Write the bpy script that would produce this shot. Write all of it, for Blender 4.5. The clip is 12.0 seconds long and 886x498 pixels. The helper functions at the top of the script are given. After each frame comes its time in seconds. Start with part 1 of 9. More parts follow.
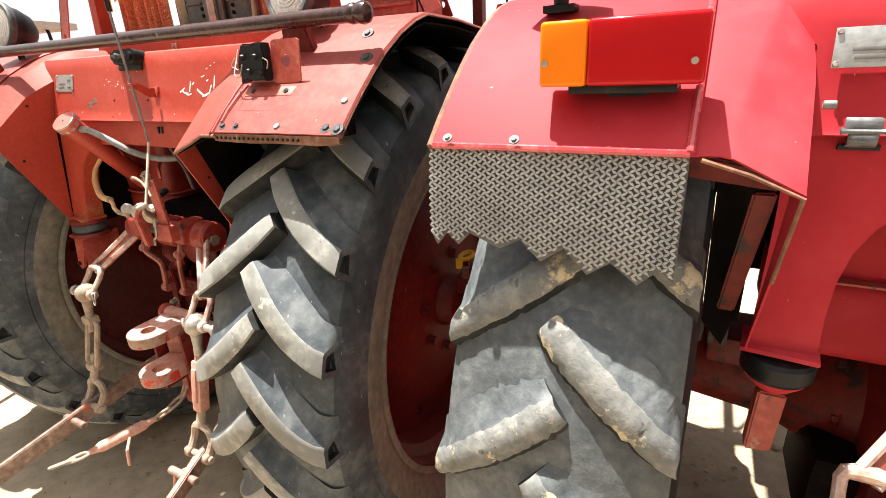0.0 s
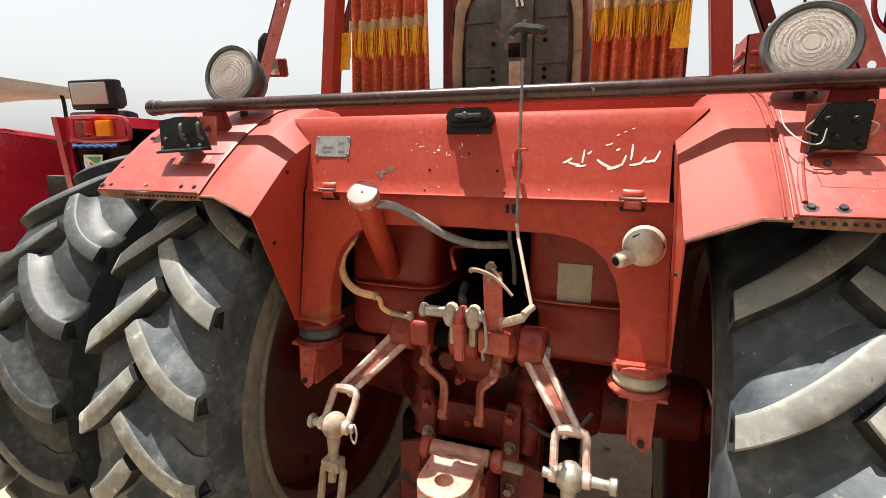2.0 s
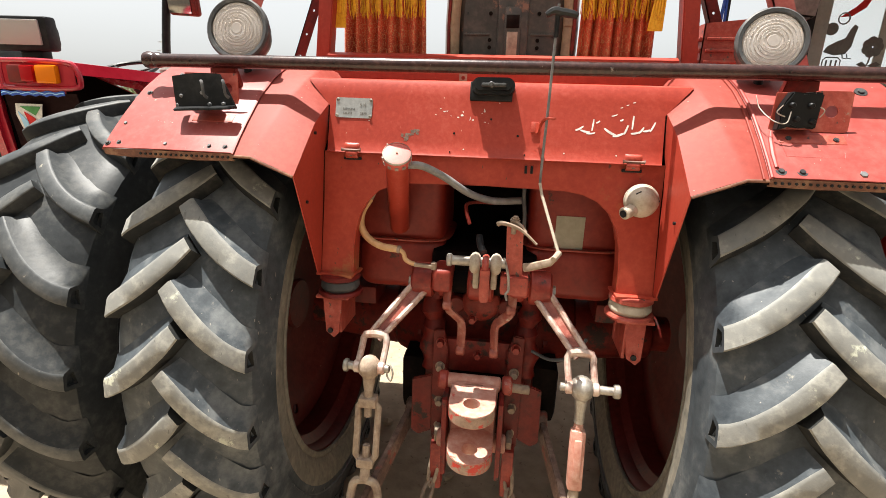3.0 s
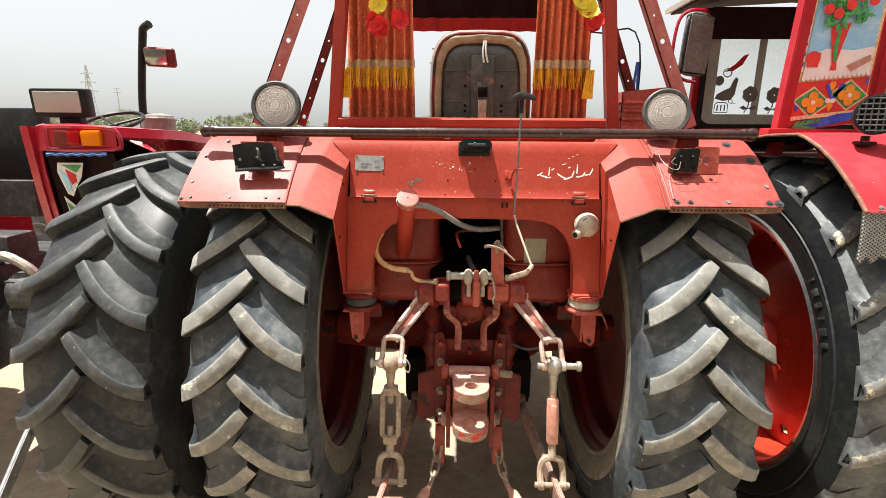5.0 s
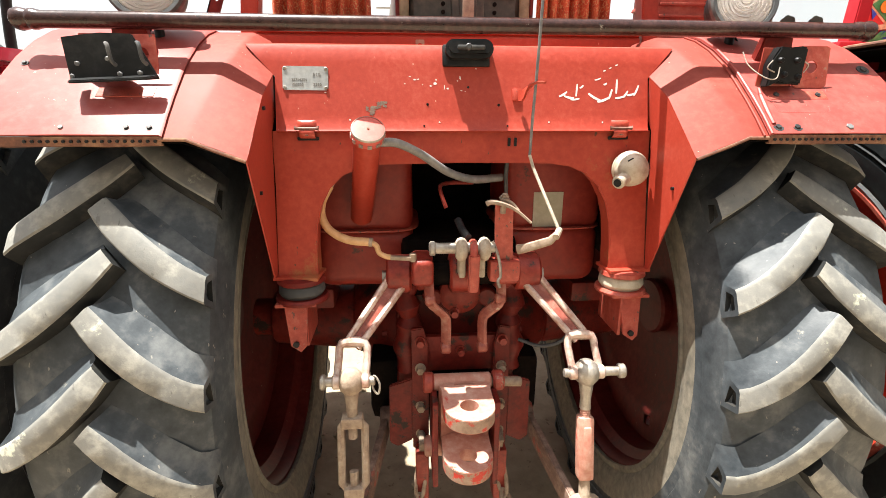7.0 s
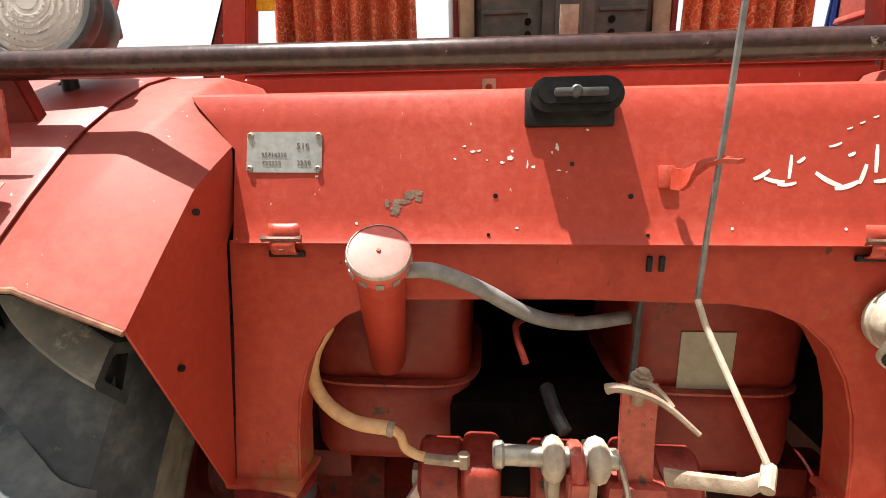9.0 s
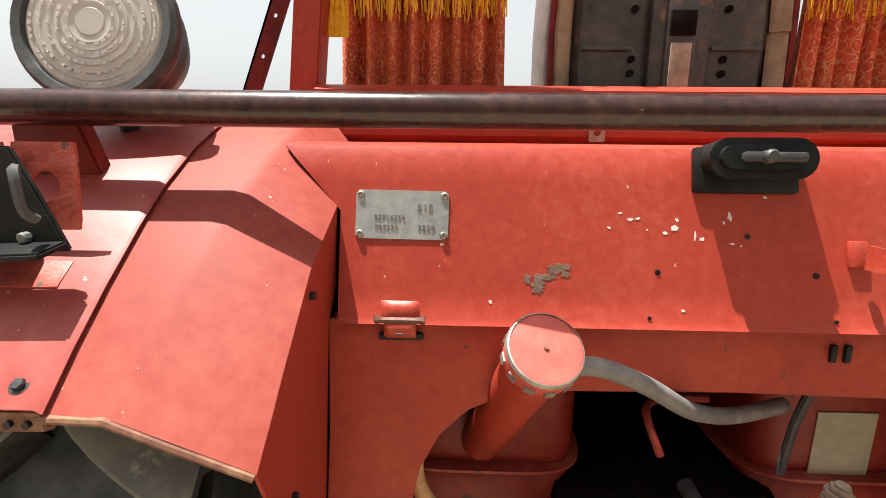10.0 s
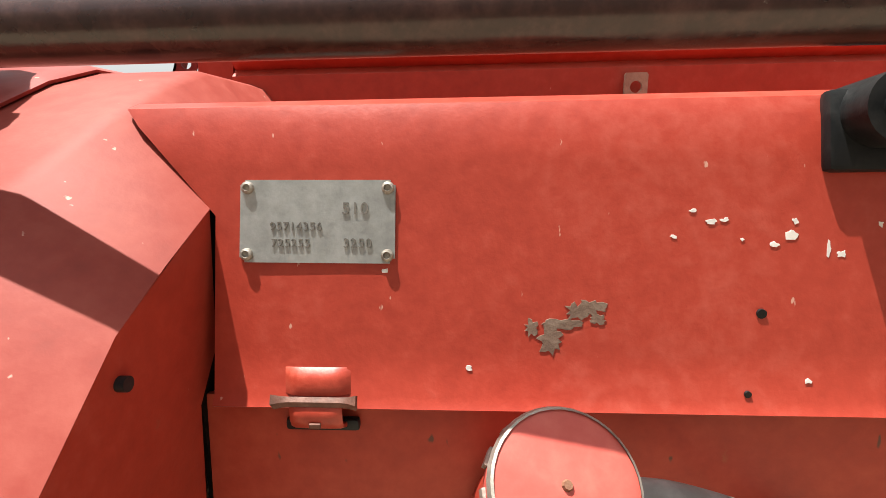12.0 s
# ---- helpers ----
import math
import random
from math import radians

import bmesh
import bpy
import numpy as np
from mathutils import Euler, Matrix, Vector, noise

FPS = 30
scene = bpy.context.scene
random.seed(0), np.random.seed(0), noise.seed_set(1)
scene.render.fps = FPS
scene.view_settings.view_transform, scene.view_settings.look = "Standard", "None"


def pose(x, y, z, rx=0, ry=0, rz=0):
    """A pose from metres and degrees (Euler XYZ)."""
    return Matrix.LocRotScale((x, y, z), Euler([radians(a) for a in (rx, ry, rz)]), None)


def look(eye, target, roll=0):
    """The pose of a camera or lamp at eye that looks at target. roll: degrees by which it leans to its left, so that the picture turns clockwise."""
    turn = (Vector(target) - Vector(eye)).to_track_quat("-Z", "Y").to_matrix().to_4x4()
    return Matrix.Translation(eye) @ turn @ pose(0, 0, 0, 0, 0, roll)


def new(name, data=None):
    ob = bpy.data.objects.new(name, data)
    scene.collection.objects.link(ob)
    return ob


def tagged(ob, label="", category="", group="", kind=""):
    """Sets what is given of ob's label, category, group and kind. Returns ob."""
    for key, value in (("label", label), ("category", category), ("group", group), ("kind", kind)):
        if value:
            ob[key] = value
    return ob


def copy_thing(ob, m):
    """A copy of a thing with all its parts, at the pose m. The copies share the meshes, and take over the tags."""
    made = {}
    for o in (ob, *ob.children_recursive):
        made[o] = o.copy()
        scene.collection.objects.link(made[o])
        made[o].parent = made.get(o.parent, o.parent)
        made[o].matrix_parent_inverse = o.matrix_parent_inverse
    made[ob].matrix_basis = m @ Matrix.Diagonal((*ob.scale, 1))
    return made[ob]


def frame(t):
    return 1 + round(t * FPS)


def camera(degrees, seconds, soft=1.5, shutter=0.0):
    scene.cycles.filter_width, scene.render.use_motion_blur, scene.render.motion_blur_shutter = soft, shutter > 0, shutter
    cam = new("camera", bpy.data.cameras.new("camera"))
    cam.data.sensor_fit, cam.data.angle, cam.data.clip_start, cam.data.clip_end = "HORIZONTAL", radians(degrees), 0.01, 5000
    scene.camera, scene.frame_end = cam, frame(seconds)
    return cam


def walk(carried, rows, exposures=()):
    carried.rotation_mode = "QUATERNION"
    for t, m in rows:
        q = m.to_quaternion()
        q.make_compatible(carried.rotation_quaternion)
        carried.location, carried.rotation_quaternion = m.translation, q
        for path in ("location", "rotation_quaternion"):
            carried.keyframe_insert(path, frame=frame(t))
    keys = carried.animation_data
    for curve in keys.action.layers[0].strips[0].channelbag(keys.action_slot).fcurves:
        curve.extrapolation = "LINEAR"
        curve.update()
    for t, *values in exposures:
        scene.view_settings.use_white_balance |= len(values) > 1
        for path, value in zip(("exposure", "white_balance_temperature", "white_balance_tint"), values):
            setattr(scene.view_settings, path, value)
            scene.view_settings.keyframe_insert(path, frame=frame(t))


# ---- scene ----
cam = camera(84.3, 12.0, soft=0.72)
PATH = [
    (0, (1.419, -0.853, 1.489), (0.536, 0.79, 0.769), -3.0),
    (0.5, (1.126, -0.821, 1.454), (0.063, 0.756, 0.837), -0.7),
    (1, (0.839, -0.874, 1.431), (-0.286, 0.674, 0.849), 0.6),
    (1.5, (0.61, -0.987, 1.467), (-0.345, 0.705, 0.992), 0.5),
    (2, (0.325, -1.008, 1.466), (-0.357, 0.831, 1.076), -0.0),
    (2.5, (0.1, -1.05, 1.481), (-0.324, 0.822, 0.918), 0.7),
    (4.3, (0.015, -1.603, 1.543), (-0.08, 0.316, 0.989), 0.9),
    (4.5, (-0.009, -1.597, 1.559), (-0.102, 0.331, 1.034), 0.6),
    (5, (-0.063, -1.584, 1.583), (-0.107, 0.36, 1.113), 0.4),
    (5.5, (-0.086, -1.562, 1.581), (-0.034, 0.383, 1.12), 0.6),
    (6, (-0.105, -1.477, 1.565), (-0.02, 0.452, 1.046), 0.8),
    (6.5, (-0.063, -1.275, 1.468), (0.0, 0.641, 0.899), 0.3),
    (7, (-0.138, -1.08, 1.44), (0.014, 0.825, 0.85), 0.2),
    (7.2, (-0.194, -1.037, 1.385), (0.026, 0.901, 0.942), -0.5),
    (9, (-0.098, -0.562, 1.502), (-0.265, 1.375, 1.03), -0.8),
    (9.5, (-0.188, -0.511, 1.535), (-0.338, 1.432, 1.085), -0.1),
    (10, (-0.284, -0.464, 1.551), (-0.343, 1.489, 1.123), 0.6),
    (10.5, (-0.293, -0.35, 1.555), (-0.36, 1.605, 1.139), 0.8),
    (11, (-0.279, -0.246, 1.541), (-0.426, 1.708, 1.139), 0.6),
    (11.5, (-0.271, -0.21, 1.537), (-0.479, 1.732, 1.106), 0.1),
    (12, (-0.248, -0.257, 1.532), (-0.368, 1.68, 1.048), -1.0),
]
walk(cam, [(t, look(eye, target, roll)) for t, eye, target, roll in PATH], [(0, 1.27), (0.6, 0.90), (1.2, 0.68), (2.5, 0.80), (4.3, 0.82), (6, 0.92), (7.2, 1.20), (9, 1.02), (9.6, 0.74), (10.2, 0.76), (11.5, 0.68), (12, 0.66)])

# ---- light ----
world = bpy.data.worlds.new("hazy_sky")
scene.world = world
world.use_nodes = True
wn, wl = world.node_tree.nodes, world.node_tree.links
wn.clear()
sky = wn.new("ShaderNodeTexSky")
sky.sky_type, sky.sun_disc = "NISHITA", False
sky.sun_elevation, sky.sun_rotation = radians(75), radians(270)
sky.air_density, sky.dust_density, sky.ozone_density = 1.0, 4.0, 1.0
pale = wn.new("ShaderNodeHueSaturation")
pale.inputs["Saturation"].default_value = 0.22
back = wn.new("ShaderNodeBackground")
back.inputs["Strength"].default_value = 0.115
haze = wn.new("ShaderNodeMix")
haze.data_type = "RGBA"
haze.inputs[0].default_value = 0.45
haze.inputs[7].default_value = (5.20, 5.32, 5.22, 1)
wout = wn.new("ShaderNodeOutputWorld")
wl.new(sky.outputs[0], pale.inputs["Color"])
wl.new(pale.outputs[0], haze.inputs[6])
wl.new(haze.outputs[2], back.inputs["Color"])
wl.new(back.outputs[0], wout.inputs["Surface"])

sun = new("sun", bpy.data.lights.new("sun", "SUN"))
sun.data.energy, sun.data.angle, sun.data.color = 7.5, radians(0.6), (1.0, 0.96, 0.88)
sun.matrix_world = look((-2.5, 0.7, 10), (0, 0, 0))


# ---- materials ----
def material(name, base, rough=0.5, metal=0.0, dark=None, light=None, big=3.0, fine=60.0, bump=0.15, chips=None, chip_at=0.72, chip_scale=14.0,
             spec=0.5, coat=0.0, streak=False, mixbig=0.5, vary=False, flecks=None, fleck_at=0.70, fleck_scale=70.0):
    """Base colour varied at two scales, a fine relief, and chips or stains of another colour where a noise is high."""
    m = bpy.data.materials.new(name)
    m.use_nodes = True
    n, l = m.node_tree.nodes, m.node_tree.links
    p = n["Principled BSDF"]
    p.inputs["Metallic"].default_value = metal
    p.inputs["Specular IOR Level"].default_value = spec
    p.inputs["Coat Weight"].default_value = coat
    dark = dark or tuple(c * 0.72 for c in base)
    light = light or tuple(min(1, c * 1.18 + 0.01) for c in base)
    tc = n.new("ShaderNodeTexCoord")
    src = tc.outputs["Object"]
    if vary:
        info, far_off, shifted = n.new("ShaderNodeObjectInfo"), n.new("ShaderNodeMath"), n.new("ShaderNodeVectorMath")
        far_off.operation, shifted.operation = "MULTIPLY", "ADD"
        far_off.inputs[1].default_value = 37.0
        l.new(info.outputs["Random"], far_off.inputs[0])
        l.new(tc.outputs["Object"], shifted.inputs[0])
        l.new(far_off.outputs[0], shifted.inputs[1])
        src = shifted.outputs[0]
    wide = src
    if streak:
        mp = n.new("ShaderNodeMapping")
        mp.inputs["Scale"].default_value = (1, 1, 0.22)
        l.new(src, mp.inputs["Vector"])
        src = mp.outputs[0]
    a, b = n.new("ShaderNodeTexNoise"), n.new("ShaderNodeTexNoise")
    for node, s, d in ((a, big, 5), (b, fine, 6)):
        node.inputs["Scale"].default_value, node.inputs["Detail"].default_value = s, d
        node.inputs["Roughness"].default_value = 0.62
        l.new(src if node is a else wide, node.inputs["Vector"])
    mixv = n.new("ShaderNodeMix")
    mixv.data_type = "FLOAT"
    mixv.inputs[0].default_value = 1 - mixbig
    l.new(a.outputs[0], mixv.inputs[2])
    l.new(b.outputs[0], mixv.inputs[3])
    ramp = n.new("ShaderNodeValToRGB")
    e = ramp.color_ramp.elements
    e[0].position, e[0].color = 0.32, (*dark, 1)
    e[1].position, e[1].color = 0.68, (*light, 1)
    mid = e.new(0.5)
    mid.color = (*base, 1)
    l.new(mixv.outputs[0], ramp.inputs[0])
    col = ramp.outputs[0]
    if chips:
        c = n.new("ShaderNodeTexNoise")
        c.inputs["Scale"].default_value, c.inputs["Detail"].default_value, c.inputs["Roughness"].default_value = chip_scale, 8, 0.7
        l.new(wide, c.inputs["Vector"])
        cr = n.new("ShaderNodeValToRGB")
        cr.color_ramp.elements[0].position, cr.color_ramp.elements[1].position = chip_at - 0.02, chip_at + 0.03
        l.new(c.outputs[0], cr.inputs[0])
        mx = n.new("ShaderNodeMix")
        mx.data_type = "RGBA"
        l.new(cr.outputs[0], mx.inputs[0])
        l.new(col, mx.inputs[6])
        mx.inputs[7].default_value = (*chips, 1)
        col = mx.outputs[2]
    if flecks:
        stretch = n.new("ShaderNodeMapping")
        stretch.inputs["Scale"].default_value = (1, 1, 0.45)
        l.new(wide, stretch.inputs["Vector"])
        c = n.new("ShaderNodeTexNoise")
        c.inputs["Scale"].default_value, c.inputs["Detail"].default_value, c.inputs["Roughness"].default_value = fleck_scale, 3, 0.6
        l.new(stretch.outputs[0], c.inputs["Vector"])
        cr = n.new("ShaderNodeValToRGB")
        cr.color_ramp.elements[0].position, cr.color_ramp.elements[1].position = fleck_at - 0.01, fleck_at + 0.02
        l.new(c.outputs[0], cr.inputs[0])
        mx = n.new("ShaderNodeMix")
        mx.data_type = "RGBA"
        l.new(cr.outputs[0], mx.inputs[0])
        l.new(col, mx.inputs[6])
        mx.inputs[7].default_value = (*flecks, 1)
        col = mx.outputs[2]
    l.new(col, p.inputs["Base Color"])
    rr = n.new("ShaderNodeMapRange")
    rr.inputs["To Min"].default_value, rr.inputs["To Max"].default_value = max(0.03, rough - 0.12), min(1, rough + 0.14)
    l.new(mixv.outputs[0], rr.inputs["Value"])
    l.new(rr.outputs[0], p.inputs["Roughness"])
    if bump:
        bp = n.new("ShaderNodeBump")
        bp.inputs["Strength"].default_value, bp.inputs["Distance"].default_value = bump, 0.004
        l.new(b.outputs[0], bp.inputs["Height"])
        l.new(bp.outputs[0], p.inputs["Normal"])
    return m


RED = material("faded_red_paint", (0.355, 0.041, 0.023), 0.43, dark=(0.265, 0.027, 0.015), light=(0.43, 0.078, 0.052), big=2.5, fine=90, bump=0.08, chips=(0.25, 0.075, 0.045), chip_at=0.72, chip_scale=7, streak=True, spec=0.40, mixbig=0.6, flecks=(0.52, 0.28, 0.22), fleck_at=0.74, fleck_scale=120)
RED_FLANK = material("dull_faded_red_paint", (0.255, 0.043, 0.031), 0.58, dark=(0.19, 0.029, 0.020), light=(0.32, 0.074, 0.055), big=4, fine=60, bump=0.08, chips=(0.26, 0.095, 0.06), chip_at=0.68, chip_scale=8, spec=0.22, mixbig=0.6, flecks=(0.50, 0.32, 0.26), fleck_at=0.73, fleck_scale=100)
RED_SKIRT = material("stained_red_paint", (0.35, 0.042, 0.022), 0.5, dark=(0.27, 0.028, 0.015), light=(0.43, 0.068, 0.036), big=5, fine=70, bump=0.1, chips=(0.33, 0.105, 0.042), chip_at=0.60, chip_scale=4, spec=0.36, flecks=(0.12, 0.045, 0.03), fleck_at=0.71, fleck_scale=60)
# Tank red darkened for the shade below the skirt, plus grime.
RED_TANK = material("grimy_shaded_tank_paint", (0.24, 0.024, 0.015), 0.45, dark=(0.17, 0.015, 0.010), light=(0.31, 0.042, 0.027), big=6, fine=50, bump=0.1, chips=(0.07, 0.03, 0.022), chip_at=0.66, chip_scale=11, spec=0.4)
BRACE = material("bleached_red_angle_iron", (0.40, 0.115, 0.10), 0.5, dark=(0.30, 0.06, 0.05), light=(0.50, 0.21, 0.185), big=6, fine=60, bump=0.1, flecks=(0.40, 0.22, 0.10), fleck_at=0.70, fleck_scale=60)
RED_FADED = material("sun_faded_red_paint", (0.285, 0.052, 0.044), 0.44, dark=(0.23, 0.036, 0.029), light=(0.35, 0.088, 0.073), big=5, fine=50, bump=0.08, chips=(0.30, 0.12, 0.09), chip_at=0.69, chip_scale=9, spec=0.28, flecks=(0.54, 0.36, 0.29), fleck_at=0.72, fleck_scale=110)
RED_OLD = material("worn_red_paint", (0.36, 0.055, 0.035), 0.5, dark=(0.19, 0.027, 0.02), light=(0.45, 0.13, 0.09), big=9, fine=70, bump=0.3, chips=(0.30, 0.22, 0.17), chip_at=0.64, chip_scale=24, flecks=(0.10, 0.05, 0.04), fleck_at=0.66)
# Dark red with grime, and with the shade behind the hitch put in.
RED_DARK = material("grimy_shaded_dark_red_paint", (0.135, 0.0115, 0.008), 0.5, dark=(0.050, 0.006, 0.005), light=(0.21, 0.024, 0.016), big=7, fine=50, bump=0.3, chips=(0.030, 0.016, 0.013), chip_at=0.58, chip_scale=11, spec=0.3)
RED_GRIMY = material("oily_grimy_red_paint", (0.225, 0.026, 0.017), 0.45, dark=(0.10, 0.014, 0.010), light=(0.32, 0.052, 0.034), big=12, fine=70, bump=0.3, chips=(0.045, 0.026, 0.02), chip_at=0.61, chip_scale=17, spec=0.4, flecks=(0.36, 0.20, 0.14), fleck_at=0.72, fleck_scale=50)
JAW_EDGE = material("chipped_red_jaw_edge", (0.30, 0.20, 0.145), 0.6, dark=(0.16, 0.10, 0.075), light=(0.40, 0.29, 0.22), big=20, fine=70, bump=0.4, chips=(0.50, 0.035, 0.022), chip_at=0.53, chip_scale=12)
ARM_EDGE = material("polished_worn_arm_edge", (0.50, 0.36, 0.30), 0.4, dark=(0.34, 0.12, 0.085), light=(0.62, 0.54, 0.48), big=22, fine=90, bump=0.15, metal=0.35)
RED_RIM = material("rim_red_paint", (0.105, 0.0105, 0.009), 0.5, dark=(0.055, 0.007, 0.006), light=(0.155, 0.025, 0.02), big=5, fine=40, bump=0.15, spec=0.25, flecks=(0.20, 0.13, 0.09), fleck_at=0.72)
RED_BRIGHT = material("bright_red_paint", (0.40, 0.024, 0.034), 0.60, dark=(0.33, 0.016, 0.022), light=(0.46, 0.045, 0.055), big=4, fine=22, bump=0.04, spec=0.14, mixbig=0.7, flecks=(0.56, 0.26, 0.24), fleck_at=0.75, fleck_scale=90)
RED_ORANGE = material("orange_red_rim_paint", (0.48, 0.034, 0.014), 0.38, big=5, fine=40, bump=0.06, coat=0.15)
CRIMSON = material("crimson_paint", (0.40, 0.010, 0.026), 0.25, dark=(0.32, 0.008, 0.02), light=(0.47, 0.022, 0.04), big=3, fine=40, bump=0.03, coat=0.5)
PINK = material("sun_bleached_pink_paint", (0.50, 0.25, 0.19), 0.65, dark=(0.40, 0.13, 0.09), light=(0.60, 0.41, 0.33), big=14, fine=60, bump=0.3, chips=(0.5, 0.06, 0.04), chip_at=0.62, chip_scale=18)
BROWN_PIPE = material("worn_brown_pipe", (0.034, 0.013, 0.011), 0.22, spec=0.5, dark=(0.014, 0.006, 0.005), light=(0.075, 0.032, 0.027), big=12, fine=90, bump=0.06, chips=(0.30, 0.26, 0.23), chip_at=0.70, chip_scale=30, flecks=(0.010, 0.006, 0.006), fleck_at=0.66, fleck_scale=22)
RUBBER = material("dusty_tyre_rubber", (0.060, 0.069, 0.077), 0.46, dark=(0.022, 0.027, 0.032), light=(0.165, 0.172, 0.172), big=6, fine=34, bump=0.22, spec=0.18, mixbig=0.65, chips=(0.22, 0.21, 0.18), chip_at=0.67, chip_scale=8, flecks=(0.22, 0.21, 0.19), fleck_at=0.71, fleck_scale=60)
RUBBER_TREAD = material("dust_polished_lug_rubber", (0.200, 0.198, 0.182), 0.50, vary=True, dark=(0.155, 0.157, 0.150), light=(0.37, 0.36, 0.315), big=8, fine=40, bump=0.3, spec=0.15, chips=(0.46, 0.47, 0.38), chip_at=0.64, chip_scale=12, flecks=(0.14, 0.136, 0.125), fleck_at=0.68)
RUBBER_CHIP = material("chipped_worn_lug_rubber", (0.155, 0.156, 0.148), 0.62, vary=True, dark=(0.080, 0.084, 0.085), light=(0.27, 0.262, 0.235), big=11, fine=55, bump=0.6, spec=0.3, chips=(0.50, 0.42, 0.28), chip_at=0.585, chip_scale=13, flecks=(0.09, 0.09, 0.088), fleck_at=0.64, fleck_scale=45)
RUBBER_SIDE = material("dusty_sidewall_rubber", (0.185, 0.168, 0.135), 0.8, dark=(0.10, 0.094, 0.080), light=(0.28, 0.25, 0.195), big=8, fine=40, bump=0.3, spec=0.3, mixbig=0.4)
RUBBER_WORN = material("worn_grey_tyre_rubber", (0.075, 0.083, 0.088), 0.55, vary=True, dark=(0.035, 0.041, 0.046), light=(0.15, 0.156, 0.155), big=11, fine=55, bump=0.5, spec=0.4)
RUBBER_NEW = material("black_tyre_rubber", (0.026, 0.029, 0.031), 0.45, dark=(0.014, 0.016, 0.018), light=(0.070, 0.070, 0.066), big=6, fine=40, bump=0.15, spec=0.22)
# Near-black that holds deep shade as well as grease.
GREASE_SHADE = material("black_grease_and_shade", (0.007, 0.005, 0.0045), 0.65, dark=(0.003, 0.0025, 0.0025), light=(0.018, 0.011, 0.009), big=9, fine=50, bump=0.4, spec=0.04)
RUBBER_BLACK = material("shiny_black_sidewall_rubber", (0.012, 0.014, 0.015), 0.40, dark=(0.007, 0.008, 0.009), light=(0.030, 0.031, 0.030), big=5, fine=50, bump=0.1, spec=0.25)
RUBBER_LUG_NEW = material("black_lug_rubber", (0.060, 0.064, 0.066), 0.5, vary=True, dark=(0.030, 0.033, 0.036), light=(0.125, 0.125, 0.118), big=7, fine=34, bump=0.25, spec=0.22, flecks=(0.26, 0.24, 0.20), fleck_at=0.70)
# Lug flank rubber, darkened to carry the shade below each lug.
RUBBER_FLANK_SHADE = material("shaded_lug_flank_rubber", (0.024, 0.025, 0.025), 0.7, dark=(0.012, 0.013, 0.014), light=(0.070, 0.065, 0.056), big=9, fine=34, bump=0.2, spec=0.15, vary=True)
FLAP_RIB = material("rubbed_chequer_rubber", (0.50, 0.50, 0.49), 0.36, dark=(0.34, 0.34, 0.34), light=(0.64, 0.64, 0.63), big=8, fine=60, bump=0.1, spec=0.6)
FLAP = material("grey_rubber_mudflap", (0.085, 0.085, 0.088), 0.5, dark=(0.05, 0.05, 0.053), light=(0.14, 0.14, 0.138), big=8, fine=60, bump=0.2)
BLACK = material("black_plastic", (0.009, 0.010, 0.011), 0.42, light=(0.026, 0.027, 0.027), big=14, fine=60, bump=0.15, spec=0.22)
BLACK_RUBBER = material("black_hose_rubber", (0.05, 0.052, 0.054), 0.5, light=(0.13, 0.13, 0.125), big=18, fine=60, bump=0.15)
GREY_STEEL = material("grey_painted_steel", (0.15, 0.155, 0.16), 0.5, light=(0.26, 0.26, 0.25), dark=(0.08, 0.085, 0.09), big=12, fine=60, bump=0.25, metal=0.3)
DARK_STEEL = material("oily_dark_steel", (0.035, 0.036, 0.038), 0.5, dark=(0.015, 0.016, 0.017), light=(0.09, 0.088, 0.085), big=14, fine=60, bump=0.3, metal=0.3)
STEEL = material("dull_steel", (0.36, 0.33, 0.29), 0.5, dark=(0.20, 0.17, 0.14), light=(0.47, 0.44, 0.39), big=22, fine=90, bump=0.3, metal=0.65, chips=(0.25, 0.15, 0.09), chip_at=0.66, chip_scale=30)
STICKER_GREY = material("dark_grey_sticker", (0.16, 0.18, 0.165), 0.5, big=10, fine=60, bump=0.05)
STEEL_DUSTY = material("dust_coated_link_steel", (0.30, 0.225, 0.165), 0.75, dark=(0.15, 0.095, 0.068), light=(0.43, 0.36, 0.28), big=16, fine=60, bump=0.4, chips=(0.26, 0.065, 0.042), chip_at=0.66, chip_scale=16)
ARM_STEEL = material("rubbed_red_arm", (0.27, 0.070, 0.048), 0.45, dark=(0.15, 0.028, 0.02), light=(0.40, 0.22, 0.17), big=16, fine=70, bump=0.3, chips=(0.45, 0.36, 0.30), chip_at=0.63, chip_scale=22)
LINK_STEEL = material("oily_brown_link_steel", (0.20, 0.125, 0.095), 0.6, dark=(0.07, 0.046, 0.038), light=(0.38, 0.28, 0.22), big=9, fine=60, bump=0.4, chips=(0.34, 0.10, 0.07), chip_at=0.60, chip_scale=10, metal=0.2)
PLATE = material("brushed_aluminium_plate", (0.40, 0.415, 0.41), 0.38, dark=(0.29, 0.30, 0.30), light=(0.50, 0.515, 0.51), big=20, fine=120, bump=0.08, metal=0.7)
CAST = material("weathered_cast_knob", (0.44, 0.38, 0.30), 0.65, dark=(0.28, 0.23, 0.17), light=(0.55, 0.50, 0.41), big=22, fine=70, bump=0.3, metal=0.2)
RUST = material("rusty_edge_iron", (0.165, 0.068, 0.040), 0.8, dark=(0.08, 0.032, 0.024), light=(0.31, 0.18, 0.105), big=18, fine=70, bump=0.4)
HOSE_TAN = material("tan_rubber_hose", (0.58, 0.34, 0.16), 0.5, dark=(0.45, 0.22, 0.10), light=(0.68, 0.46, 0.27), big=16, fine=60, bump=0.1)
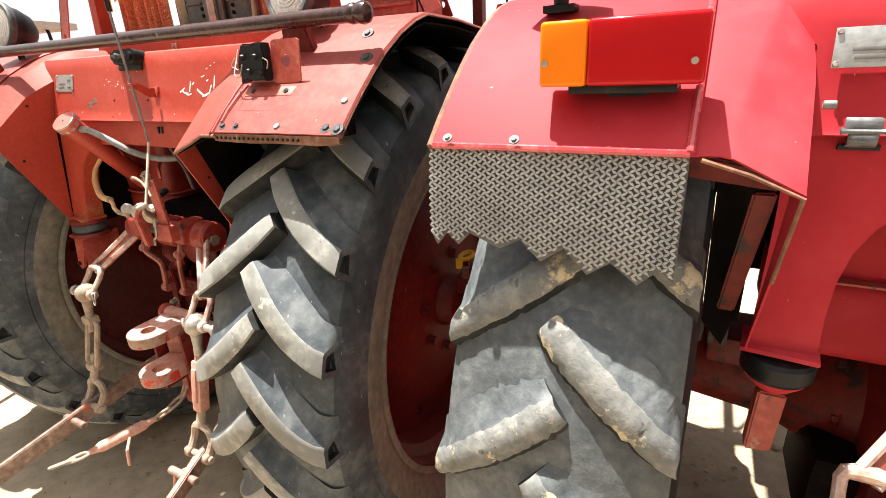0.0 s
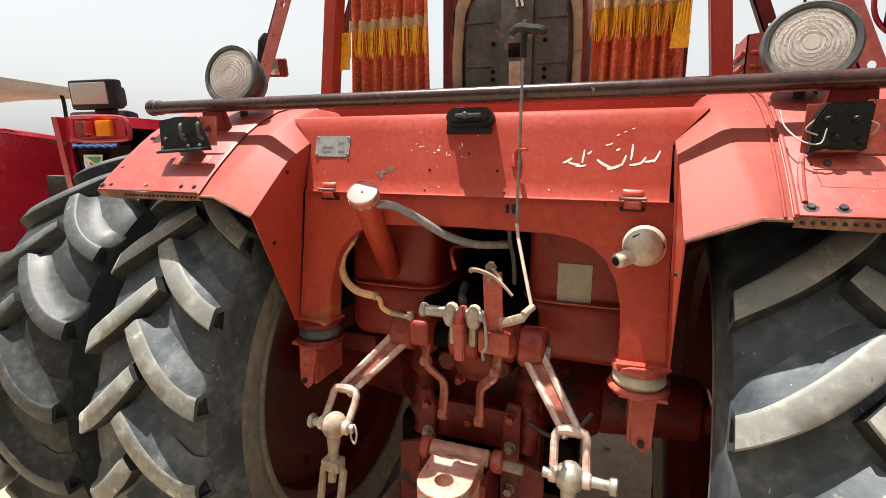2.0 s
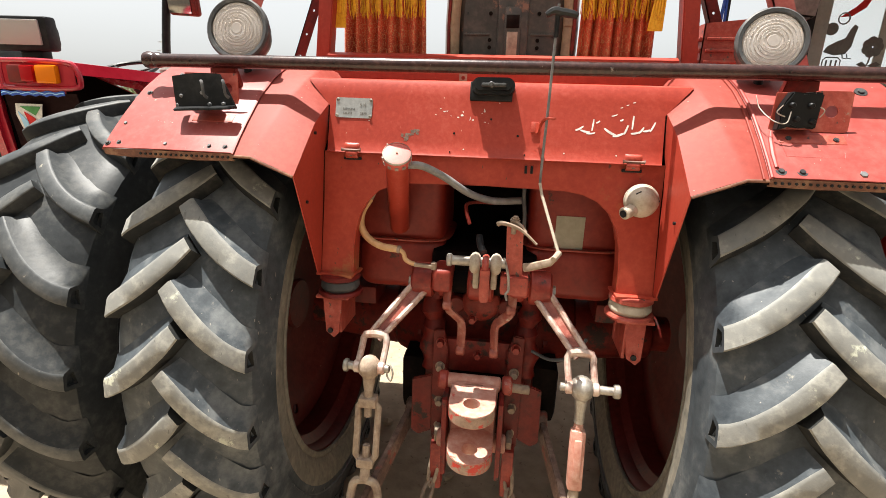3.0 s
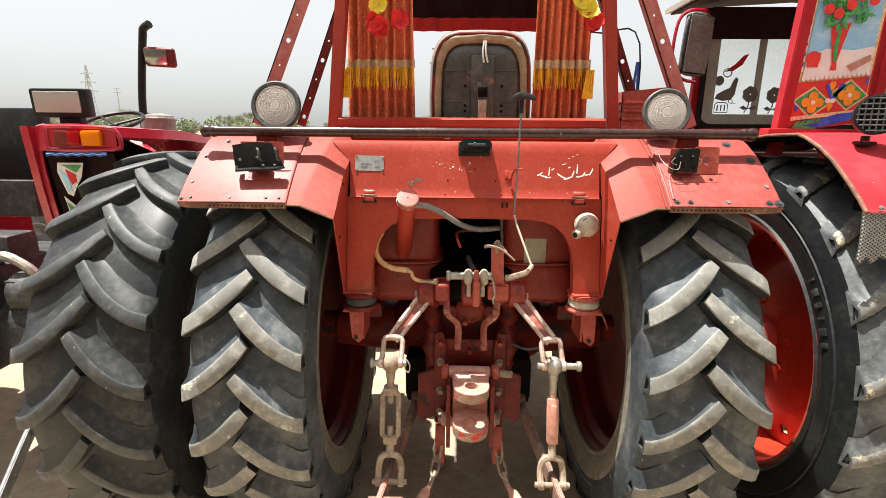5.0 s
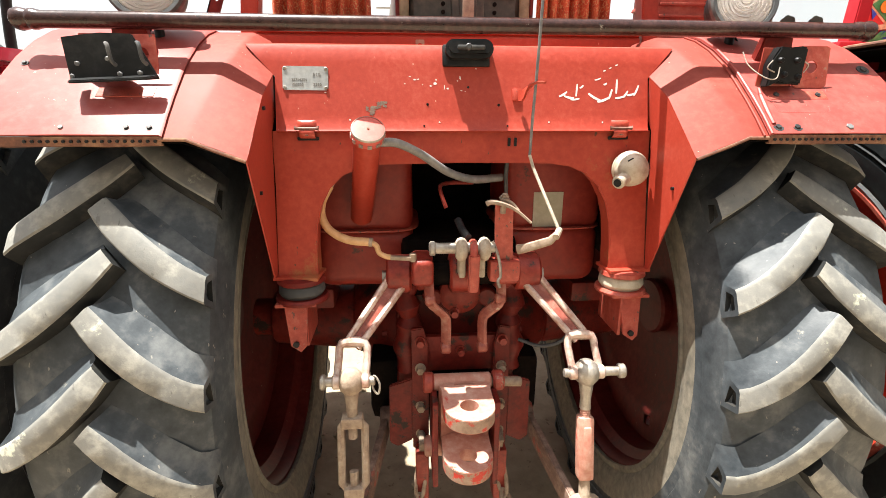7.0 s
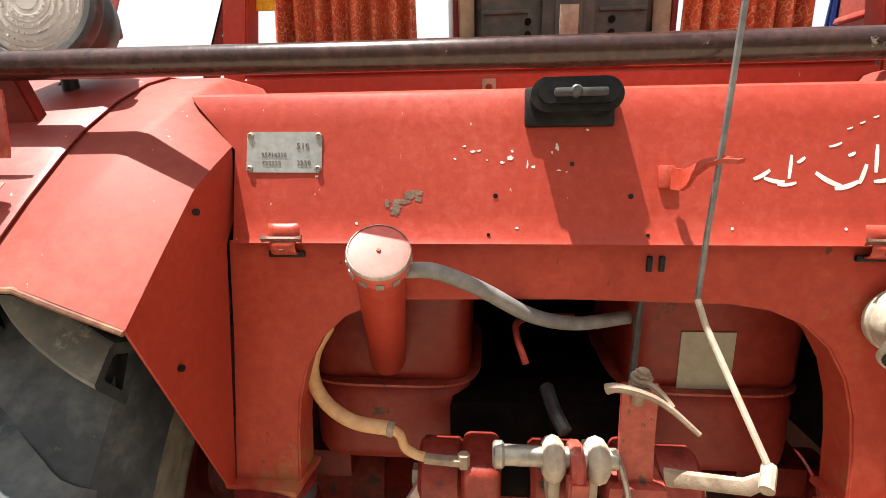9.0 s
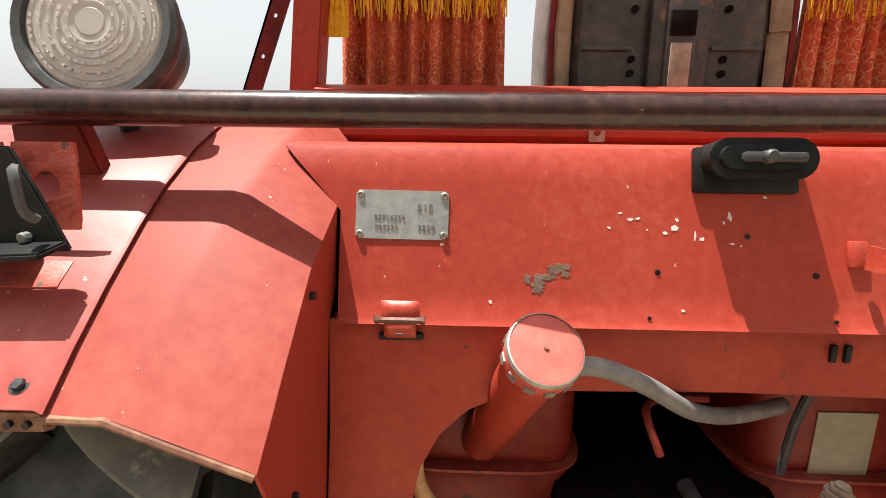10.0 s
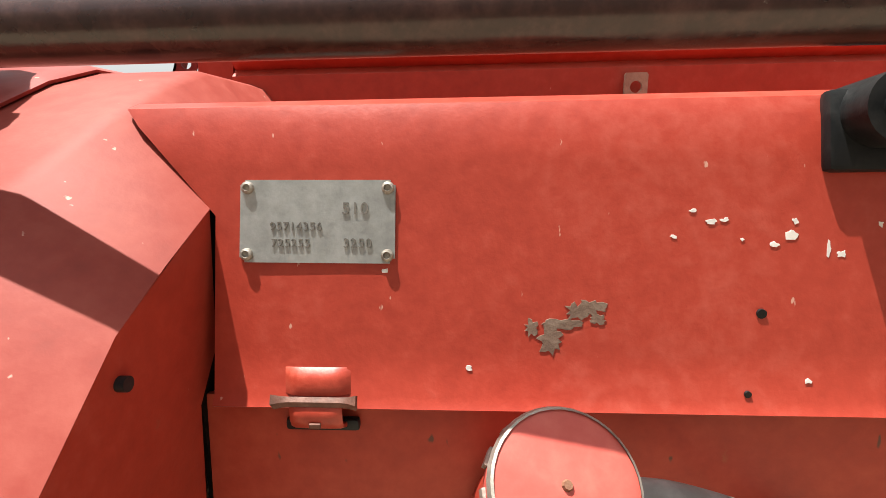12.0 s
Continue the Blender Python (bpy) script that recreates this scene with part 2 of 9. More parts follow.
HOSE_GREY = material("grey_rubber_hose", (0.16, 0.155, 0.15), 0.5, light=(0.26, 0.25, 0.24), big=16, fine=60, bump=0.1)
WHITE = material("white_paint", (0.78, 0.76, 0.72), 0.6, big=20, fine=80, bump=0.1)
YELLOW = material("yellow_sticker", (0.80, 0.50, 0.02), 0.45, big=10, fine=60, bump=0.05)
LABEL = material("faded_paper_label", (0.42, 0.40, 0.31), 0.75, dark=(0.34, 0.32, 0.24), light=(0.50, 0.47, 0.38), big=14, fine=60, bump=0.1)
CURTAIN = material("rust_red_brocade", (0.60, 0.100, 0.040), 0.8, dark=(0.30, 0.036, 0.016), light=(0.72, 0.20, 0.085), big=16, fine=120, bump=0.4)


def scrolled(m, colour, scale, turns):
    """Thin curling lines of another colour woven over a cloth."""
    n, l = m.node_tree.nodes, m.node_tree.links
    p = n["Principled BSDF"]
    under = p.inputs["Base Color"].links[0].from_socket
    tc, bend, add_v, cell = n.new("ShaderNodeTexCoord"), n.new("ShaderNodeTexNoise"), n.new("ShaderNodeMix"), n.new("ShaderNodeTexVoronoi")
    bend.inputs["Scale"].default_value = scale * 0.8
    add_v.data_type = "VECTOR"
    add_v.inputs[0].default_value = 0.012
    cell.inputs["Scale"].default_value = scale
    ring, wave, cut, mx = n.new("ShaderNodeMath"), n.new("ShaderNodeMath"), n.new("ShaderNodeMapRange"), n.new("ShaderNodeMix")
    ring.operation, wave.operation, mx.data_type = "MULTIPLY", "SINE", "RGBA"
    ring.inputs[1].default_value = turns
    cut.inputs["From Min"].default_value, cut.inputs["From Max"].default_value = 0.72, 0.92
    l.new(tc.outputs["Object"], bend.inputs["Vector"])
    l.new(tc.outputs["Object"], add_v.inputs[4])
    l.new(bend.outputs["Color"], add_v.inputs[5])
    l.new(add_v.outputs[1], cell.inputs["Vector"])
    l.new(cell.outputs["Distance"], ring.inputs[0])
    l.new(ring.outputs[0], wave.inputs[0])
    l.new(wave.outputs[0], cut.inputs["Value"])
    l.new(cut.outputs[0], mx.inputs[0])
    l.new(under, mx.inputs[6])
    mx.inputs[7].default_value = (*colour, 1)
    l.new(mx.outputs[2], p.inputs["Base Color"])


scrolled(CURTAIN, (0.66, 0.36, 0.17), 78.0, 14.0)
FRINGE = material("golden_yellow_fringe", (0.80, 0.46, 0.02), 0.75, dark=(0.50, 0.21, 0.01), light=(0.82, 0.52, 0.05), big=30, fine=120, bump=0.3)
BRAID = material("cream_braid", (0.55, 0.42, 0.24), 0.8, dark=(0.30, 0.17, 0.08), light=(0.70, 0.60, 0.42), big=90, fine=160, bump=0.3)
SEAT_SHELL = material("scuffed_seat_shell", (0.040, 0.034, 0.030), 0.30, dark=(0.016, 0.015, 0.015), light=(0.095, 0.075, 0.062), big=10, fine=60, bump=0.15, chips=(0.20, 0.095, 0.062), chip_at=0.645, chip_scale=11, spec=0.6, coat=0.2)
VINYL_TAN = material("creased_tan_vinyl", (0.27, 0.20, 0.12), 0.5, dark=(0.15, 0.10, 0.06), light=(0.36, 0.28, 0.18), big=18, fine=50, bump=0.3)
VINYL_GREY = material("grey_brown_vinyl", (0.20, 0.165, 0.145), 0.45, dark=(0.12, 0.095, 0.085), light=(0.28, 0.24, 0.21), big=10, fine=50, bump=0.15)
CANVAS = material("beige_canopy_sheet", (0.40, 0.36, 0.31), 0.85, dark=(0.30, 0.26, 0.22), light=(0.50, 0.46, 0.41), big=6, fine=60, bump=0.2)
DARK_CLOTH = material("dark_maroon_lining", (0.022, 0.007, 0.007), 0.85, big=8, fine=50, bump=0.2, spec=0.2)
RED_CLOTH = material("bright_red_cloth", (0.62, 0.02, 0.018), 0.75, big=20, fine=80, bump=0.3)
PETAL_YELLOW = material("yellow_cloth_petals", (0.76, 0.62, 0.06), 0.7, big=30, fine=90, bump=0.2)
BLUE = material("blue_paint", (0.03, 0.10, 0.46), 0.5, big=20, fine=80, bump=0.1)
SKYBLUE = material("light_blue_paint", (0.40, 0.70, 0.94), 0.45, dark=(0.36, 0.65, 0.92), light=(0.46, 0.76, 0.95), big=14, fine=80, bump=0.04)
GREEN = material("green_paint", (0.06, 0.27, 0.07), 0.5, big=20, fine=80, bump=0.1)
PALE = material("pale_cream_paint", (0.66, 0.63, 0.60), 0.5, big=14, fine=80, bump=0.1)
SAND = material("dry_sandy_earth", (0.32, 0.258, 0.183), 0.95, dark=(0.215, 0.170, 0.120), light=(0.41, 0.34, 0.25), big=0.9, fine=14, bump=0.9, spec=0.15, chips=(0.23, 0.175, 0.115), chip_at=0.66, chip_scale=3.5, flecks=(0.20, 0.15, 0.10), fleck_at=0.66, fleck_scale=30)
ASPHALT = material("grey_asphalt", (0.14, 0.145, 0.155), 0.9, big=0.6, fine=30, bump=0.3, spec=0.2)
CRACKED = material("dry_cracked_mud", (0.33, 0.27, 0.195), 0.95, dark=(0.23, 0.18, 0.125), light=(0.42, 0.35, 0.26), big=3, fine=30, bump=0.8, spec=0.15)
# Leaf green lightened to stand in for distance haze.
LEAF = material("hazed_green_leaves", (0.135, 0.165, 0.080), 0.85, dark=(0.085, 0.110, 0.048), light=(0.19, 0.22, 0.12), big=0.4, fine=3, bump=0)
TWIG = material("dry_brushwood", (0.23, 0.19, 0.16), 0.95, dark=(0.14, 0.11, 0.09), light=(0.33, 0.28, 0.24), big=0.8, fine=8, bump=0)
BARK = material("grey_bark", (0.17, 0.13, 0.10), 0.9, big=4, fine=20, bump=0.4)
CONCRETE = material("weathered_concrete_pole", (0.33, 0.31, 0.29), 0.85, big=3, fine=30, bump=0.2)
HAZE_STEEL = material("galvanised_pylon_steel", (0.42, 0.44, 0.45), 0.6, big=1, fine=10, bump=0)


def clear(name, colour, rough=0.08, trans=0.85):
    m = bpy.data.materials.new(name)
    m.use_nodes = True
    p = m.node_tree.nodes["Principled BSDF"]
    p.inputs["Base Color"].default_value = (*colour, 1)
    p.inputs["Roughness"].default_value = rough
    p.inputs["Transmission Weight"].default_value = trans
    p.inputs["Specular IOR Level"].default_value = 0.5 if trans > 0.5 else 0.25
    p.inputs["IOR"].default_value = 1.45
    return m


GLASS = clear("clear_glass", (0.95, 0.97, 0.96), 0.03, 0.96)
LENS_GLASS = clear("hazy_lamp_glass", (0.90, 0.86, 0.82), 0.16, 0.62)
LENS_RED = clear("red_lamp_plastic", (0.42, 0.003, 0.006), 0.12, 0.15)
LENS_ORANGE = clear("orange_lamp_plastic", (0.85, 0.22, 0.005), 0.10, 0.15)
MIRROR = material("mirror_glass", (0.26, 0.26, 0.25), 0.10, metal=1.0, bump=0)
SMOKED = material("smoked_reflector", (0.17, 0.15, 0.135), 0.45, metal=0.8, bump=0.05, dark=(0.06, 0.052, 0.047), light=(0.34, 0.31, 0.285), big=14)
REFLECTOR = material("lamp_reflector", (0.92, 0.85, 0.79), 0.55, metal=0.6, bump=0.05)


# ---- mesh helpers ----
def part(name, bm, mat, parent=None, label="", smooth=35):
    """One mesh object out of a bmesh, under its thing or part."""
    me = bpy.data.meshes.new(name)
    bmesh.ops.recalc_face_normals(bm, faces=bm.faces)
    bm.to_mesh(me)
    bm.free()
    me.materials.append(mat)
    if smooth:
        me.polygons.foreach_set("use_smooth", [True] * len(me.polygons))
        me.set_sharp_from_angle(angle=radians(smooth))
    ob = new(name, me)
    ob.parent = parent
    if label:
        tagged(ob, label)
    return ob


def thing(name, label, category, at=(0, 0, 0), turn=0, group="", kind=""):
    ob = new(name)
    ob.empty_display_size = 0.1
    ob.matrix_world = pose(*at, 0, 0, turn)
    return tagged(ob, label, category, group, kind)


def add(bm, tmp, m=None):
    me = bpy.data.meshes.new("tmp")
    tmp.to_mesh(me)
    tmp.free()
    if m is not None:
        me.transform(m)
    bm.from_mesh(me)
    bpy.data.meshes.remove(me)


def bx(bm, c, s, turn=(0, 0, 0), bev=0.003, seg=2):
    t = bmesh.new()
    bmesh.ops.create_cube(t, size=1)
    bmesh.ops.scale(t, vec=s, verts=t.verts)
    if bev:
        bmesh.ops.bevel(t, geom=t.edges[:], offset=min(bev, min(s) * 0.45), segments=seg, affect="EDGES", profile=0.6 if seg < 3 else 0.5)
    add(bm, t, pose(*c, *turn))


def axis_m(p0, p1):
    d = Vector(p1) - Vector(p0)
    return Matrix.Translation(p0) @ d.to_track_quat("Z", "Y").to_matrix().to_4x4(), d.length


def lathe(bm, prof, m, seg=24):
    """prof: (radius, height) from one end to the other, turned about the local z axis."""
    t = bmesh.new()
    rings = []
    for r, h in prof:
        if r < 1e-5:
            rings.append([t.verts.new((0, 0, h))])
        else:
            rings.append([t.verts.new((r * math.cos(a), r * math.sin(a), h)) for a in (2 * math.pi * k / seg for k in range(seg))])
    for a, b in zip(rings, rings[1:]):
        for k in range(seg):
            q = (k + 1) % seg
            if len(a) == 1 and len(b) == 1:
                continue
            if len(a) == 1:
                t.faces.new((a[0], b[k], b[q]))
            elif len(b) == 1:
                t.faces.new((a[k], a[q], b[0]))
            else:
                t.faces.new((a[k], a[q], b[q], b[k]))
    add(bm, t, m)


def cy(bm, p0, p1, r0, r1=None, seg=16, bev=0.0):
    r1 = r0 if r1 is None else r1
    m, h = axis_m(p0, p1)
    b = min(bev, h * 0.4, r0 * 0.6, r1 * 0.6)
    prof = [(0, 0), (r0 - b, 0), (r0, b), (r1, h - b), (r1 - b, h), (0, h)] if b else [(0, 0), (r0, 0), (r1, h), (0, h)]
    lathe(bm, prof, m, seg)


def spline(pts, n=6, closed=False):
    """A smooth line through the points."""
    pts = [Vector(p) for p in pts]
    out, k = [], len(pts)
    for i in range(k if closed else k - 1):
        if closed:
            a, b, c, d = pts[i - 1], pts[i], pts[(i + 1) % k], pts[(i + 2) % k]
        else:
            b, c = pts[i], pts[i + 1]
            a = pts[i - 1] if i else b * 2 - c
            d = pts[i + 2] if i + 2 < k else c * 2 - b
        for j in range(n):
            u = j / n
            out.append(0.5 * (2 * b + (c - a) * u + (2 * a - 5 * b + 4 * c - d) * u * u + (3 * b - a - 3 * c + d) * u ** 3))
    if not closed:
        out.append(pts[-1])
    return out


def tube(bm, pts, r, seg=10, closed=False, flat=1.0):
    """A round bar along the points; r may be one radius or one for each point."""
    pts = [Vector(p) for p in pts]
    k = len(pts)
    rad = r if isinstance(r, (list, tuple)) else [r] * k
    t = bmesh.new()
    rings, up = [], None
    for i in range(k):
        a = pts[i - 1] if (i or closed) else pts[0]
        b = pts[(i + 1) % k] if (i + 1 < k or closed) else pts[-1]
        d = (b - a).normalized()
        if up is None:
            up = d.orthogonal().normalized()
        up = (up - d * up.dot(d)).normalized()
        side = d.cross(up)
        rings.append([t.verts.new(pts[i] + rad[i] * (up * math.cos(q) * flat + side * math.sin(q))) for q in (2 * math.pi * j / seg for j in range(seg))])
    for i in range(k if closed else k - 1):
        a, b = rings[i], rings[(i + 1) % k]
        for j in range(seg):
            t.faces.new((a[j], a[(j + 1) % seg], b[(j + 1) % seg], b[j]))
    if not closed:
        t.faces.new(rings[0][::-1])
        t.faces.new(rings[-1])
    add(bm, t)


def sheet(bm, rows, th=0.003):
    """A sheet through a grid of points, with a thickness."""
    t = bmesh.new()
    vs = [[t.verts.new(p) for p in row] for row in rows]
    for a, b in zip(vs, vs[1:]):
        for k in range(len(a) - 1):
            t.faces.new((a[k], a[k + 1], b[k + 1], b[k]))
    bmesh.ops.recalc_face_normals(t, faces=t.faces)
    bmesh.ops.solidify(t, geom=t.faces[:], thickness=th)
    add(bm, t)


def plate(bm, outline, out, bev=0.0):
    """A flat plate: its outline, pushed out by a vector."""
    t = bmesh.new()
    f = t.faces.new([t.verts.new(p) for p in outline])
    g = bmesh.ops.extrude_face_region(t, geom=[f])
    bmesh.ops.translate(t, vec=out, verts=[v for v in g["geom"] if isinstance(v, bmesh.types.BMVert)])
    bmesh.ops.recalc_face_normals(t, faces=t.faces)
    if bev:
        bmesh.ops.bevel(t, geom=t.edges[:], offset=bev, segments=2, affect="EDGES")
    add(bm, t)


def holed(bm, outline, hole, c, r, out):
    """A plate with a round hole; outline as a function of the angle gives the rim's distance from the hole's middle."""
    t = bmesh.new()
    n = 40
    u, v = hole
    u, v, c, out = Vector(u), Vector(v), Vector(c), Vector(out)
    ring = []
    for off in (Vector((0, 0, 0)), out):
        inner, outer = [], []
        for k in range(n):
            a = 2 * math.pi * k / n
            d = u * math.cos(a) + v * math.sin(a)
            inner.append(t.verts.new(c + off + d * r))
            outer.append(t.verts.new(c + off + d * outline(a)))
        ring.append((inner, outer))
    (i0, o0), (i1, o1) = ring
    for k in range(n):
        q = (k + 1) % n
        t.faces.new((i0[k], o0[k], o0[q], i0[q]))
        t.faces.new((i1[k], i1[q], o1[q], o1[k]))
        t.faces.new((o0[k], o1[k], o1[q], o0[q]))
        t.faces.new((i0[k], i0[q], i1[q], i1[k]))
    add(bm, t)


def bolt(bm, p, d, r=0.008, h=0.006, washer=1.5):
    p, d = Vector(p), Vector(d).normalized()
    if washer:
        cy(bm, p - d * 0.001, p + d * 0.002, r * washer, seg=14)
    cy(bm, p, p + d * h, r, r * 0.96, seg=6, bev=0.0008)


def several(name, fns, mat, parent, label="", smooth=35):
    """Like parts, each a mesh of its own."""
    return [one(name, f, mat, parent, label, smooth) for f in fns]


def one(name, fn, mat, parent, label="", smooth=35):
    bm = bmesh.new()
    fn(bm)
    return part(name, bm, mat, parent, label, smooth)


# ---- wheels ----
def tyre_casing(parent, R, W, mat, side_mat, seg=72, ratio=0.66, shoulder=None):
    """Casing turned about the x axis: a crown between the lugs and the two sidewalls down to the beads."""
    h, hub = W / 2, R * 0.655
    q = (0.905 - ratio + 0.005) / 0.25
    crown = [(h * 0.97, R * 0.905), (h * 0.86, R * 0.928), (h * 0.6, R * 0.942), (h * 0.3, R * 0.948), (0, R * 0.95)]
    crown = crown + [(-x, r) for x, r in crown[-2::-1]]
    m = Matrix.Rotation(radians(90), 4, "Y")
    one("tyre", lambda bm: lathe(bm, [(r, x) for x, r in crown], m, seg), mat, parent)
    for s in (1, -1):
        wall = [(h * 0.97, R * 0.905), (h * 1.01, R * 0.875), (h * 1.03, R * 0.83), (h * 1.035, R * 0.815), (h * 1.01, R * 0.81), (h * 1.03, R * 0.78), (h * 1.01, R * 0.735),
                (h * 0.96, R * 0.70), (h * 0.955, R * 0.69), (h * 0.9, R * 0.672), (h * 0.84, hub), (h * 0.7, hub - 0.012)]
        ring = [(R * 0.905 + (r - R * 0.905) * q, s * x) for x, r in wall]
        one("shoulder", lambda bm: lathe(bm, ring[:6], m, seg), shoulder or mat, parent)
        one("sidewall", lambda bm: lathe(bm, ring[5:], m, seg), side_mat, parent)


SHARP = ((-0.036, -0.010, 0), (-0.029, -0.0035, 1), (-0.025, 0.0, 1), (0.015, -0.0005, 1), (0.023, -0.004, 1), (0.038, 0.0105, 0), (0.068, -0.004, 0))
ROUNDED = ((-0.047, -0.010, 0), (-0.032, -0.013, 1), (-0.018, -0.002, 1), (0.009, 0.0, 1), (0.024, -0.009, 1), (0.041, 0.004, 0), (0.078, -0.005, 0))
SLIM = ((-0.034, -0.012, 0), (-0.026, -0.003, 1), (-0.022, 0.0, 1), (0.011, 0.0, 1), (0.017, -0.003, 1), (0.030, 0.009, 0), (0.075, -0.005, 0))


def lug_rows(R, W, side, wear, section, n=12, sweep=0.185, bend=0.42, crown=0.034):
    """Cross-sections of one lug, from the middle of the crown to the shoulder: a steep lower side, the crest, and a fillet running out on the casing."""
    h, rows = W / 2, []
    for k in range(n):
        u = -0.09 + 1.09 * k / (n - 1)
        x = h * u
        drop = sweep * ((1 + bend) * u - bend * u * abs(u))
        du = sweep * (1 + bend - 2 * bend * abs(u)) * R / h
        nrm = math.hypot(1, du)
        wx, wa = du / nrm, 1 / nrm
        base = R * (0.95 - 0.018 * u * u - 0.03 * max(0, u - 0.75) ** 2 * 16)
        top = R * (1.0 - crown * u * u * abs(u)) - wear
        wide = 1.0 + 0.25 * max(0.0, u - 0.5)
        if u < 0.06:
            wide *= 0.82 + (u + 0.09) * 1.2
        dip = wear * 0.5 * (k == 0) + 0.004 * (k == n - 1)
        square = 1.0 - min(1.0, max(0.0, (u - 0.55) / 0.45))
        rows.append([(side * min(h, x + w * wide * wx * 0.8 * square), -drop + w * wide * wa / R, (top - dip if crest else base) + r) for w, r, crest in section])
    return rows


def lugs(parent, R, W, count, wear, mat, phase=0.0, flank=None, casing=None, section=SHARP, sweep=0.185, bend=0.42):
    """The lugs of a tyre, left and right ones in turn, each on one of two shared meshes; the shoulder end has a small pocket."""
    for side in (1, -1):
        rows = lug_rows(R, W, side, wear, section, 30 if section is ROUNDED else 12, sweep, bend)
        if section is ROUNDED:
            chew = lambda i, q, m: noise.noise(Vector((i * 0.83, q * 1.7, m + side))) + 0.6 * noise.noise(Vector((i * 2.3, q * 3.1, m + 4 + side)))
            rows = [[(x + 0.003 * chew(i, q, 0), a + (0.0065 if q in (0, 1, 4, 5) else 0.003) * chew(i, q, 9), r + (0.006 if q in (1, 4) else 0.0025) * chew(i, q, 17)) for q, (x, a, r) in enumerate(row)] for i, row in enumerate(rows)]
        n, w = len(rows), 7
        verts = [(x, -r * math.cos(a), r * math.sin(a)) for row in rows for x, a, r in row]
        faces = [(i * w + q, i * w + q + 1, (i + 1) * w + q + 1, (i + 1) * w + q) for i in range(n - 1) for q in range(w - 1)]
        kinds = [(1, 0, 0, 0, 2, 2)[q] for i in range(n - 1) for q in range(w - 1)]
        end = [Vector(verts[(n - 1) * w + q]) for q in range(w)]
        mid = (end[0] + end[2] + end[3] + end[5]) / 4
        ring = [mid + (p - mid) * 0.58 for p in end[:6]]
        deep = [p - Vector((side * 0.012, 0, 0)) for p in ring]
        b = len(verts)
        verts += [tuple(p) for p in ring] + [tuple(p) for p in deep]
        e0 = (n - 1) * w
        for q in range(6):
            t = (q + 1) % 6
            faces += [(e0 + q, e0 + t, b + t, b + q), (b + q, b + t, b + 6 + t, b + 6 + q)]
            kinds += [2, 1]
        faces += [(e0, e0 + 5, e0 + 6), tuple(range(b + 6, b + 12)), tuple(range(w))]
        kinds += [2, 1, 1]
        me = bpy.data.meshes.new("tread_lug")
        me.from_pydata(verts, [], faces)
        bm = bmesh.new()
        bm.from_mesh(me)
        bmesh.ops.recalc_face_normals(bm, faces=bm.faces)
        bm.to_mesh(me)
        bm.free()
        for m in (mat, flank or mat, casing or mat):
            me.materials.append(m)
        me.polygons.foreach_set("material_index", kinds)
        me.polygons.foreach_set("use_smooth", [True] * len(me.polygons))
        me.set_sharp_from_angle(angle=radians(52 if section is ROUNDED else 46))
        for k in range(count):
            o = new("tread_lug", me)
            o.parent = parent
            o.rotation_euler = (-2 * math.pi * (k + (0.5 if side < 0 else 0) + phase) / count, 0, 0)


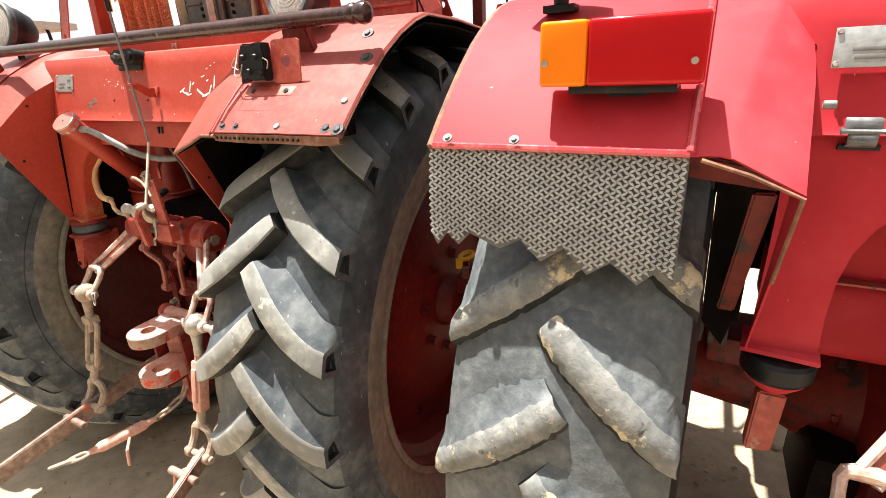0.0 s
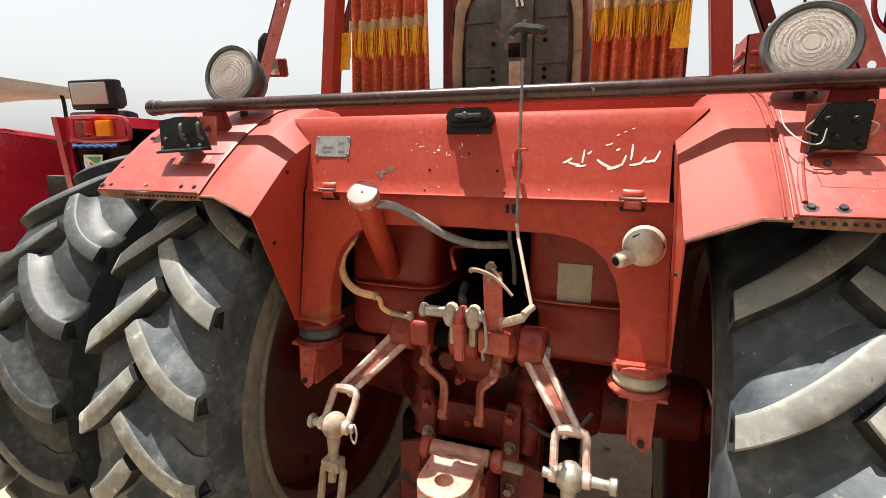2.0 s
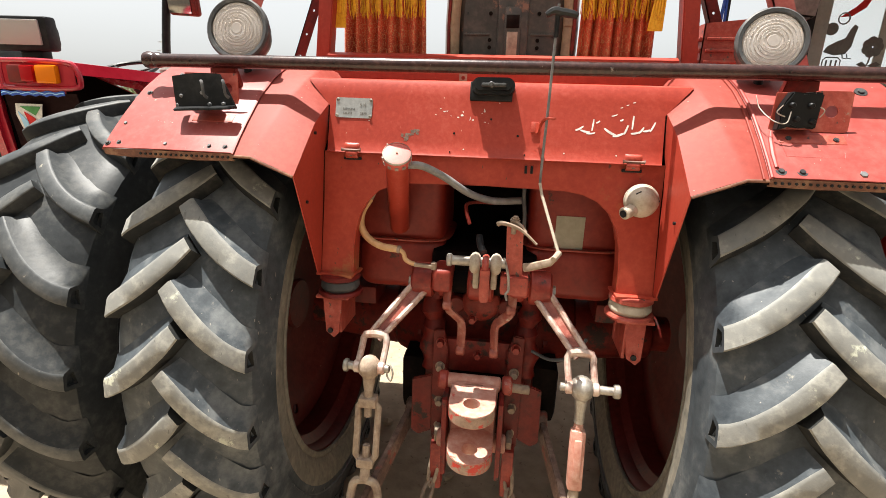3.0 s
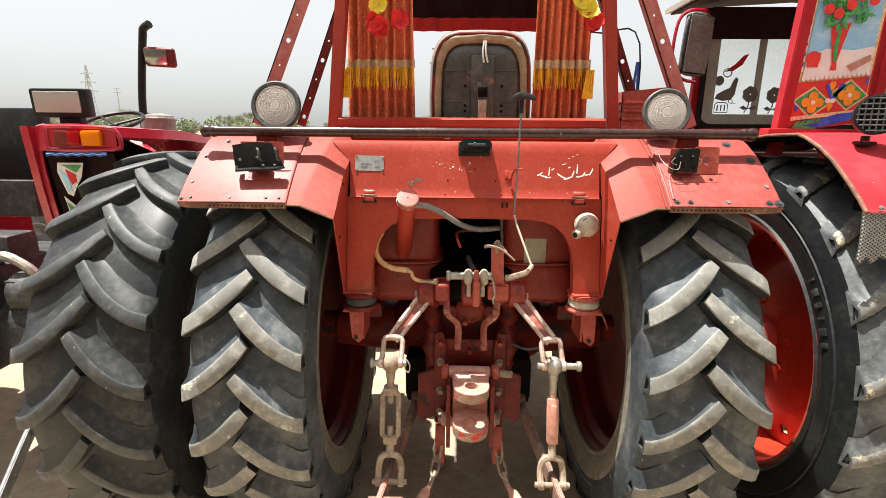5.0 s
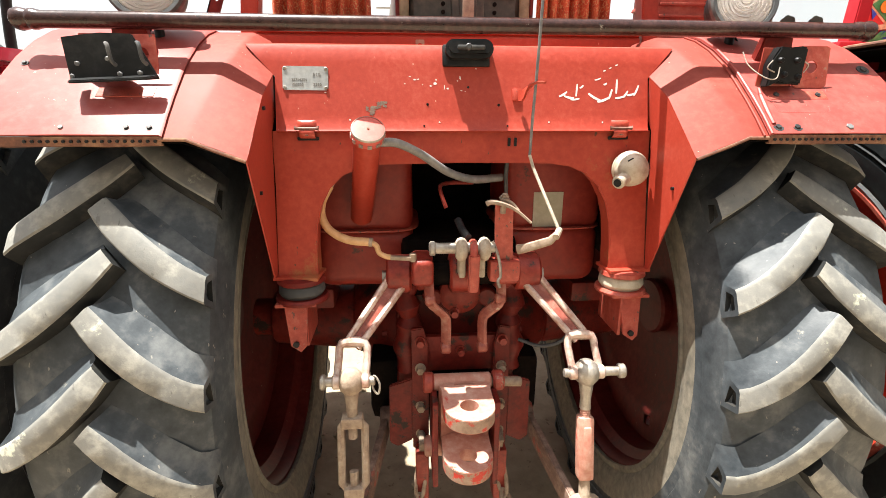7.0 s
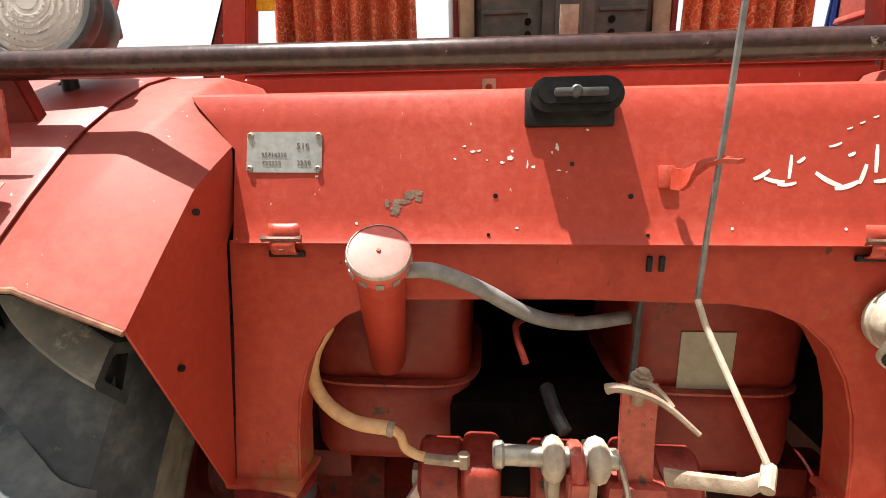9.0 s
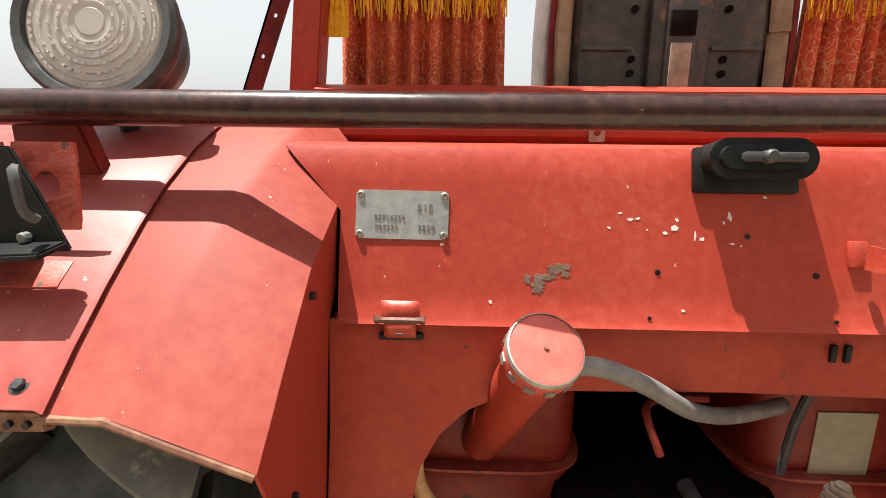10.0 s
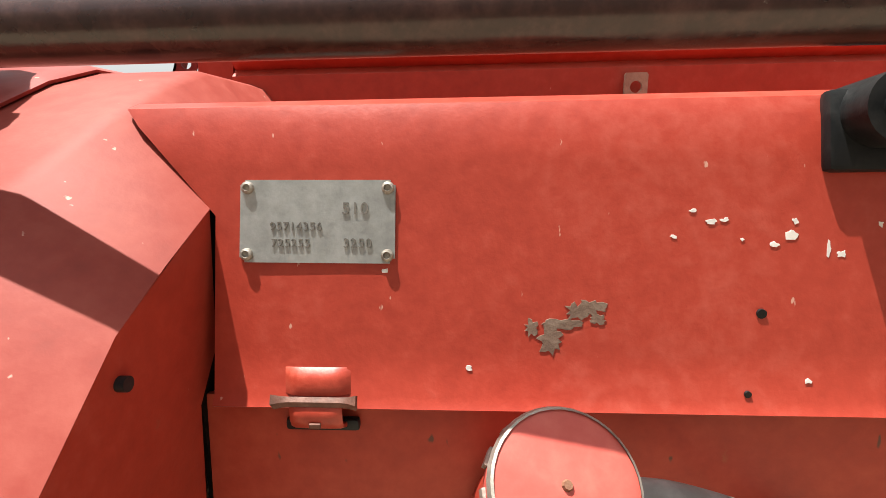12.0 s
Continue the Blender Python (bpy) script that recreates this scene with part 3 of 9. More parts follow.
def wheel_rim(parent, R, W, rim_mat, disc_mat, out, holes=True, dusty=None, inset=0.0, ratio=0.66):
    """A rim turned about x, with a dished disc; out: the side that the hub faces (1 or -1)."""
    h, f, g = W / 2, R * ratio, ratio / 0.66
    m = Matrix.Rotation(radians(90), 4, "Y")
    prof = [(f, h * 0.86), (f + 0.004, h * 0.84), (f - 0.012, h * 0.82), (f - 0.02, h * 0.74), (f - 0.024, h * 0.60), (f - 0.05, h * 0.45), (f - 0.055, 0),
            (f - 0.05, -h * 0.45), (f - 0.024, -h * 0.60), (f - 0.02, -h * 0.74), (f - 0.012, -h * 0.82), (f + 0.004, -h * 0.84), (f, -h * 0.86)]
    one("rim", lambda bm: lathe(bm, prof, m, 64), rim_mat, parent)

    def lips(bm):
        for s in (1, -1):
            lathe(bm, [(f + 0.012, s * h * 0.90), (f + 0.002, s * h * 0.93), (f - 0.008, s * h * 0.92), (f - 0.010, s * h * 0.88)], m, 64)
    one("rim_lip", lips, dusty or rim_mat, parent)

    def disc(bm):
        t = bmesh.new()
        seg = 64
        radii = [(f - 0.052, 0.03), (f - 0.10 * g, 0.035), (f - 0.135 * g, 0.04), (f - 0.16 * g, 0.05), (f - 0.20 * g, 0.075), (0.19 * g, 0.095), (0.14 * g, 0.10), (0.05, 0.10)]
        for off in (0.0, 0.010):
            rings = [[t.verts.new((out * (x + off - inset), -r * math.cos(2 * math.pi * k / seg), r * math.sin(2 * math.pi * k / seg))) for k in range(seg)] for r, x in radii]
            for i, (a, b) in enumerate(zip(rings, rings[1:])):
                for k in range(seg):
                    if holes and i == 1 and k % 16 == 3:
                        continue
                    t.faces.new((a[k], a[(k + 1) % seg], b[(k + 1) % seg], b[k]))
        add(bm, t)
    one("wheel_disc", disc, disc_mat, parent)

    def hub(bm):
        o = -inset
        cy(bm, (out * (o + 0.06), 0, 0), (out * (o + 0.16), 0, 0), 0.095, 0.08, 28, 0.008)
        cy(bm, (out * (o + 0.15), 0, 0), (out * (o + 0.245), 0, 0), 0.036, seg=24, bev=0.004)
        for z in (0.075, -0.075):
            bx(bm, (out * (o + 0.19), 0.0, z), (0.06, 0.075, 0.06), bev=0.006)
    one("hub", hub, disc_mat, parent)
    for k in range(8):
        a = 2 * math.pi * (k + 0.3) / 8
        one("wheel_nut", lambda bm: bolt(bm, (out * (0.108 - inset), -0.155 * math.cos(a), 0.155 * math.sin(a)), (out, 0, 0), 0.015, 0.022), disc_mat, parent)
    for y in (-0.03, 0.03):
        for z in (0.105, -0.105):
            one("clamp_bolt", lambda bm: bolt(bm, (out * (0.19 - inset), y, z), (0, 0, 1 if z > 0 else -1), 0.012, 0.03, 1.2), RUST, parent)


def rear_wheel(parent, x, y, z, R, W, out, rubber, tread, wall, rim_mat, disc_mat, count=24, wear=0.0, phase=0.0, label="", dusty=None, inset=0.0, flank=None, section=SHARP, ratio=0.66, sweep=0.185, bend=0.42, shoulder=None):
    w = new("rear_wheel")
    w.parent, w.location = parent, (x, y, z)
    if label:
        tagged(w, label)
    tyre_casing(w, R, W, rubber, wall, ratio=ratio, shoulder=shoulder)
    lugs(w, R, W, count, wear, tread, phase, flank, rubber, section, sweep, bend)
    wheel_rim(w, R, W, rim_mat, disc_mat, out, dusty=dusty, inset=inset, ratio=ratio)
    return w


def front_wheel(parent, x, y, R, W, out, rim_mat, guard_mat):
    """A ribbed front tyre with small side lugs, and the mudguard over it."""
    w = new("front_wheel")
    w.parent, w.location = parent, (x, y, R)
    h = W / 2
    m = Matrix.Rotation(radians(90), 4, "Y")
    prof = [(R * 0.58, h * 0.75), (R * 0.66, h * 0.98), (R * 0.80, h * 1.04), (R * 0.93, h * 0.92), (R * 0.97, h * 0.7), (R * 0.955, h * 0.6), (R * 0.985, h * 0.5), (R * 0.985, h * 0.2), (R * 0.955, h * 0.12), (R * 0.955, -h * 0.12),
            (R * 0.985, -h * 0.2), (R * 0.985, -h * 0.5), (R * 0.955, -h * 0.6), (R * 0.97, -h * 0.7), (R * 0.93, -h * 0.92), (R * 0.80, -h * 1.04), (R * 0.66, -h * 0.98), (R * 0.58, -h * 0.75)]
    one("tyre", lambda bm: lathe(bm, prof, m, 48), RUBBER, w)

    def knobs(bm):
        for k in range(28):
            a = 2 * math.pi * k / 28
            for s in (1, -1):
                q = a + (0.11 if s < 0 else 0)
                bx(bm, (s * h * 0.86, -R * 0.95 * math.cos(q), R * 0.95 * math.sin(q)), (h * 0.34, 0.035, 0.030), (-math.degrees(q), 0, 0), 0.004)
    tagged(one("tread_lugs", knobs, RUBBER_SIDE, w), kind="stuff")

    def rim(bm):
        lathe(bm, [(R * 0.59, h * 0.8), (R * 0.56, h * 0.78), (R * 0.53, h * 0.5), (R * 0.5, 0), (R * 0.53, -h * 0.5), (R * 0.56, -h * 0.78), (R * 0.59, -h * 0.8)], m, 40)
        lathe(bm, [(R * 0.5, out * 0.01), (R * 0.30, out * 0.03), (R * 0.18, out * 0.02), (0, out * 0.02)], m, 40)
        cy(bm, (0, 0, 0), (out * 0.11, 0, 0), 0.055, 0.045, 20, 0.006)
    one("rim", rim, rim_mat, w)
    for k in range(6):
        a = 2 * math.pi * k / 6
        one("wheel_nut", lambda bm: bolt(bm, (out * 0.03, 0.085 * math.cos(a), 0.085 * math.sin(a)), (out, 0, 0), 0.012, 0.02), rim_mat, w)

    def guard(bm):
        rows = []
        for k in range(15):
            a = radians(-18 + 140 * k / 14)
            r = R + 0.055
            rows.append([(sx * h * 1.1, -r2 * math.cos(a), r2 * math.sin(a)) for sx, r2 in ((-1.08, r - 0.05), (-1.0, r), (0, r + 0.008), (1.0, r), (1.08, r - 0.05))])
        sheet(bm, rows, 0.003)
    one("mudguard", guard, guard_mat, w, "glossy red front mudguard")
    return w


# ---- the rear of a tractor ----
PROFILE = [(-0.182, 1.372), (-0.15, 1.403), (-0.11, 1.438), (-0.06, 1.478), (-0.02, 1.507), (0.04, 1.541), (0.10, 1.566), (0.15, 1.579), (0.30, 1.574), (0.48, 1.555), (0.66, 1.522)]
C1 = [0.515, 0.508, 0.499, 0.489, 0.481, 0.469, 0.465, 0.463, 0.462, 0.462, 0.462]
C2 = [(0.415, -0.182, 1.333), (0.414, -0.15, 1.362), (0.412, -0.11, 1.398), (0.410, -0.06, 1.442), (0.408, -0.02, 1.464), (0.407, 0.028, 1.486), (0.408, 0.09, 1.50),
      (0.41, 0.14, 1.51), (0.41, 0.30, 1.51), (0.41, 0.48, 1.49), (0.41, 0.66, 1.46)]


def panel_y(z):
    return 0.001 + (z - 1.371) * 0.265


def fender(parent, s, paint, rounded=False, seam=0.552, narrow=0.0):
    """One rear fender: inner wall, slanted flank, top, and the bolted cover over the tyre. s: side."""
    f = new("fender")
    f.parent = parent

    def flank(bm):
        rows = []
        for (y, z), x1, (x2, y2, z2) in zip(PROFILE, C1, C2):
            rows.append([(s * x2, y2, z2), (s * (x2 + (x1 - narrow - x2) * 0.93), y2 + (y - y2) * 0.93, z2 + (z - z2) * 0.93 + 0.0006), (s * (x1 - narrow + 0.008), y, z + 0.0005), (s * (seam + 0.008), y, z)])
        sheet(bm, rows, 0.003)
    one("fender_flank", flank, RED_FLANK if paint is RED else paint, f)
    if not rounded:
        one("flank_lip", lambda bm: tube(bm, [(s * 0.560, -0.1815, 1.3695), (s * 0.515, -0.1815, 1.3690), (s * 0.470, -0.1815, 1.3505), (s * 0.417, -0.1815, 1.3300)], 0.0034, 8), RUST, f, "rolled lip rubbed to bare metal")
    def inner(bm):
        pts = [C2[0], C2[3], C2[5], (0.41, 0.02, 1.40), (0.413, 0.0, 1.37), (0.421, -0.034, 1.055), (0.424, -0.046, 1.06)]
        if rounded:
            pts = [C2[0], C2[3], C2[5], (0.41, 0.015, 1.45), (0.413, -0.07, 1.36), (0.417, -0.115, 1.31), (0.421, -0.028, 1.055), (0.424, -0.050, 1.06)]
        plate(bm, [(s * a, b, c) for a, b, c in pts], (s * 0.003, 0, 0))
    one("fender_wall", inner, paint, f)
    # Near-black sheet behind the wall paints shade into the wheel arch.
    if not rounded:
        one("wall_shade_sheet", lambda bm: plate(bm, [(s * (a + 0.005), b + 0.010, c - 0.002) for a, b, c in (C2[1], C2[3], C2[5], (0.41, 0.02, 1.40), (0.413, 0.0, 1.37), (0.421, -0.034, 1.075), (0.424, -0.040, 1.08))], (s * 0.002, 0, 0)), GREASE_SHADE, f, "near-black sheet with shade as its colour")

    # Added near-black sheets darken the fender's inside like shade.
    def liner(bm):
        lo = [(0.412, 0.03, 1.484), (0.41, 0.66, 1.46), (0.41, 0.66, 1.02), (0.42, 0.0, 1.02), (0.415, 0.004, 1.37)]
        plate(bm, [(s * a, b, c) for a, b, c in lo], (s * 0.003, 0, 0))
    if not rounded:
        one("fender_shade_sheet", liner, GREASE_SHADE, f, "near-black inner sheet, shade in its colour")
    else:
        one("fender_shade_sheet", lambda bm: plate(bm, [(s * 0.425, 0.13, 1.49), (s * 0.41, 0.66, 1.46), (s * 0.41, 0.66, 1.02), (s * 0.43, 0.10, 1.10)], (s * 0.003, 0, 0)), GREASE_SHADE, f, "near-black inner sheet, shade in its colour")
        one("shade_baffle", lambda bm: bx(bm, (s * 0.452, 0.13, 1.215), (0.058, 0.02, 0.40), bev=0.003), GREASE_SHADE, f, "near-black sheet added for shade")
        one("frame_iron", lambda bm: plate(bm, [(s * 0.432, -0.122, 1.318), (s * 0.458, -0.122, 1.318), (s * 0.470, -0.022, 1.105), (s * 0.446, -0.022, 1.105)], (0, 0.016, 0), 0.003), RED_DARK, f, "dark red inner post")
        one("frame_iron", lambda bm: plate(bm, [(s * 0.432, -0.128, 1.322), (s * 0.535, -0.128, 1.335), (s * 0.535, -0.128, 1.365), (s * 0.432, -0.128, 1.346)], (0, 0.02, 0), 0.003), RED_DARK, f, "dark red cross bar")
        one("shade_baffle", lambda bm: plate(bm, [(s * 0.432, 0.02, 1.42), (s * 0.500, 0.02, 1.42), (s * 0.492, 0.02, 1.27), (s * 0.486, 0.02, 1.06), (s * 0.452, 0.02, 1.02), (s * 0.436, 0.02, 1.10)], (0, 0.006, 0)), GREASE_SHADE, f, "near-black sheet added for shade")
        one("worn_edge", lambda bm: tube(bm, [(s * 0.52, -0.186, 1.368), (s * 0.47, -0.186, 1.353), (s * 0.417, -0.184, 1.330), (s * 0.420, -0.118, 1.20)], 0.0028, 6), RUST, f)
        for k in range(3):
            one("hanging_wire", lambda bm: tube(bm, spline([(s * (0.452 + 0.012 * k), 0.06 + 0.01 * k, 1.40), (s * (0.458 + 0.010 * k), 0.06, 1.25), (s * (0.450 + 0.014 * k), 0.05, 1.12), (s * (0.446 + 0.02 * k), 0.06, 1.0)], 5), 0.006, 6), BLACK_RUBBER, f)

    def cover(bm):
        rows = [[(s * x, y - 0.003, z + 0.006 + dz) for x, dz in ((seam, -0.003), (seam + 0.006, 0.0), (0.72, 0.001), (0.869, 0.0), (0.872, -0.005))] for y, z in PROFILE]
        sheet(bm, rows, 0.003)
    # Added sheet below the flank carries under-fender shade in its colour.
    if not rounded:
        def flank_shade(bm):
            sheet(bm, [[(s * (x2 + 0.006), y2 + 0.006, z2 - 0.004), (s * (x1 - narrow + 0.008), y + 0.004, z - 0.008), (s * (seam + 0.008), y + 0.004, z - 0.008)] for (y, z), x1, (x2, y2, z2) in list(zip(PROFILE, C1, C2))], 0.002)
        one("flank_shade_sheet", flank_shade, GREASE_SHADE, f, "near-black sheet with shade as its colour")
    one("fender_cover", cover, RED_FADED if paint is RED else paint, f)

    if not rounded:
        def edge(bm):
            sheet(bm, [[(s * x, -0.1835, 1.375), (s * x, -0.1825, 1.3600 + d), (s * x, -0.174, 1.3570 + d)] for x, d in ((0.555, 0.001), (0.60, 0.0), (0.65, -0.001), (0.70, 0.0005), (0.76, 0.0), (0.81, -0.001), (0.845, 0.001), (0.868, 0.003))], 0.003)
            for k in range(len(PROFILE) - 1):
                (a, b), (c, d) = PROFILE[k], PROFILE[k + 1]
                tube(bm, [(s * 0.872, a, b + 0.000), (s * 0.872, c, d + 0.000)], 0.0018, 6)
        one("fender_edge", edge, RUST, f, "rusty folded lower edge")

        if s > 0:
            one("seam_ridge", lambda bm: tube(bm, [(s * (seam + 0.004), y - 0.004, z + 0.005) for y, z in PROFILE[:8]], 0.0036, 8), RED_FADED, f, "raised seam ridge")
            one("seam_ridge", lambda bm: tube(bm, [(s * (seam - 0.009), y - 0.002, z + 0.0015) for y, z in PROFILE[:8]], 0.0024, 8), RED_FLANK, f)

        for k in range(18):
            x = 0.564 + 0.0125 * k
            one("edge_hole", lambda bm: cy(bm, (s * x, -0.1815, 1.3672), (s * x, -0.1862, 1.3668), 0.0027, seg=10), BLACK, f)

        for k, (x, y, z) in enumerate(((0.575, -0.172, 1.388), (0.613, -0.172, 1.388), (0.72, -0.172, 1.388), (0.835, -0.172, 1.388), (0.862, -0.176, 1.386), (0.848, -0.128, 1.428), (0.842, -0.042, 1.499), (0.80, 0.03, 1.545))):
            one("fender_bolt", lambda bm: bolt(bm, (s * x, y, z), (0, -0.66, 0.75), (0.0060 if k < 2 else 0.0074) if s > 0 else 0.0046, 0.0050, 1.75 if s > 0 else 1.5), GREY_STEEL if k % 3 == 2 else DARK_STEEL, f)
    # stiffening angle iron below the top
    one("fender_brace", lambda bm: bx(bm, (s * 0.66, -0.07, 1.375), (0.30, 0.03, 0.03), bev=0.002), GREASE_SHADE, f)
    # Underside is near-black so the space below reads as shade.
    one("fender_underside", lambda bm: sheet(bm, [[(s * x, y + 0.004, z - 0.012) for x in (0.50, 0.70, 0.864)] for y, z in PROFILE[1:]], 0.003), GREASE_SHADE, f, "underside sheet, near-black for shade")
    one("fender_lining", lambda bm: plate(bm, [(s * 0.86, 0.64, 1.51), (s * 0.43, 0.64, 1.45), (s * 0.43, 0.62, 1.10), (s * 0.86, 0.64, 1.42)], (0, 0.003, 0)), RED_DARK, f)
    return f


def rear_panel(parent, paint, skirt_paint):
    """The hinged hood plate, the arched skirt below, hinges and the deck behind."""
    def hood(bm):
        t = bmesh.new()
        rows = []
        for z in (1.3725, 1.3785, 1.405, 1.44, 1.482, 1.51, 1.535, 1.546):
            hw = 0.4035 if z <= 1.482 else 0.4035 + (z - 1.482) * 0.92
            y = panel_y(z) - 0.003 + (0.004 if z > 1.54 else 0) - (0.003 if z < 1.3775 else 0)
            rows.append([(hw * k / 10, y + 0.0001 * math.sin(k * 1.7 + z * 30), z) for k in range(-10, 11)])
        rows.append([(0.462 * k / 10, 0.060, 1.5495) for k in range(-10, 11)])
        rows.append([(0.460 * k / 10, 0.080, 1.5500) for k in range(-10, 11)])
        t.free()
        sheet(bm, rows, 0.0035)
    one("hood_plate", hood, paint, parent, "faded red sheet metal with flaking paint")

    def skirt(bm):
        arch = [(0.337, 1.055), (0.337, 1.12), (0.333, 1.17), (0.322, 1.215), (0.302, 1.252), (0.272, 1.28), (0.235, 1.296), (0.19, 1.303)]
        xs = [(x, z) for x, z in arch]
        out = [(-0.415, 1.3715), (-0.415, 1.25), (-0.421, 1.055)] + [(-x, z) for x, z in xs] + [(0.0, 1.306)] + xs[::-1] + [(0.421, 1.055), (0.415, 1.25), (0.415, 1.3715)]
        yy = lambda z: 0.010 - (1.37 - z) * 0.13
        plate(bm, [(x, yy(z), z) for x, z in out], (0, 0.004, 0))
        # folded flanges round the arch and on the legs
        rim = [(-x, z) for x, z in xs] + [(0.0, 1.306)] + xs[::-1]
        sheet(bm, [[(x, yy(z) + 0.002, z), (x * 1.0, yy(z) + 0.05, z + 0.004)] for x, z in rim], 0.003)
        bx(bm, (0, 0.025, 1.361), (0.83, 0.03, 0.02), bev=0.004)
        for s in (-1, 1):
            bx(bm, (s * 0.378, -0.01, 1.056), (0.10, 0.075, 0.008), (0, 0, s * 6), 0.002)
    one("rear_skirt", skirt, skirt_paint, parent, "arched red skirt plate")

    for s in (-1, 1):
        x = s * 0.340
        old, bare = (RED_OLD, BARE_EDGE) if paint is RED else (GREY_STEEL, GREY_STEEL)

        def tab(bm):
            rows = []
            for k in range(9):
                u = -1 + 2 * k / 8
                lift = 0.0055 * (1 - u ** 4)
                rows.append([(x + 0.0200 * u, panel_y(z) - 0.0028 - lift * q, z) for z, q in ((1.3945, 0.1), (1.3925, 0.75), (1.389, 1.0), (1.383, 0.9), (1.3795, 0.7))])
            sheet(bm, rows, 0.002)
        hinge = one("hinge", tab, RED_CLIP if paint is RED else old, parent, "small folded hinge clip with worn edges", 50)

        def saddle(bm):
            rows = []
            for k in range(11):
                u = -1 + 2 * k / 10
                flare = 0.003 * max(0, abs(u) - 0.72) / 0.28
                rows.append([(x + 0.0250 * u, -0.0060 - flare, 1.3805 + flare), (x + 0.0250 * u, -0.0085 - flare, 1.3785), (x + 0.0245 * u, -0.0080, 1.3750 - flare * 0.6)])
            sheet(bm, rows, 0.0018)
        one("hinge_saddle", saddle, bare, hinge, "bare metal saddle")

        def clip(bm):
            rows = []
            for k in range(9):
                u = -1 + 2 * k / 8
                w = 0.0170 - 0.0012 * (abs(u) > 0.9)
                rows.append([(x + w * u, y + 0.002 * (u ** 6), z) for y, z in ((-0.0060, 1.3755), (-0.0085, 1.3735), (-0.0090, 1.3660), (-0.0070, 1.3605), (-0.0020, 1.3570), (0.006, 1.3565))])
            sheet(bm, rows, 0.002)
        one("hinge_clip", clip, RED_CLIP if paint is RED else old, hinge, "", 50)
        one("hinge_dent", lambda bm: bx(bm, (x, -0.0098, 1.3640), (0.007, 0.002, 0.0030), bev=0.0008), bare, hinge)
        one("hinge_slot", lambda bm: bx(bm, (x, 0.0055, 1.3560), (0.046, 0.006, 0.0080), bev=0.0030), BLACK, parent)

    def deck(bm):
        sheet(bm, [[(x, y, z) for x in (-0.45, 0, 0.45)] for y, z in ((0.085, 1.545), (0.092, 1.505), (0.25, 1.50), (0.252, 1.535))], 0.003)
    one("deck", deck, skirt_paint, parent)

    def sill(bm):
        prof = [(0.255, 1.50), (0.25, 1.545), (0.262, 1.552), (0.252, 1.560), (0.252, 1.585), (0.262, 1.592), (0.252, 1.600), (0.252, 1.622), (0.268, 1.630), (0.30, 1.628)]
        sheet(bm, [[(x, y, z) for x in (-0.49, -0.2, 0.12, 0.48)] for y, z in prof], 0.003)
    one("sill", sill, paint, parent)


def support_leg(parent, s, paint, band, size=1.0):
    """Cab mount under each leg of the skirt: rubber pad between cups, and the bracket below."""
    leg = new("cab_mount")
    leg.parent = parent
    x, y = s * 0.376, -0.013
    low = pose(x, y, 1.010 + 0.022 * (1 - size) / 0.15) @ Matrix.Diagonal((size, size, 1, 1))

    def pad(bm):
        lathe(bm, [(0, 0), (0.046, 0), (0.052, 0.010), (0.050, 0.024), (0.045, 0.030), (0, 0.030)], low, 28)
    if size < 1:
        one("rubber_pad", lambda bm: lathe(bm, [(0, -0.022), (0.050, -0.022), (0.057, -0.014), (0.057, 0.010), (0.052, 0.016), (0, 0.016)], low, 28), BLACK, leg, "black rubber pad")
        one("mount_cup", lambda bm: lathe(bm, [(0, -0.048), (0.024, -0.048), (0.048, -0.026), (0.050, -0.022), (0, -0.022)], low, 28), paint, leg, "tapered red foot")
        one("mount_post", lambda bm: plate(bm, [(x - 0.020, -0.040, 0.985), (x + 0.018, -0.040, 0.985), (x + 0.010, -0.052, 0.885), (x - 0.026, -0.052, 0.880)], (0, 0.034, 0), 0.003), RED_OLD, leg, "narrow slanted red post")
        return leg
    one("rubber_pad", pad, band, leg)

    def cups(bm):
        lathe(bm, [(0, 0.030), (0.050, 0.030), (0.054, 0.033), (0.052, 0.042), (0.04, 0.046), (0, 0.046)], low, 28)
        lathe(bm, [(0, -0.012), (0.058, -0.012), (0.060, -0.006), (0.056, 0.0), (0, 0.0)], low, 28)
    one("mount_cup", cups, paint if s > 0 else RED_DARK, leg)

    def bracket(bm):
        x2 = s * 0.384
        plate(bm, [(x2 - 0.026, -0.055, 1.0), (x2 + 0.026, -0.055, 1.0), (x2 + 0.020, -0.073, 0.905), (x2 + 0.008, -0.076, 0.893), (x2 - 0.014, -0.073, 0.907)], (0, 0.008, 0))
        bx(bm, (x2 - s * 0.02, 0.0, 0.95), (0.008, 0.12, 0.10), bev=0.002)
        bx(bm, (x2, -0.01, 0.998), (0.09, 0.10, 0.008), bev=0.002)
    one("mount_bracket", bracket, RED_OLD, leg)
    one("bracket_hole", lambda bm: cy(bm, (s * 0.386, -0.0785, 0.912), (s * 0.386, -0.073, 0.912), 0.007, seg=12), BLACK, leg)
    return leg


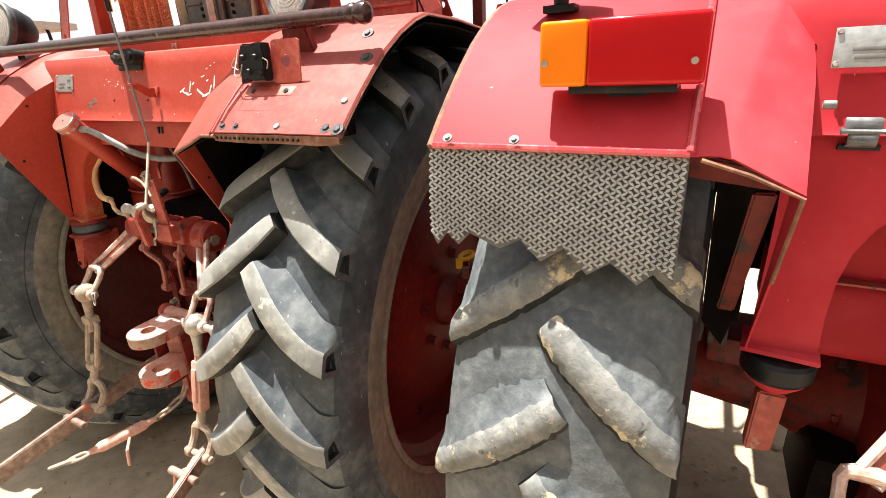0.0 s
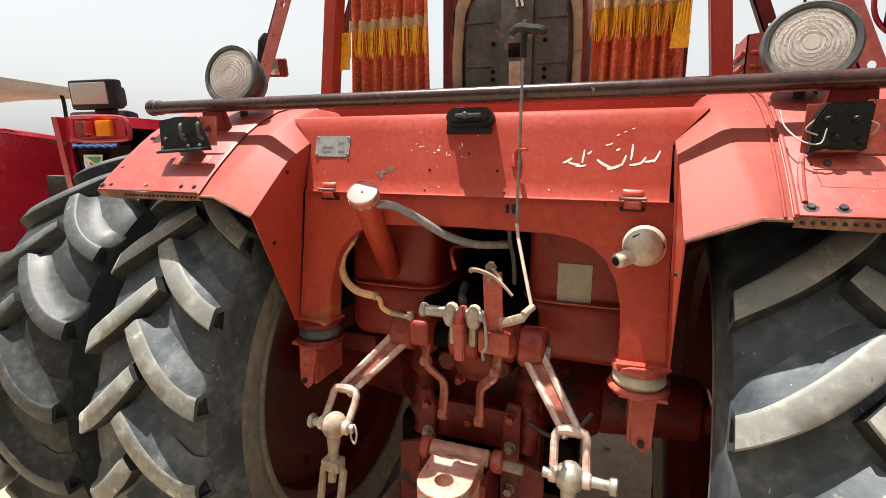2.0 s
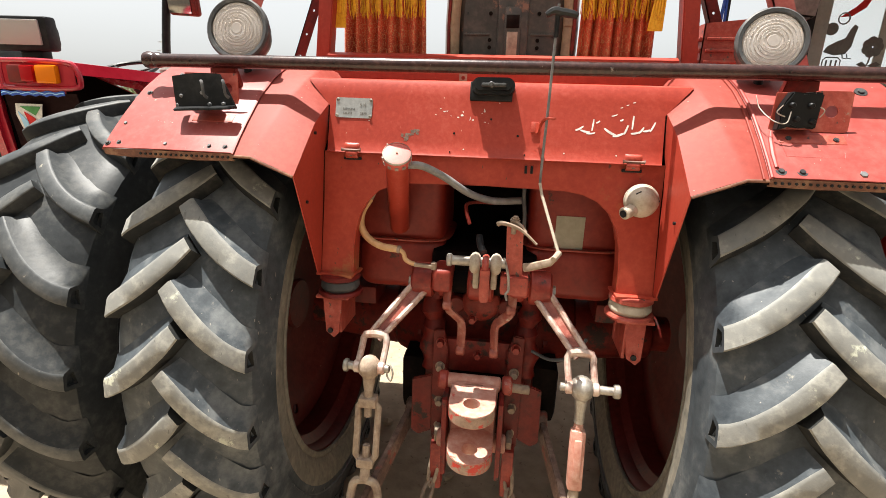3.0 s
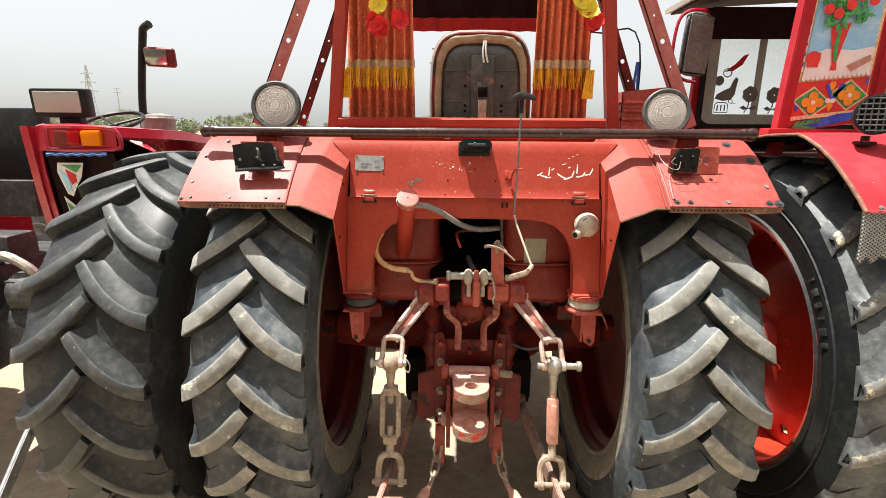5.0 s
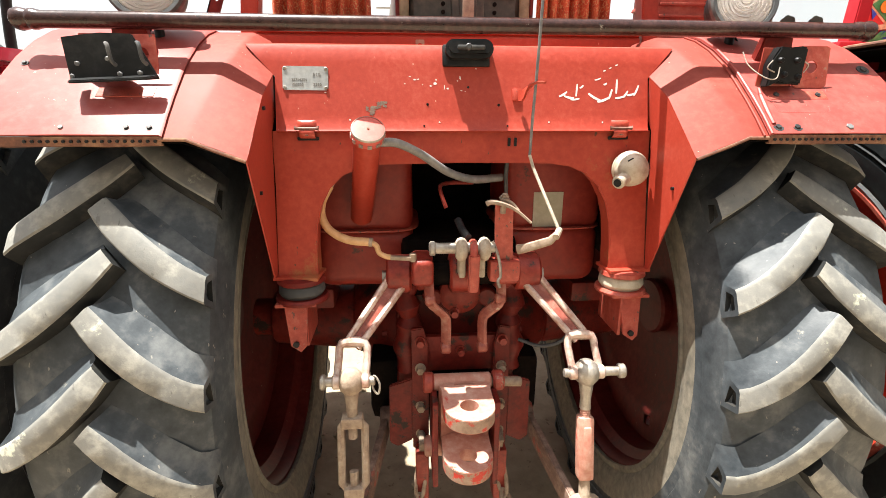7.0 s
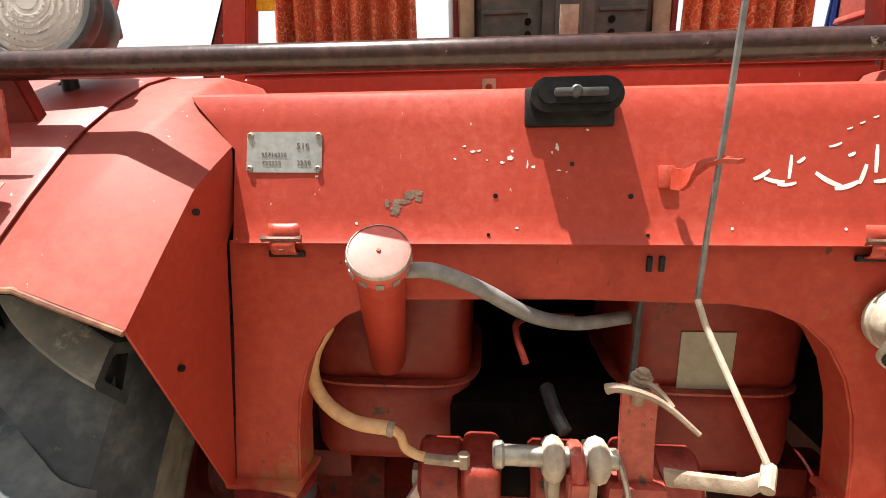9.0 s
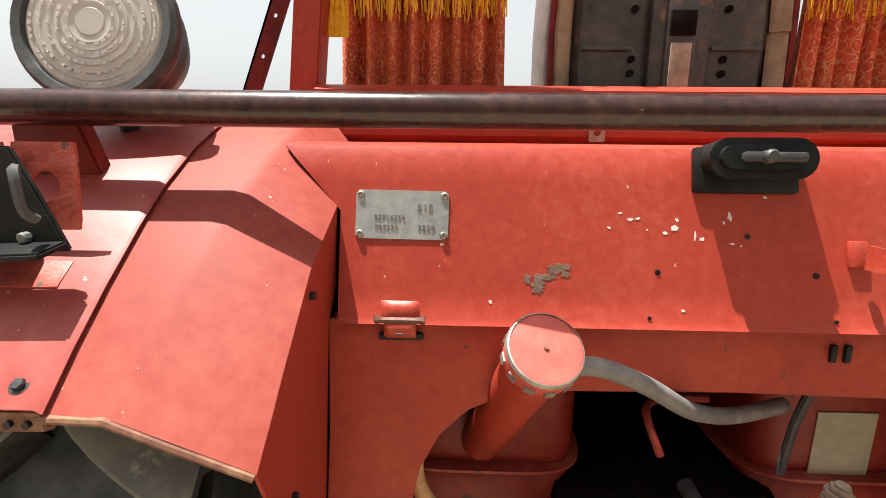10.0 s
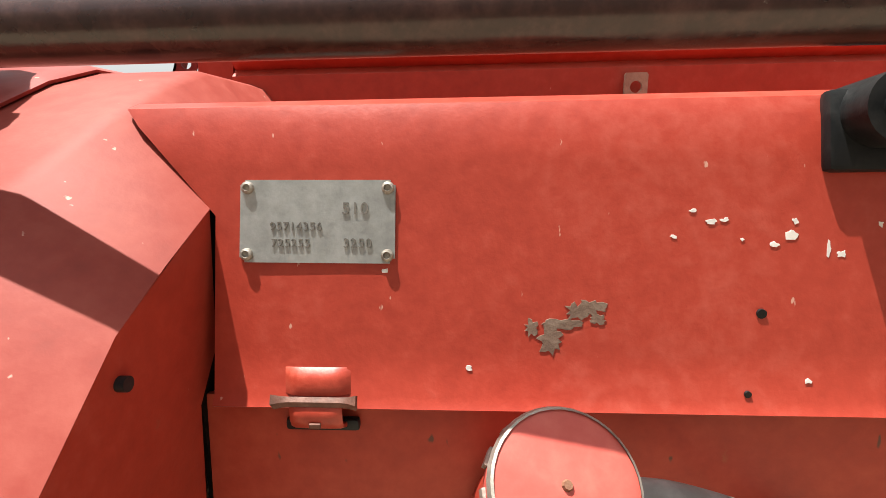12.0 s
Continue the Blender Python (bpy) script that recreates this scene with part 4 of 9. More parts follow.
def drive_body(parent, paint):
    """Gearbox, axle trumpets, engine hood and front axle, as far as they stand behind the hitch."""
    def gearbox(bm):
        bx(bm, (0, 0.62, 0.80), (0.34, 0.95, 0.46), bev=0.03)
        bx(bm, (0, 0.30, 0.985), (0.30, 0.36, 0.10), bev=0.02)
        bx(bm, (0, 1.45, 0.78), (0.30, 0.80, 0.40), bev=0.03)
        for s in (-1, 1):
            cy(bm, (s * 0.16, 0.42, 0.757), (s * 0.30, 0.42, 0.757), 0.17, 0.12, 28, 0.01)
            cy(bm, (s * 0.30, 0.42, 0.757), (s * 0.56, 0.42, 0.757), 0.11, 0.085, 28, 0.006)
            cy(bm, (s * 0.50, 0.42, 0.757), (s * 0.62, 0.42, 0.757), 0.06, seg=24)
            for k in range(8):
                a = 2 * math.pi * k / 8
                bolt(bm, (s * 0.20, 0.42 + 0.15 * math.cos(a), 0.757 + 0.15 * math.sin(a)), (s, 0, 0), 0.012, 0.014)
            bx(bm, (s * 0.40, 0.28, 0.90), (0.12, 0.14, 0.06), bev=0.01)
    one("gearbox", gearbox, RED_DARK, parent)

    def engine(bm):
        bx(bm, (0, 2.15, 1.28), (0.52, 1.15, 0.44), bev=0.06)
        bx(bm, (0, 2.10, 0.86), (0.34, 0.9, 0.42), bev=0.04)
        bx(bm, (0, 1.35, 1.02), (0.9, 0.8, 0.04), bev=0.01)
        bx(bm, (0, 1.55, 1.25), (0.46, 0.10, 0.44), bev=0.02)
    one("engine_hood", engine, paint, parent)

    def axle(bm):
        bx(bm, (0, 2.25, 0.52), (1.2, 0.12, 0.12), bev=0.02)
        for s in (-1, 1):
            cy(bm, (s * 0.62, 2.25, 0.40), (s * 0.62, 2.25, 0.66), 0.04, seg=18, bev=0.004)
    one("front_axle", axle, paint, parent)

    tank_paint = RED_TANK if paint is RED_DARK and parent is tractor else RED_BRIGHT
    for s in (-1, 1):
        tank = new("fuel_tank")
        tank.parent = parent
        tagged(tank, "rounded red pressed-steel tank")
        one("tank_lower", lambda bm: bx(bm, (s * 0.246, 0.262, 1.045), (0.262, 0.27, 0.170), bev=0.045, seg=6), tank_paint, tank)
        one("tank_upper", lambda bm: bx(bm, (s * 0.246, 0.262, 1.245), (0.256, 0.26, 0.285), bev=0.034, seg=5), tank_paint, tank)
        one("tank_seam", lambda bm: plate(bm, [(s * 0.243 + 0.142 * math.copysign(abs(math.cos(a)) ** 0.45, math.cos(a)), 0.262 + 0.147 * math.copysign(abs(math.sin(a)) ** 0.45, math.sin(a)), 1.116) for a in [2 * math.pi * (k + 0.5) / 40 for k in range(40)]], (0, 0, 0.004)), RED_OLD, tank)
    # Near-black sheets and blocks added to make the arch's depth look shaded.
    one("cab_floor", lambda bm: bx(bm, (0, 0.85, 1.44), (0.80, 1.40, 0.02), bev=0.003), GREASE_SHADE, parent, "near-black cab floor added to close off light")
    one("front_shade_sheet", lambda bm: bx(bm, (0, 1.54, 1.18), (0.80, 0.02, 0.54), bev=0.003), GREASE_SHADE, parent)
    one("tank_shade_sheet", lambda bm: bx(bm, (0, 0.42, 1.22), (0.80, 0.012, 0.42), bev=0.002), GREASE_SHADE, parent)
    one("housing_shade_block", lambda bm: bx(bm, (0, 0.22, 1.02), (0.30, 0.22, 0.16), bev=0.02), GREASE_SHADE, parent, "near-black block filling the shaded middle")
    one("oil_pan", lambda bm: bx(bm, (0, 0.30, 0.62), (0.5, 0.25, 0.20), bev=0.03), GREASE_SHADE, parent)
    for s in (-1, 1):
        front_wheel(parent, s * 0.74, 2.25, 0.43, 0.22, s, RED_RIM if paint is RED_DARK else RED_ORANGE, RED_BRIGHT)


BARE_EDGE = material("rubbed_bare_hinge_metal", (0.14, 0.060, 0.042), 0.6, dark=(0.06, 0.034, 0.026), light=(0.24, 0.13, 0.10), big=40, fine=140, bump=0.2, metal=0.1)
RED_CLIP = material("worn_clip_red_paint", (0.38, 0.045, 0.024), 0.45, dark=(0.25, 0.03, 0.018), light=(0.46, 0.09, 0.055), big=30, fine=140, bump=0.1, chips=(0.08, 0.05, 0.04), chip_at=0.66, chip_scale=60)
# ---- main tractor ----
tractor = thing("tractor", "faded red farm tractor with curtained cab, seen from its hitch", "tractor", group="tractors in a row")
AX, AY, AZ = 0.675, 0.42, 0.757
for s, ph in ((-1, 0.61), (1, 0.85)):
    rear_wheel(tractor, s * AX, AY, AZ, 0.772, 0.352, s, RUBBER, RUBBER_TREAD, RUBBER_SIDE, RED_RIM, RED_RIM, 24, 0.0, ph, "big dusty rear wheel with deep chevron lugs", RUBBER_SIDE, 0.04, RUBBER_FLANK_SHADE)
drive_body(tractor, RED_DARK)
for s in (-1, 1):
    fender(tractor, s, RED)
rear_panel(tractor, RED, RED_SKIRT)
support_leg(tractor, -1, RED, BLACK_RUBBER)
support_leg(tractor, 1, RED_OLD, CAST)

# long bar across the fenders with turned ends
bar = new("cross_bar")
bar.parent = tractor
BZ, BY = 1.577, -0.033


def bar_tube(bm):
    m, h = axis_m((-0.855, BY, BZ), (0.855, BY, BZ))
    r = 0.0155
    end = [(0, 0), (0.010, 0.001), (0.018, 0.007), (0.0205, 0.016), (0.018, 0.028), (0.0165, 0.032), (0.0185, 0.036), (0.0185, 0.043), (r + 0.0015, 0.047), (r, 0.055)]
    lathe(bm, end + [(r + random.uniform(-0.0002, 0.0002), h * k / 12) for k in range(1, 12)] + [(q, h - z) for q, z in end[::-1]], m, 28)


one("bar_pipe", bar_tube, BROWN_PIPE, bar, "polished dark brown pipe with turned knob ends")
for s in (-1, 1):
    def bar_post(bm):
        x = s * 0.655
        plate(bm, [(x - 0.030, BY + 0.006, 1.57), (x + 0.030, BY + 0.006, 1.57), (x + 0.042, BY + 0.02, 1.505), (x - 0.042, BY + 0.02, 1.505)], (0, 0.02, 0), 0.002)
        bx(bm, (x + s * 0.01, BY + 0.03, 1.508), (0.11, 0.05, 0.006), (34, 0, 0), 0.002)
    one("bar_post", bar_post, RED_DARK, bar)

# trailer sockets on their bent plates
for s in (-1, 1):
    sock = new("socket_bracket")
    sock.parent = tractor

    def back_plate(bm):
        holed(bm, lambda a: min((0.036 if s > 0 else 0.026) / max(1e-6, abs(math.cos(a))), (0.040 if s > 0 else 0.034) / max(1e-6, abs(math.sin(a)))), ((1, 0, 0), (0, 0.10, 0.995)), ((0.685 if s > 0 else -0.607), -0.090, 1.502 if s > 0 else 1.514), 0.012, (0, 0.003, 0))
        bx(bm, ((0.613 if s > 0 else -0.671), -0.0885, 1.497 if s > 0 else 1.508), (0.075, 0.003, 0.080), (5, 0, 0), 0.001)
        bx(bm, ((0.650 if s > 0 else -0.636), -0.108, 1.4475), (0.125 if s > 0 else 0.10, 0.026, 0.003), (38, 0, 0), 0.001)
    one("bracket_plate", back_plate, RED_OLD, sock)

    def block(bm):
        if s < 0:
            plate(bm, [(-0.722, -0.122, 1.538), (-0.660, -0.120, 1.546), (-0.607, -0.118, 1.545), (-0.590, -0.119, 1.512), (-0.568, -0.124, 1.470), (-0.716, -0.128, 1.462)], (0, 0.006, 0), 0.0015)
            plate(bm, [(-0.716, -0.127, 1.466), (-0.568, -0.123, 1.473), (-0.572, -0.146, 1.468), (-0.708, -0.150, 1.461)], (0, 0.0, 0.005), 0.0015)
            plate(bm, [(-0.722, -0.122, 1.538), (-0.716, -0.126, 1.464), (-0.716, -0.106, 1.464), (-0.722, -0.098, 1.536)], (0.004, 0, 0), 0.001)
            bx(bm, (-0.655, -0.106, 1.505), (0.06, 0.024, 0.04), bev=0.003)
        else:
            pts = []
            rnd = random.Random(5)
            for k in range(16):
                a = 2 * math.pi * k / 16
                rr = 1 + rnd.uniform(-0.22, 0.15)
                pts.append((0.617 + 0.040 * rr * max(-0.85, min(0.85, 1.2 * math.cos(a))), -0.114, 1.500 + 0.040 * rr * max(-0.85, min(0.85, 1.2 * math.sin(a)))))
            plate(bm, pts, (0, 0.023, 0), 0.003)
            for x, z in ((0.598, 1.512), (0.632, 1.512), (0.610, 1.486), (0.640, 1.482)):
                cy(bm, (x, -0.121, z), (x, -0.11, z), 0.005, 0.007, 10, 0.001)
    if s < 0:
        for x, z in ((-0.640, 1.522), (-0.588, 1.524)):
            one("contact_hook", lambda bm: tube(bm, spline([(x - 0.006, -0.128, z + 0.006), (x, -0.136, z + 0.002), (x + 0.003, -0.137, z - 0.022), (x + 0.006, -0.130, z - 0.030)], 4), 0.0036, 6), BLACK_RUBBER, sock)
        for x, z in ((-0.700, 1.495), (-0.648, 1.503), (-0.598, 1.480), (-0.632, 1.478), (-0.712, 1.474)):
            one("terminal_stud", lambda bm: cy(bm, (x, -0.129, z), (x, -0.118, z), 0.0042, seg=8, bev=0.001), GREY_STEEL, sock)
    one("socket", block, BLACK, sock, "broken black plastic socket" if s > 0 else "black plastic socket with missing cover")
    if s > 0:
        def wires(bm):
            tube(bm, spline(path, 6), 0.0012, 6)
        for path in ([(0.545, -0.075, 1.53), (0.55, -0.090, 1.505), (0.568, -0.115, 1.482), (0.59, -0.122, 1.478), (0.597, -0.118, 1.50)], [(0.580, -0.118, 1.512), (0.570, -0.120, 1.498), (0.586, -0.120, 1.490)], [(0.650, -0.114, 1.51), (0.660, -0.112, 1.503), (0.654, -0.110, 1.49)]):
            one("loose_wire", wires, STEEL, sock)
        several("flange_bolt", [lambda bm, x=x: bolt(bm, (x, -0.110, 1.4485), (0, -0.66, 0.75), 0.0036, 0.0032, 1.5) for x in (0.606, 0.694)], DARK_STEEL, sock)

        def pressed(bm):
            low = [(0.590, -0.118, 1.4405), (0.593, -0.140, 1.4210), (0.600, -0.145, 1.4165), (0.690, -0.145, 1.4165), (0.700, -0.140, 1.4210), (0.722, -0.092, 1.4620)]
            tube(bm, spline([(x, y, z - 0.0012) for x, y, z in low], 5), 0.0013, 6)
        one("pressed_rim", pressed, RED_FADED, sock)
        one("pressed_rib", lambda bm: tube(bm, [(0.568, -0.168, 1.3945), (0.568, -0.145, 1.4160), (0.572, -0.115, 1.4425), (0.578, -0.095, 1.460)], [0.0045, 0.0055, 0.005, 0.003], 8), RED_FADED, sock)

# round work lamps
for s in (-1, 1):
    lamp = new("work_lamp")
    lamp.parent = tractor
    lx, lz, size = (0.640, 1.652, 1.0) if s < 0 else (0.606, 1.640, 0.94)
    m = pose(s * lx, 0.06, lz) @ pose(0, 0, 0, 78, 0, 5 if s < 0 else -6) @ Matrix.Scale(size, 4)

    def shell(bm):
        lathe(bm, [(0, -0.075), (0.030, -0.072), (0.055, -0.050), (0.068, -0.015), (0.070, 0.012), (0.072, 0.016)], m, 36)
        cy(bm, (s * lx, 0.07, 1.54), (s * lx, 0.07, 1.585), 0.010, seg=12, bev=0.001)
        bx(bm, (s * lx, 0.07, 1.548), (0.05, 0.035, 0.006), (18, 0, 0), 0.002)
        tube(bm, spline([(s * (lx + 0.015), 0.10, 1.60), (s * (lx + 0.03), 0.09, 1.57), (s * (lx + 0.025), 0.06, 1.552)], 5), 0.0025, 6)
    one("lamp_shell", shell, BLACK, lamp)
    one("reflector", lambda bm: lathe(bm, [(0, -0.045), (0.03, -0.038), (0.055, -0.012), (0.066, 0.020)], m, 32), REFLECTOR, lamp)

    def lens(bm):
        prof = [(0, 0.036)]
        for k in range(2, 10):
            r = 0.0070 * k
            prof += [(r - 0.0012, 0.0365 - r * r * 1.6), (r, 0.0352 - r * r * 1.6)]
        lathe(bm, prof + [(0.067, 0.026)], m, 36)

    def lens_ribs(bm):
        for r, count in ((0.022, 20), (0.031, 28), (0.040, 36), (0.049, 44), (0.058, 52)):
            for k in range(count):
                if (k * 7 + count) % 5 == 0:
                    continue
                t = bmesh.new()
                bmesh.ops.create_cube(t, size=1)
                bmesh.ops.scale(t, vec=(0.0022, 0.0040, 0.0016), verts=t.verts)
                add(bm, t, m @ Matrix.Rotation(2 * math.pi * k / count, 4, "Z") @ Matrix.Translation((r, 0, 0.0368 - r * r * 1.6)))
    one("lens", lens, LENS_GLASS, lamp, "hazy ribbed glass")
    tagged(one("lens_ribbing", lens_ribs, LENS_GLASS, lamp), kind="stuff")
    one("lamp_rim", lambda bm: lathe(bm, [(0.070, 0.012), (0.0765, 0.014), (0.0785, 0.020), (0.0780, 0.029), (0.0735, 0.034), (0.0660, 0.033), (0.0640, 0.028)], m, 40), BLACK_RUBBER, lamp, "black rubber rim")

PLATE_GAP = -0.0040
# plate with riveted corners and stamped figures
idp = new("maker_plate")
idp.parent = tractor
pm = pose(-0.3405, panel_y(1.479) + PLATE_GAP, 1.4785, 90 - 14.8, 0.6, 0)


def id_plate(bm):
    t = bmesh.new()
    bmesh.ops.create_cube(t, size=1)
    bmesh.ops.scale(t, vec=(0.094, 0.0495, 0.0012), verts=t.verts)
    bmesh.ops.bevel(t, geom=[e for e in t.edges if abs((e.verts[0].co - e.verts[1].co).z) > 0.001], offset=0.003, segments=3, affect="EDGES")
    add(bm, t, pm)


one("plate_sheet", id_plate, PLATE, idp, "stamped aluminium plate")


def rivet(a, b):
    p = pm @ Vector((a * 0.0425, b * 0.0200, 0.0))
    d = pm.to_3x3() @ Vector((0, 0, 1))
    return lambda bm: lathe(bm, [(0, 0.0012), (0.0016, 0.0014), (0.0022, 0.0030), (0.0036, 0.0024), (0.0040, 0.0004), (0, 0)], Matrix.Translation(p) @ d.to_track_quat("Z", "Y").to_matrix().to_4x4(), 14)


several("rivet", [rivet(a, b) for a in (-1, 1) for b in (-1, 1)], STEEL, idp)


def lettering(text, size, m, mat, parent, name="stamped_number", extrude=0.0006):
    cu = bpy.data.curves.new("tmp_text", "FONT")
    cu.body, cu.size, cu.extrude, cu.align_x = text, size, extrude, "LEFT"
    cu.space_character = 1.12
    o = new("tmp_text", cu)
    dg = bpy.context.evaluated_depsgraph_get()
    me = bpy.data.meshes.new_from_object(o.evaluated_get(dg))
    bpy.data.objects.remove(o)
    bpy.data.curves.remove(cu)
    me.transform(m)
    me.materials.clear()
    me.materials.append(mat)
    ob = new(name, me)
    ob.parent = parent
    return ob


STAMP = material("dull_stamped_metal", (0.17, 0.16, 0.145), 0.5, metal=0.5, bump=0)
for text, x, y, sz in (("510", 0.0150, 0.0045, 0.0100), ("95714356", -0.0285, -0.0055, 0.0072), ("725255", -0.0275, -0.0155, 0.0072), ("3250", 0.0160, -0.0155, 0.0080)):
    lettering(text, sz, pm @ Matrix.Translation((x, y, 0.0008)), STAMP, idp)

# black rubber handle box in the middle of the hood plate
latch = new("lamp_bracket_box")
latch.parent = tractor


def latch_box(bm):
    t = bmesh.new()
    outline = []
    for k in range(28):
        a = 2 * math.pi * k / 28
        cx = 0.031 if math.cos(a) > 0 else -0.031
        outline.append((cx + 0.020 * math.cos(a), 0.0195 * math.sin(a), 0.0))
    f = t.faces.new([t.verts.new(p) for p in outline])
    g = bmesh.ops.extrude_face_region(t, geom=[f])
    top = [v for v in g["geom"] if isinstance(v, bmesh.types.BMVert)]
    bmesh.ops.translate(t, vec=(0, 0, 0.046), verts=top)
    bmesh.ops.bevel(t, geom=[e for e in t.edges if all(v in set(top) for v in e.verts)], offset=0.008, segments=4, affect="EDGES")
    add(bm, t, pose(0.004, 0.052, 1.5325, 80, 0, 0))
    bx(bm, (-0.001, 0.036, 1.526), (0.102, 0.010, 0.046), (-14, 0, 0), 0.004)


one("box_body", latch_box, BLACK, latch, "black moulded rubber box")


def latch_rib(bm):
    bx(bm, (0.006, 0.0025, 1.5405), (0.058, 0.008, 0.009), (-10, 0, 0), 0.003)
    cy(bm, (0.0, -0.006, 1.542), (0.0, 0.006, 1.540), 0.0065, seg=12, bev=0.002)


one("box_rib", latch_rib, BLACK_RUBBER, latch)


def strokes(name, marks, mat, parent, y0=-0.0034, label=""):
    """Flat paint strokes on the hood plate: (x, z, length, width, slope)."""
    def fn(bm):
        for x, z, ln, wd, sl in marks:
            p = []
            for k in range(5):
                u = k / 4 - 0.5
                p.append(Vector((x + u * ln * math.cos(sl), 0, z + u * ln * math.sin(sl) + 0.25 * ln * (u * u - 0.08))))
            up = Vector((-math.sin(sl), 0, math.cos(sl)))
            rows = []
            for k, q in enumerate(p):
                w = wd * (0.55 + 0.45 * math.sin(math.pi * (k + 0.5) / 5))
                rows.append([(v.x, panel_y(v.z) + y0, v.z) for v in (q - up * w / 2, q + up * w / 2)])
            sheet(bm, rows, 0.0004)
    return one(name, fn, mat, parent, label, smooth=0)


def blotch(bm, x, z, rx, rz, rnd, y0=-0.0034, n=15):
    """A ragged patch of chipped paint on the hood plate."""
    pts = []
    for k in range(n):
        a = 2 * math.pi * k / n
        q = rnd.uniform(0.45, 1.15)
        pts.append((x + rx * q * math.cos(a), z + rz * q * math.sin(a)))
    plate(bm, [(a, panel_y(b) + y0, b) for a, b in pts], (0, 0.0004, 0))


rnd = random.Random(11)
brush = []
for x, z, ln, wd, sl in ((0.218, 1.424, 0.020, 0.005, 0.5), (0.232, 1.418, 0.022, 0.005, -0.2), (0.250, 1.432, 0.026, 0.004, 1.45), (0.246, 1.414, 0.020, 0.004, 0.1), (0.262, 1.440, 0.010, 0.004, 0.6),
                         (0.292, 1.418, 0.030, 0.006, -0.5), (0.312, 1.412, 0.026, 0.006, 0.3), (0.330, 1.424, 0.022, 0.005, 1.2), (0.318, 1.446, 0.008, 0.004, 0.4), (0.345, 1.440, 0.030, 0.0045, 1.5), (0.352, 1.418, 0.020, 0.005, 0.2),
                         (0.366, 1.424, 0.018, 0.005, 0.9), (0.378, 1.424, 0.016, 0.005, 0.2), (0.392, 1.432, 0.024, 0.0045, 1.1), (0.300, 1.456, 0.014, 0.003, 0.3), (0.316, 1.474, 0.006, 0.002, 0.3), (0.330, 1.480, 0.006, 0.002, 0.3), (0.345, 1.486, 0.006, 0.002, 0.3)):
    brush.append((0.208 + (x - 0.214) * 0.95, z + 0.024, ln * 1.0, wd * 0.90, sl))
tagged(strokes("painted_lettering", brush, WHITE, tractor, label="row of worn white brush strokes"), kind="stuff")


def white_chips(bm):
    for x, z, a, b in ((-0.112, 1.477, 0.0042, 0.0016), (-0.104, 1.478, 0.0030, 0.0014), (-0.068, 1.470, 0.0046, 0.0038), (-0.077, 1.464, 0.0030, 0.0018), (-0.066, 1.477, 0.0018, 0.0018), (-0.048, 1.462, 0.0016, 0.0050), (-0.041, 1.459, 0.0038, 0.0022),
                       (-0.014, 1.481, 0.0026, 0.0046), (-0.020, 1.475, 0.0016, 0.0022), (-0.012, 1.455, 0.0030, 0.0010), (-0.003, 1.453, 0.0012, 0.0010), (-0.095, 1.467, 0.0012, 0.0010)):
        blotch(bm, x, z, a, b, rnd, n=11)
    for x, z in ((-0.122, 1.483), (-0.133, 1.469), (0.02, 1.50), (-0.30, 1.45), (-0.25, 1.395), (0.18, 1.39), (0.30, 1.39), (-0.06, 1.39)):
        blotch(bm, x, z, 0.0022, 0.0016, rnd, n=8)


def bare_metal(bm):
    for k, (x, z, a, b) in enumerate(((-0.203, 1.412, 0.009, 0.009), (-0.196, 1.420, 0.011, 0.004), (-0.188, 1.427, 0.008, 0.006), (-0.180, 1.430, 0.009, 0.005), (-0.176, 1.423, 0.005, 0.003), (-0.214, 1.418, 0.004, 0.006))):
        blotch(bm, x, z, a, b, rnd, -0.0034 - 0.00003 * k, 22)


tagged(one("paint_flake", white_chips, PALE, tractor, "chipped remains of white paint", 0), kind="stuff")
BARE = material("bare_tarnished_patch", (0.15, 0.095, 0.068), 0.7, dark=(0.10, 0.06, 0.045), light=(0.23, 0.17, 0.13), big=60, fine=160, bump=0.2)
tagged(one("bare_patch", bare_metal, BARE, tractor, "bare brown-grey patch in the paint", 0), kind="stuff")


for x, z, r in ((-0.085, 1.4265, 0.0028), (0.069, 1.4255, 0.0030), (-0.093, 1.3825, 0.0020), (0.088, 1.3825, 0.0020), (0.003, 1.462, 0.0026)):
    one("drilled_hole", lambda bm: cy(bm, (x, panel_y(z) - 0.0040, z), (x, panel_y(z), z), r, seg=14), BLACK, tractor)
for x in (0.094, 0.108):
    one("slot", lambda bm: bx(bm, (x, 0.0055, 1.3475), (0.0065, 0.006, 0.019), bev=0.002), BLACK, tractor)
for x, y, z in ((-0.4095, -0.062, 1.4195), (-0.416, -0.115, 1.262), (0.416, -0.115, 1.262)):
    one("drilled_hole", lambda bm: cy(bm, (x * 0.992, y, z), (x * 1.01, y, z), 0.0038, seg=12), BLACK, tractor)


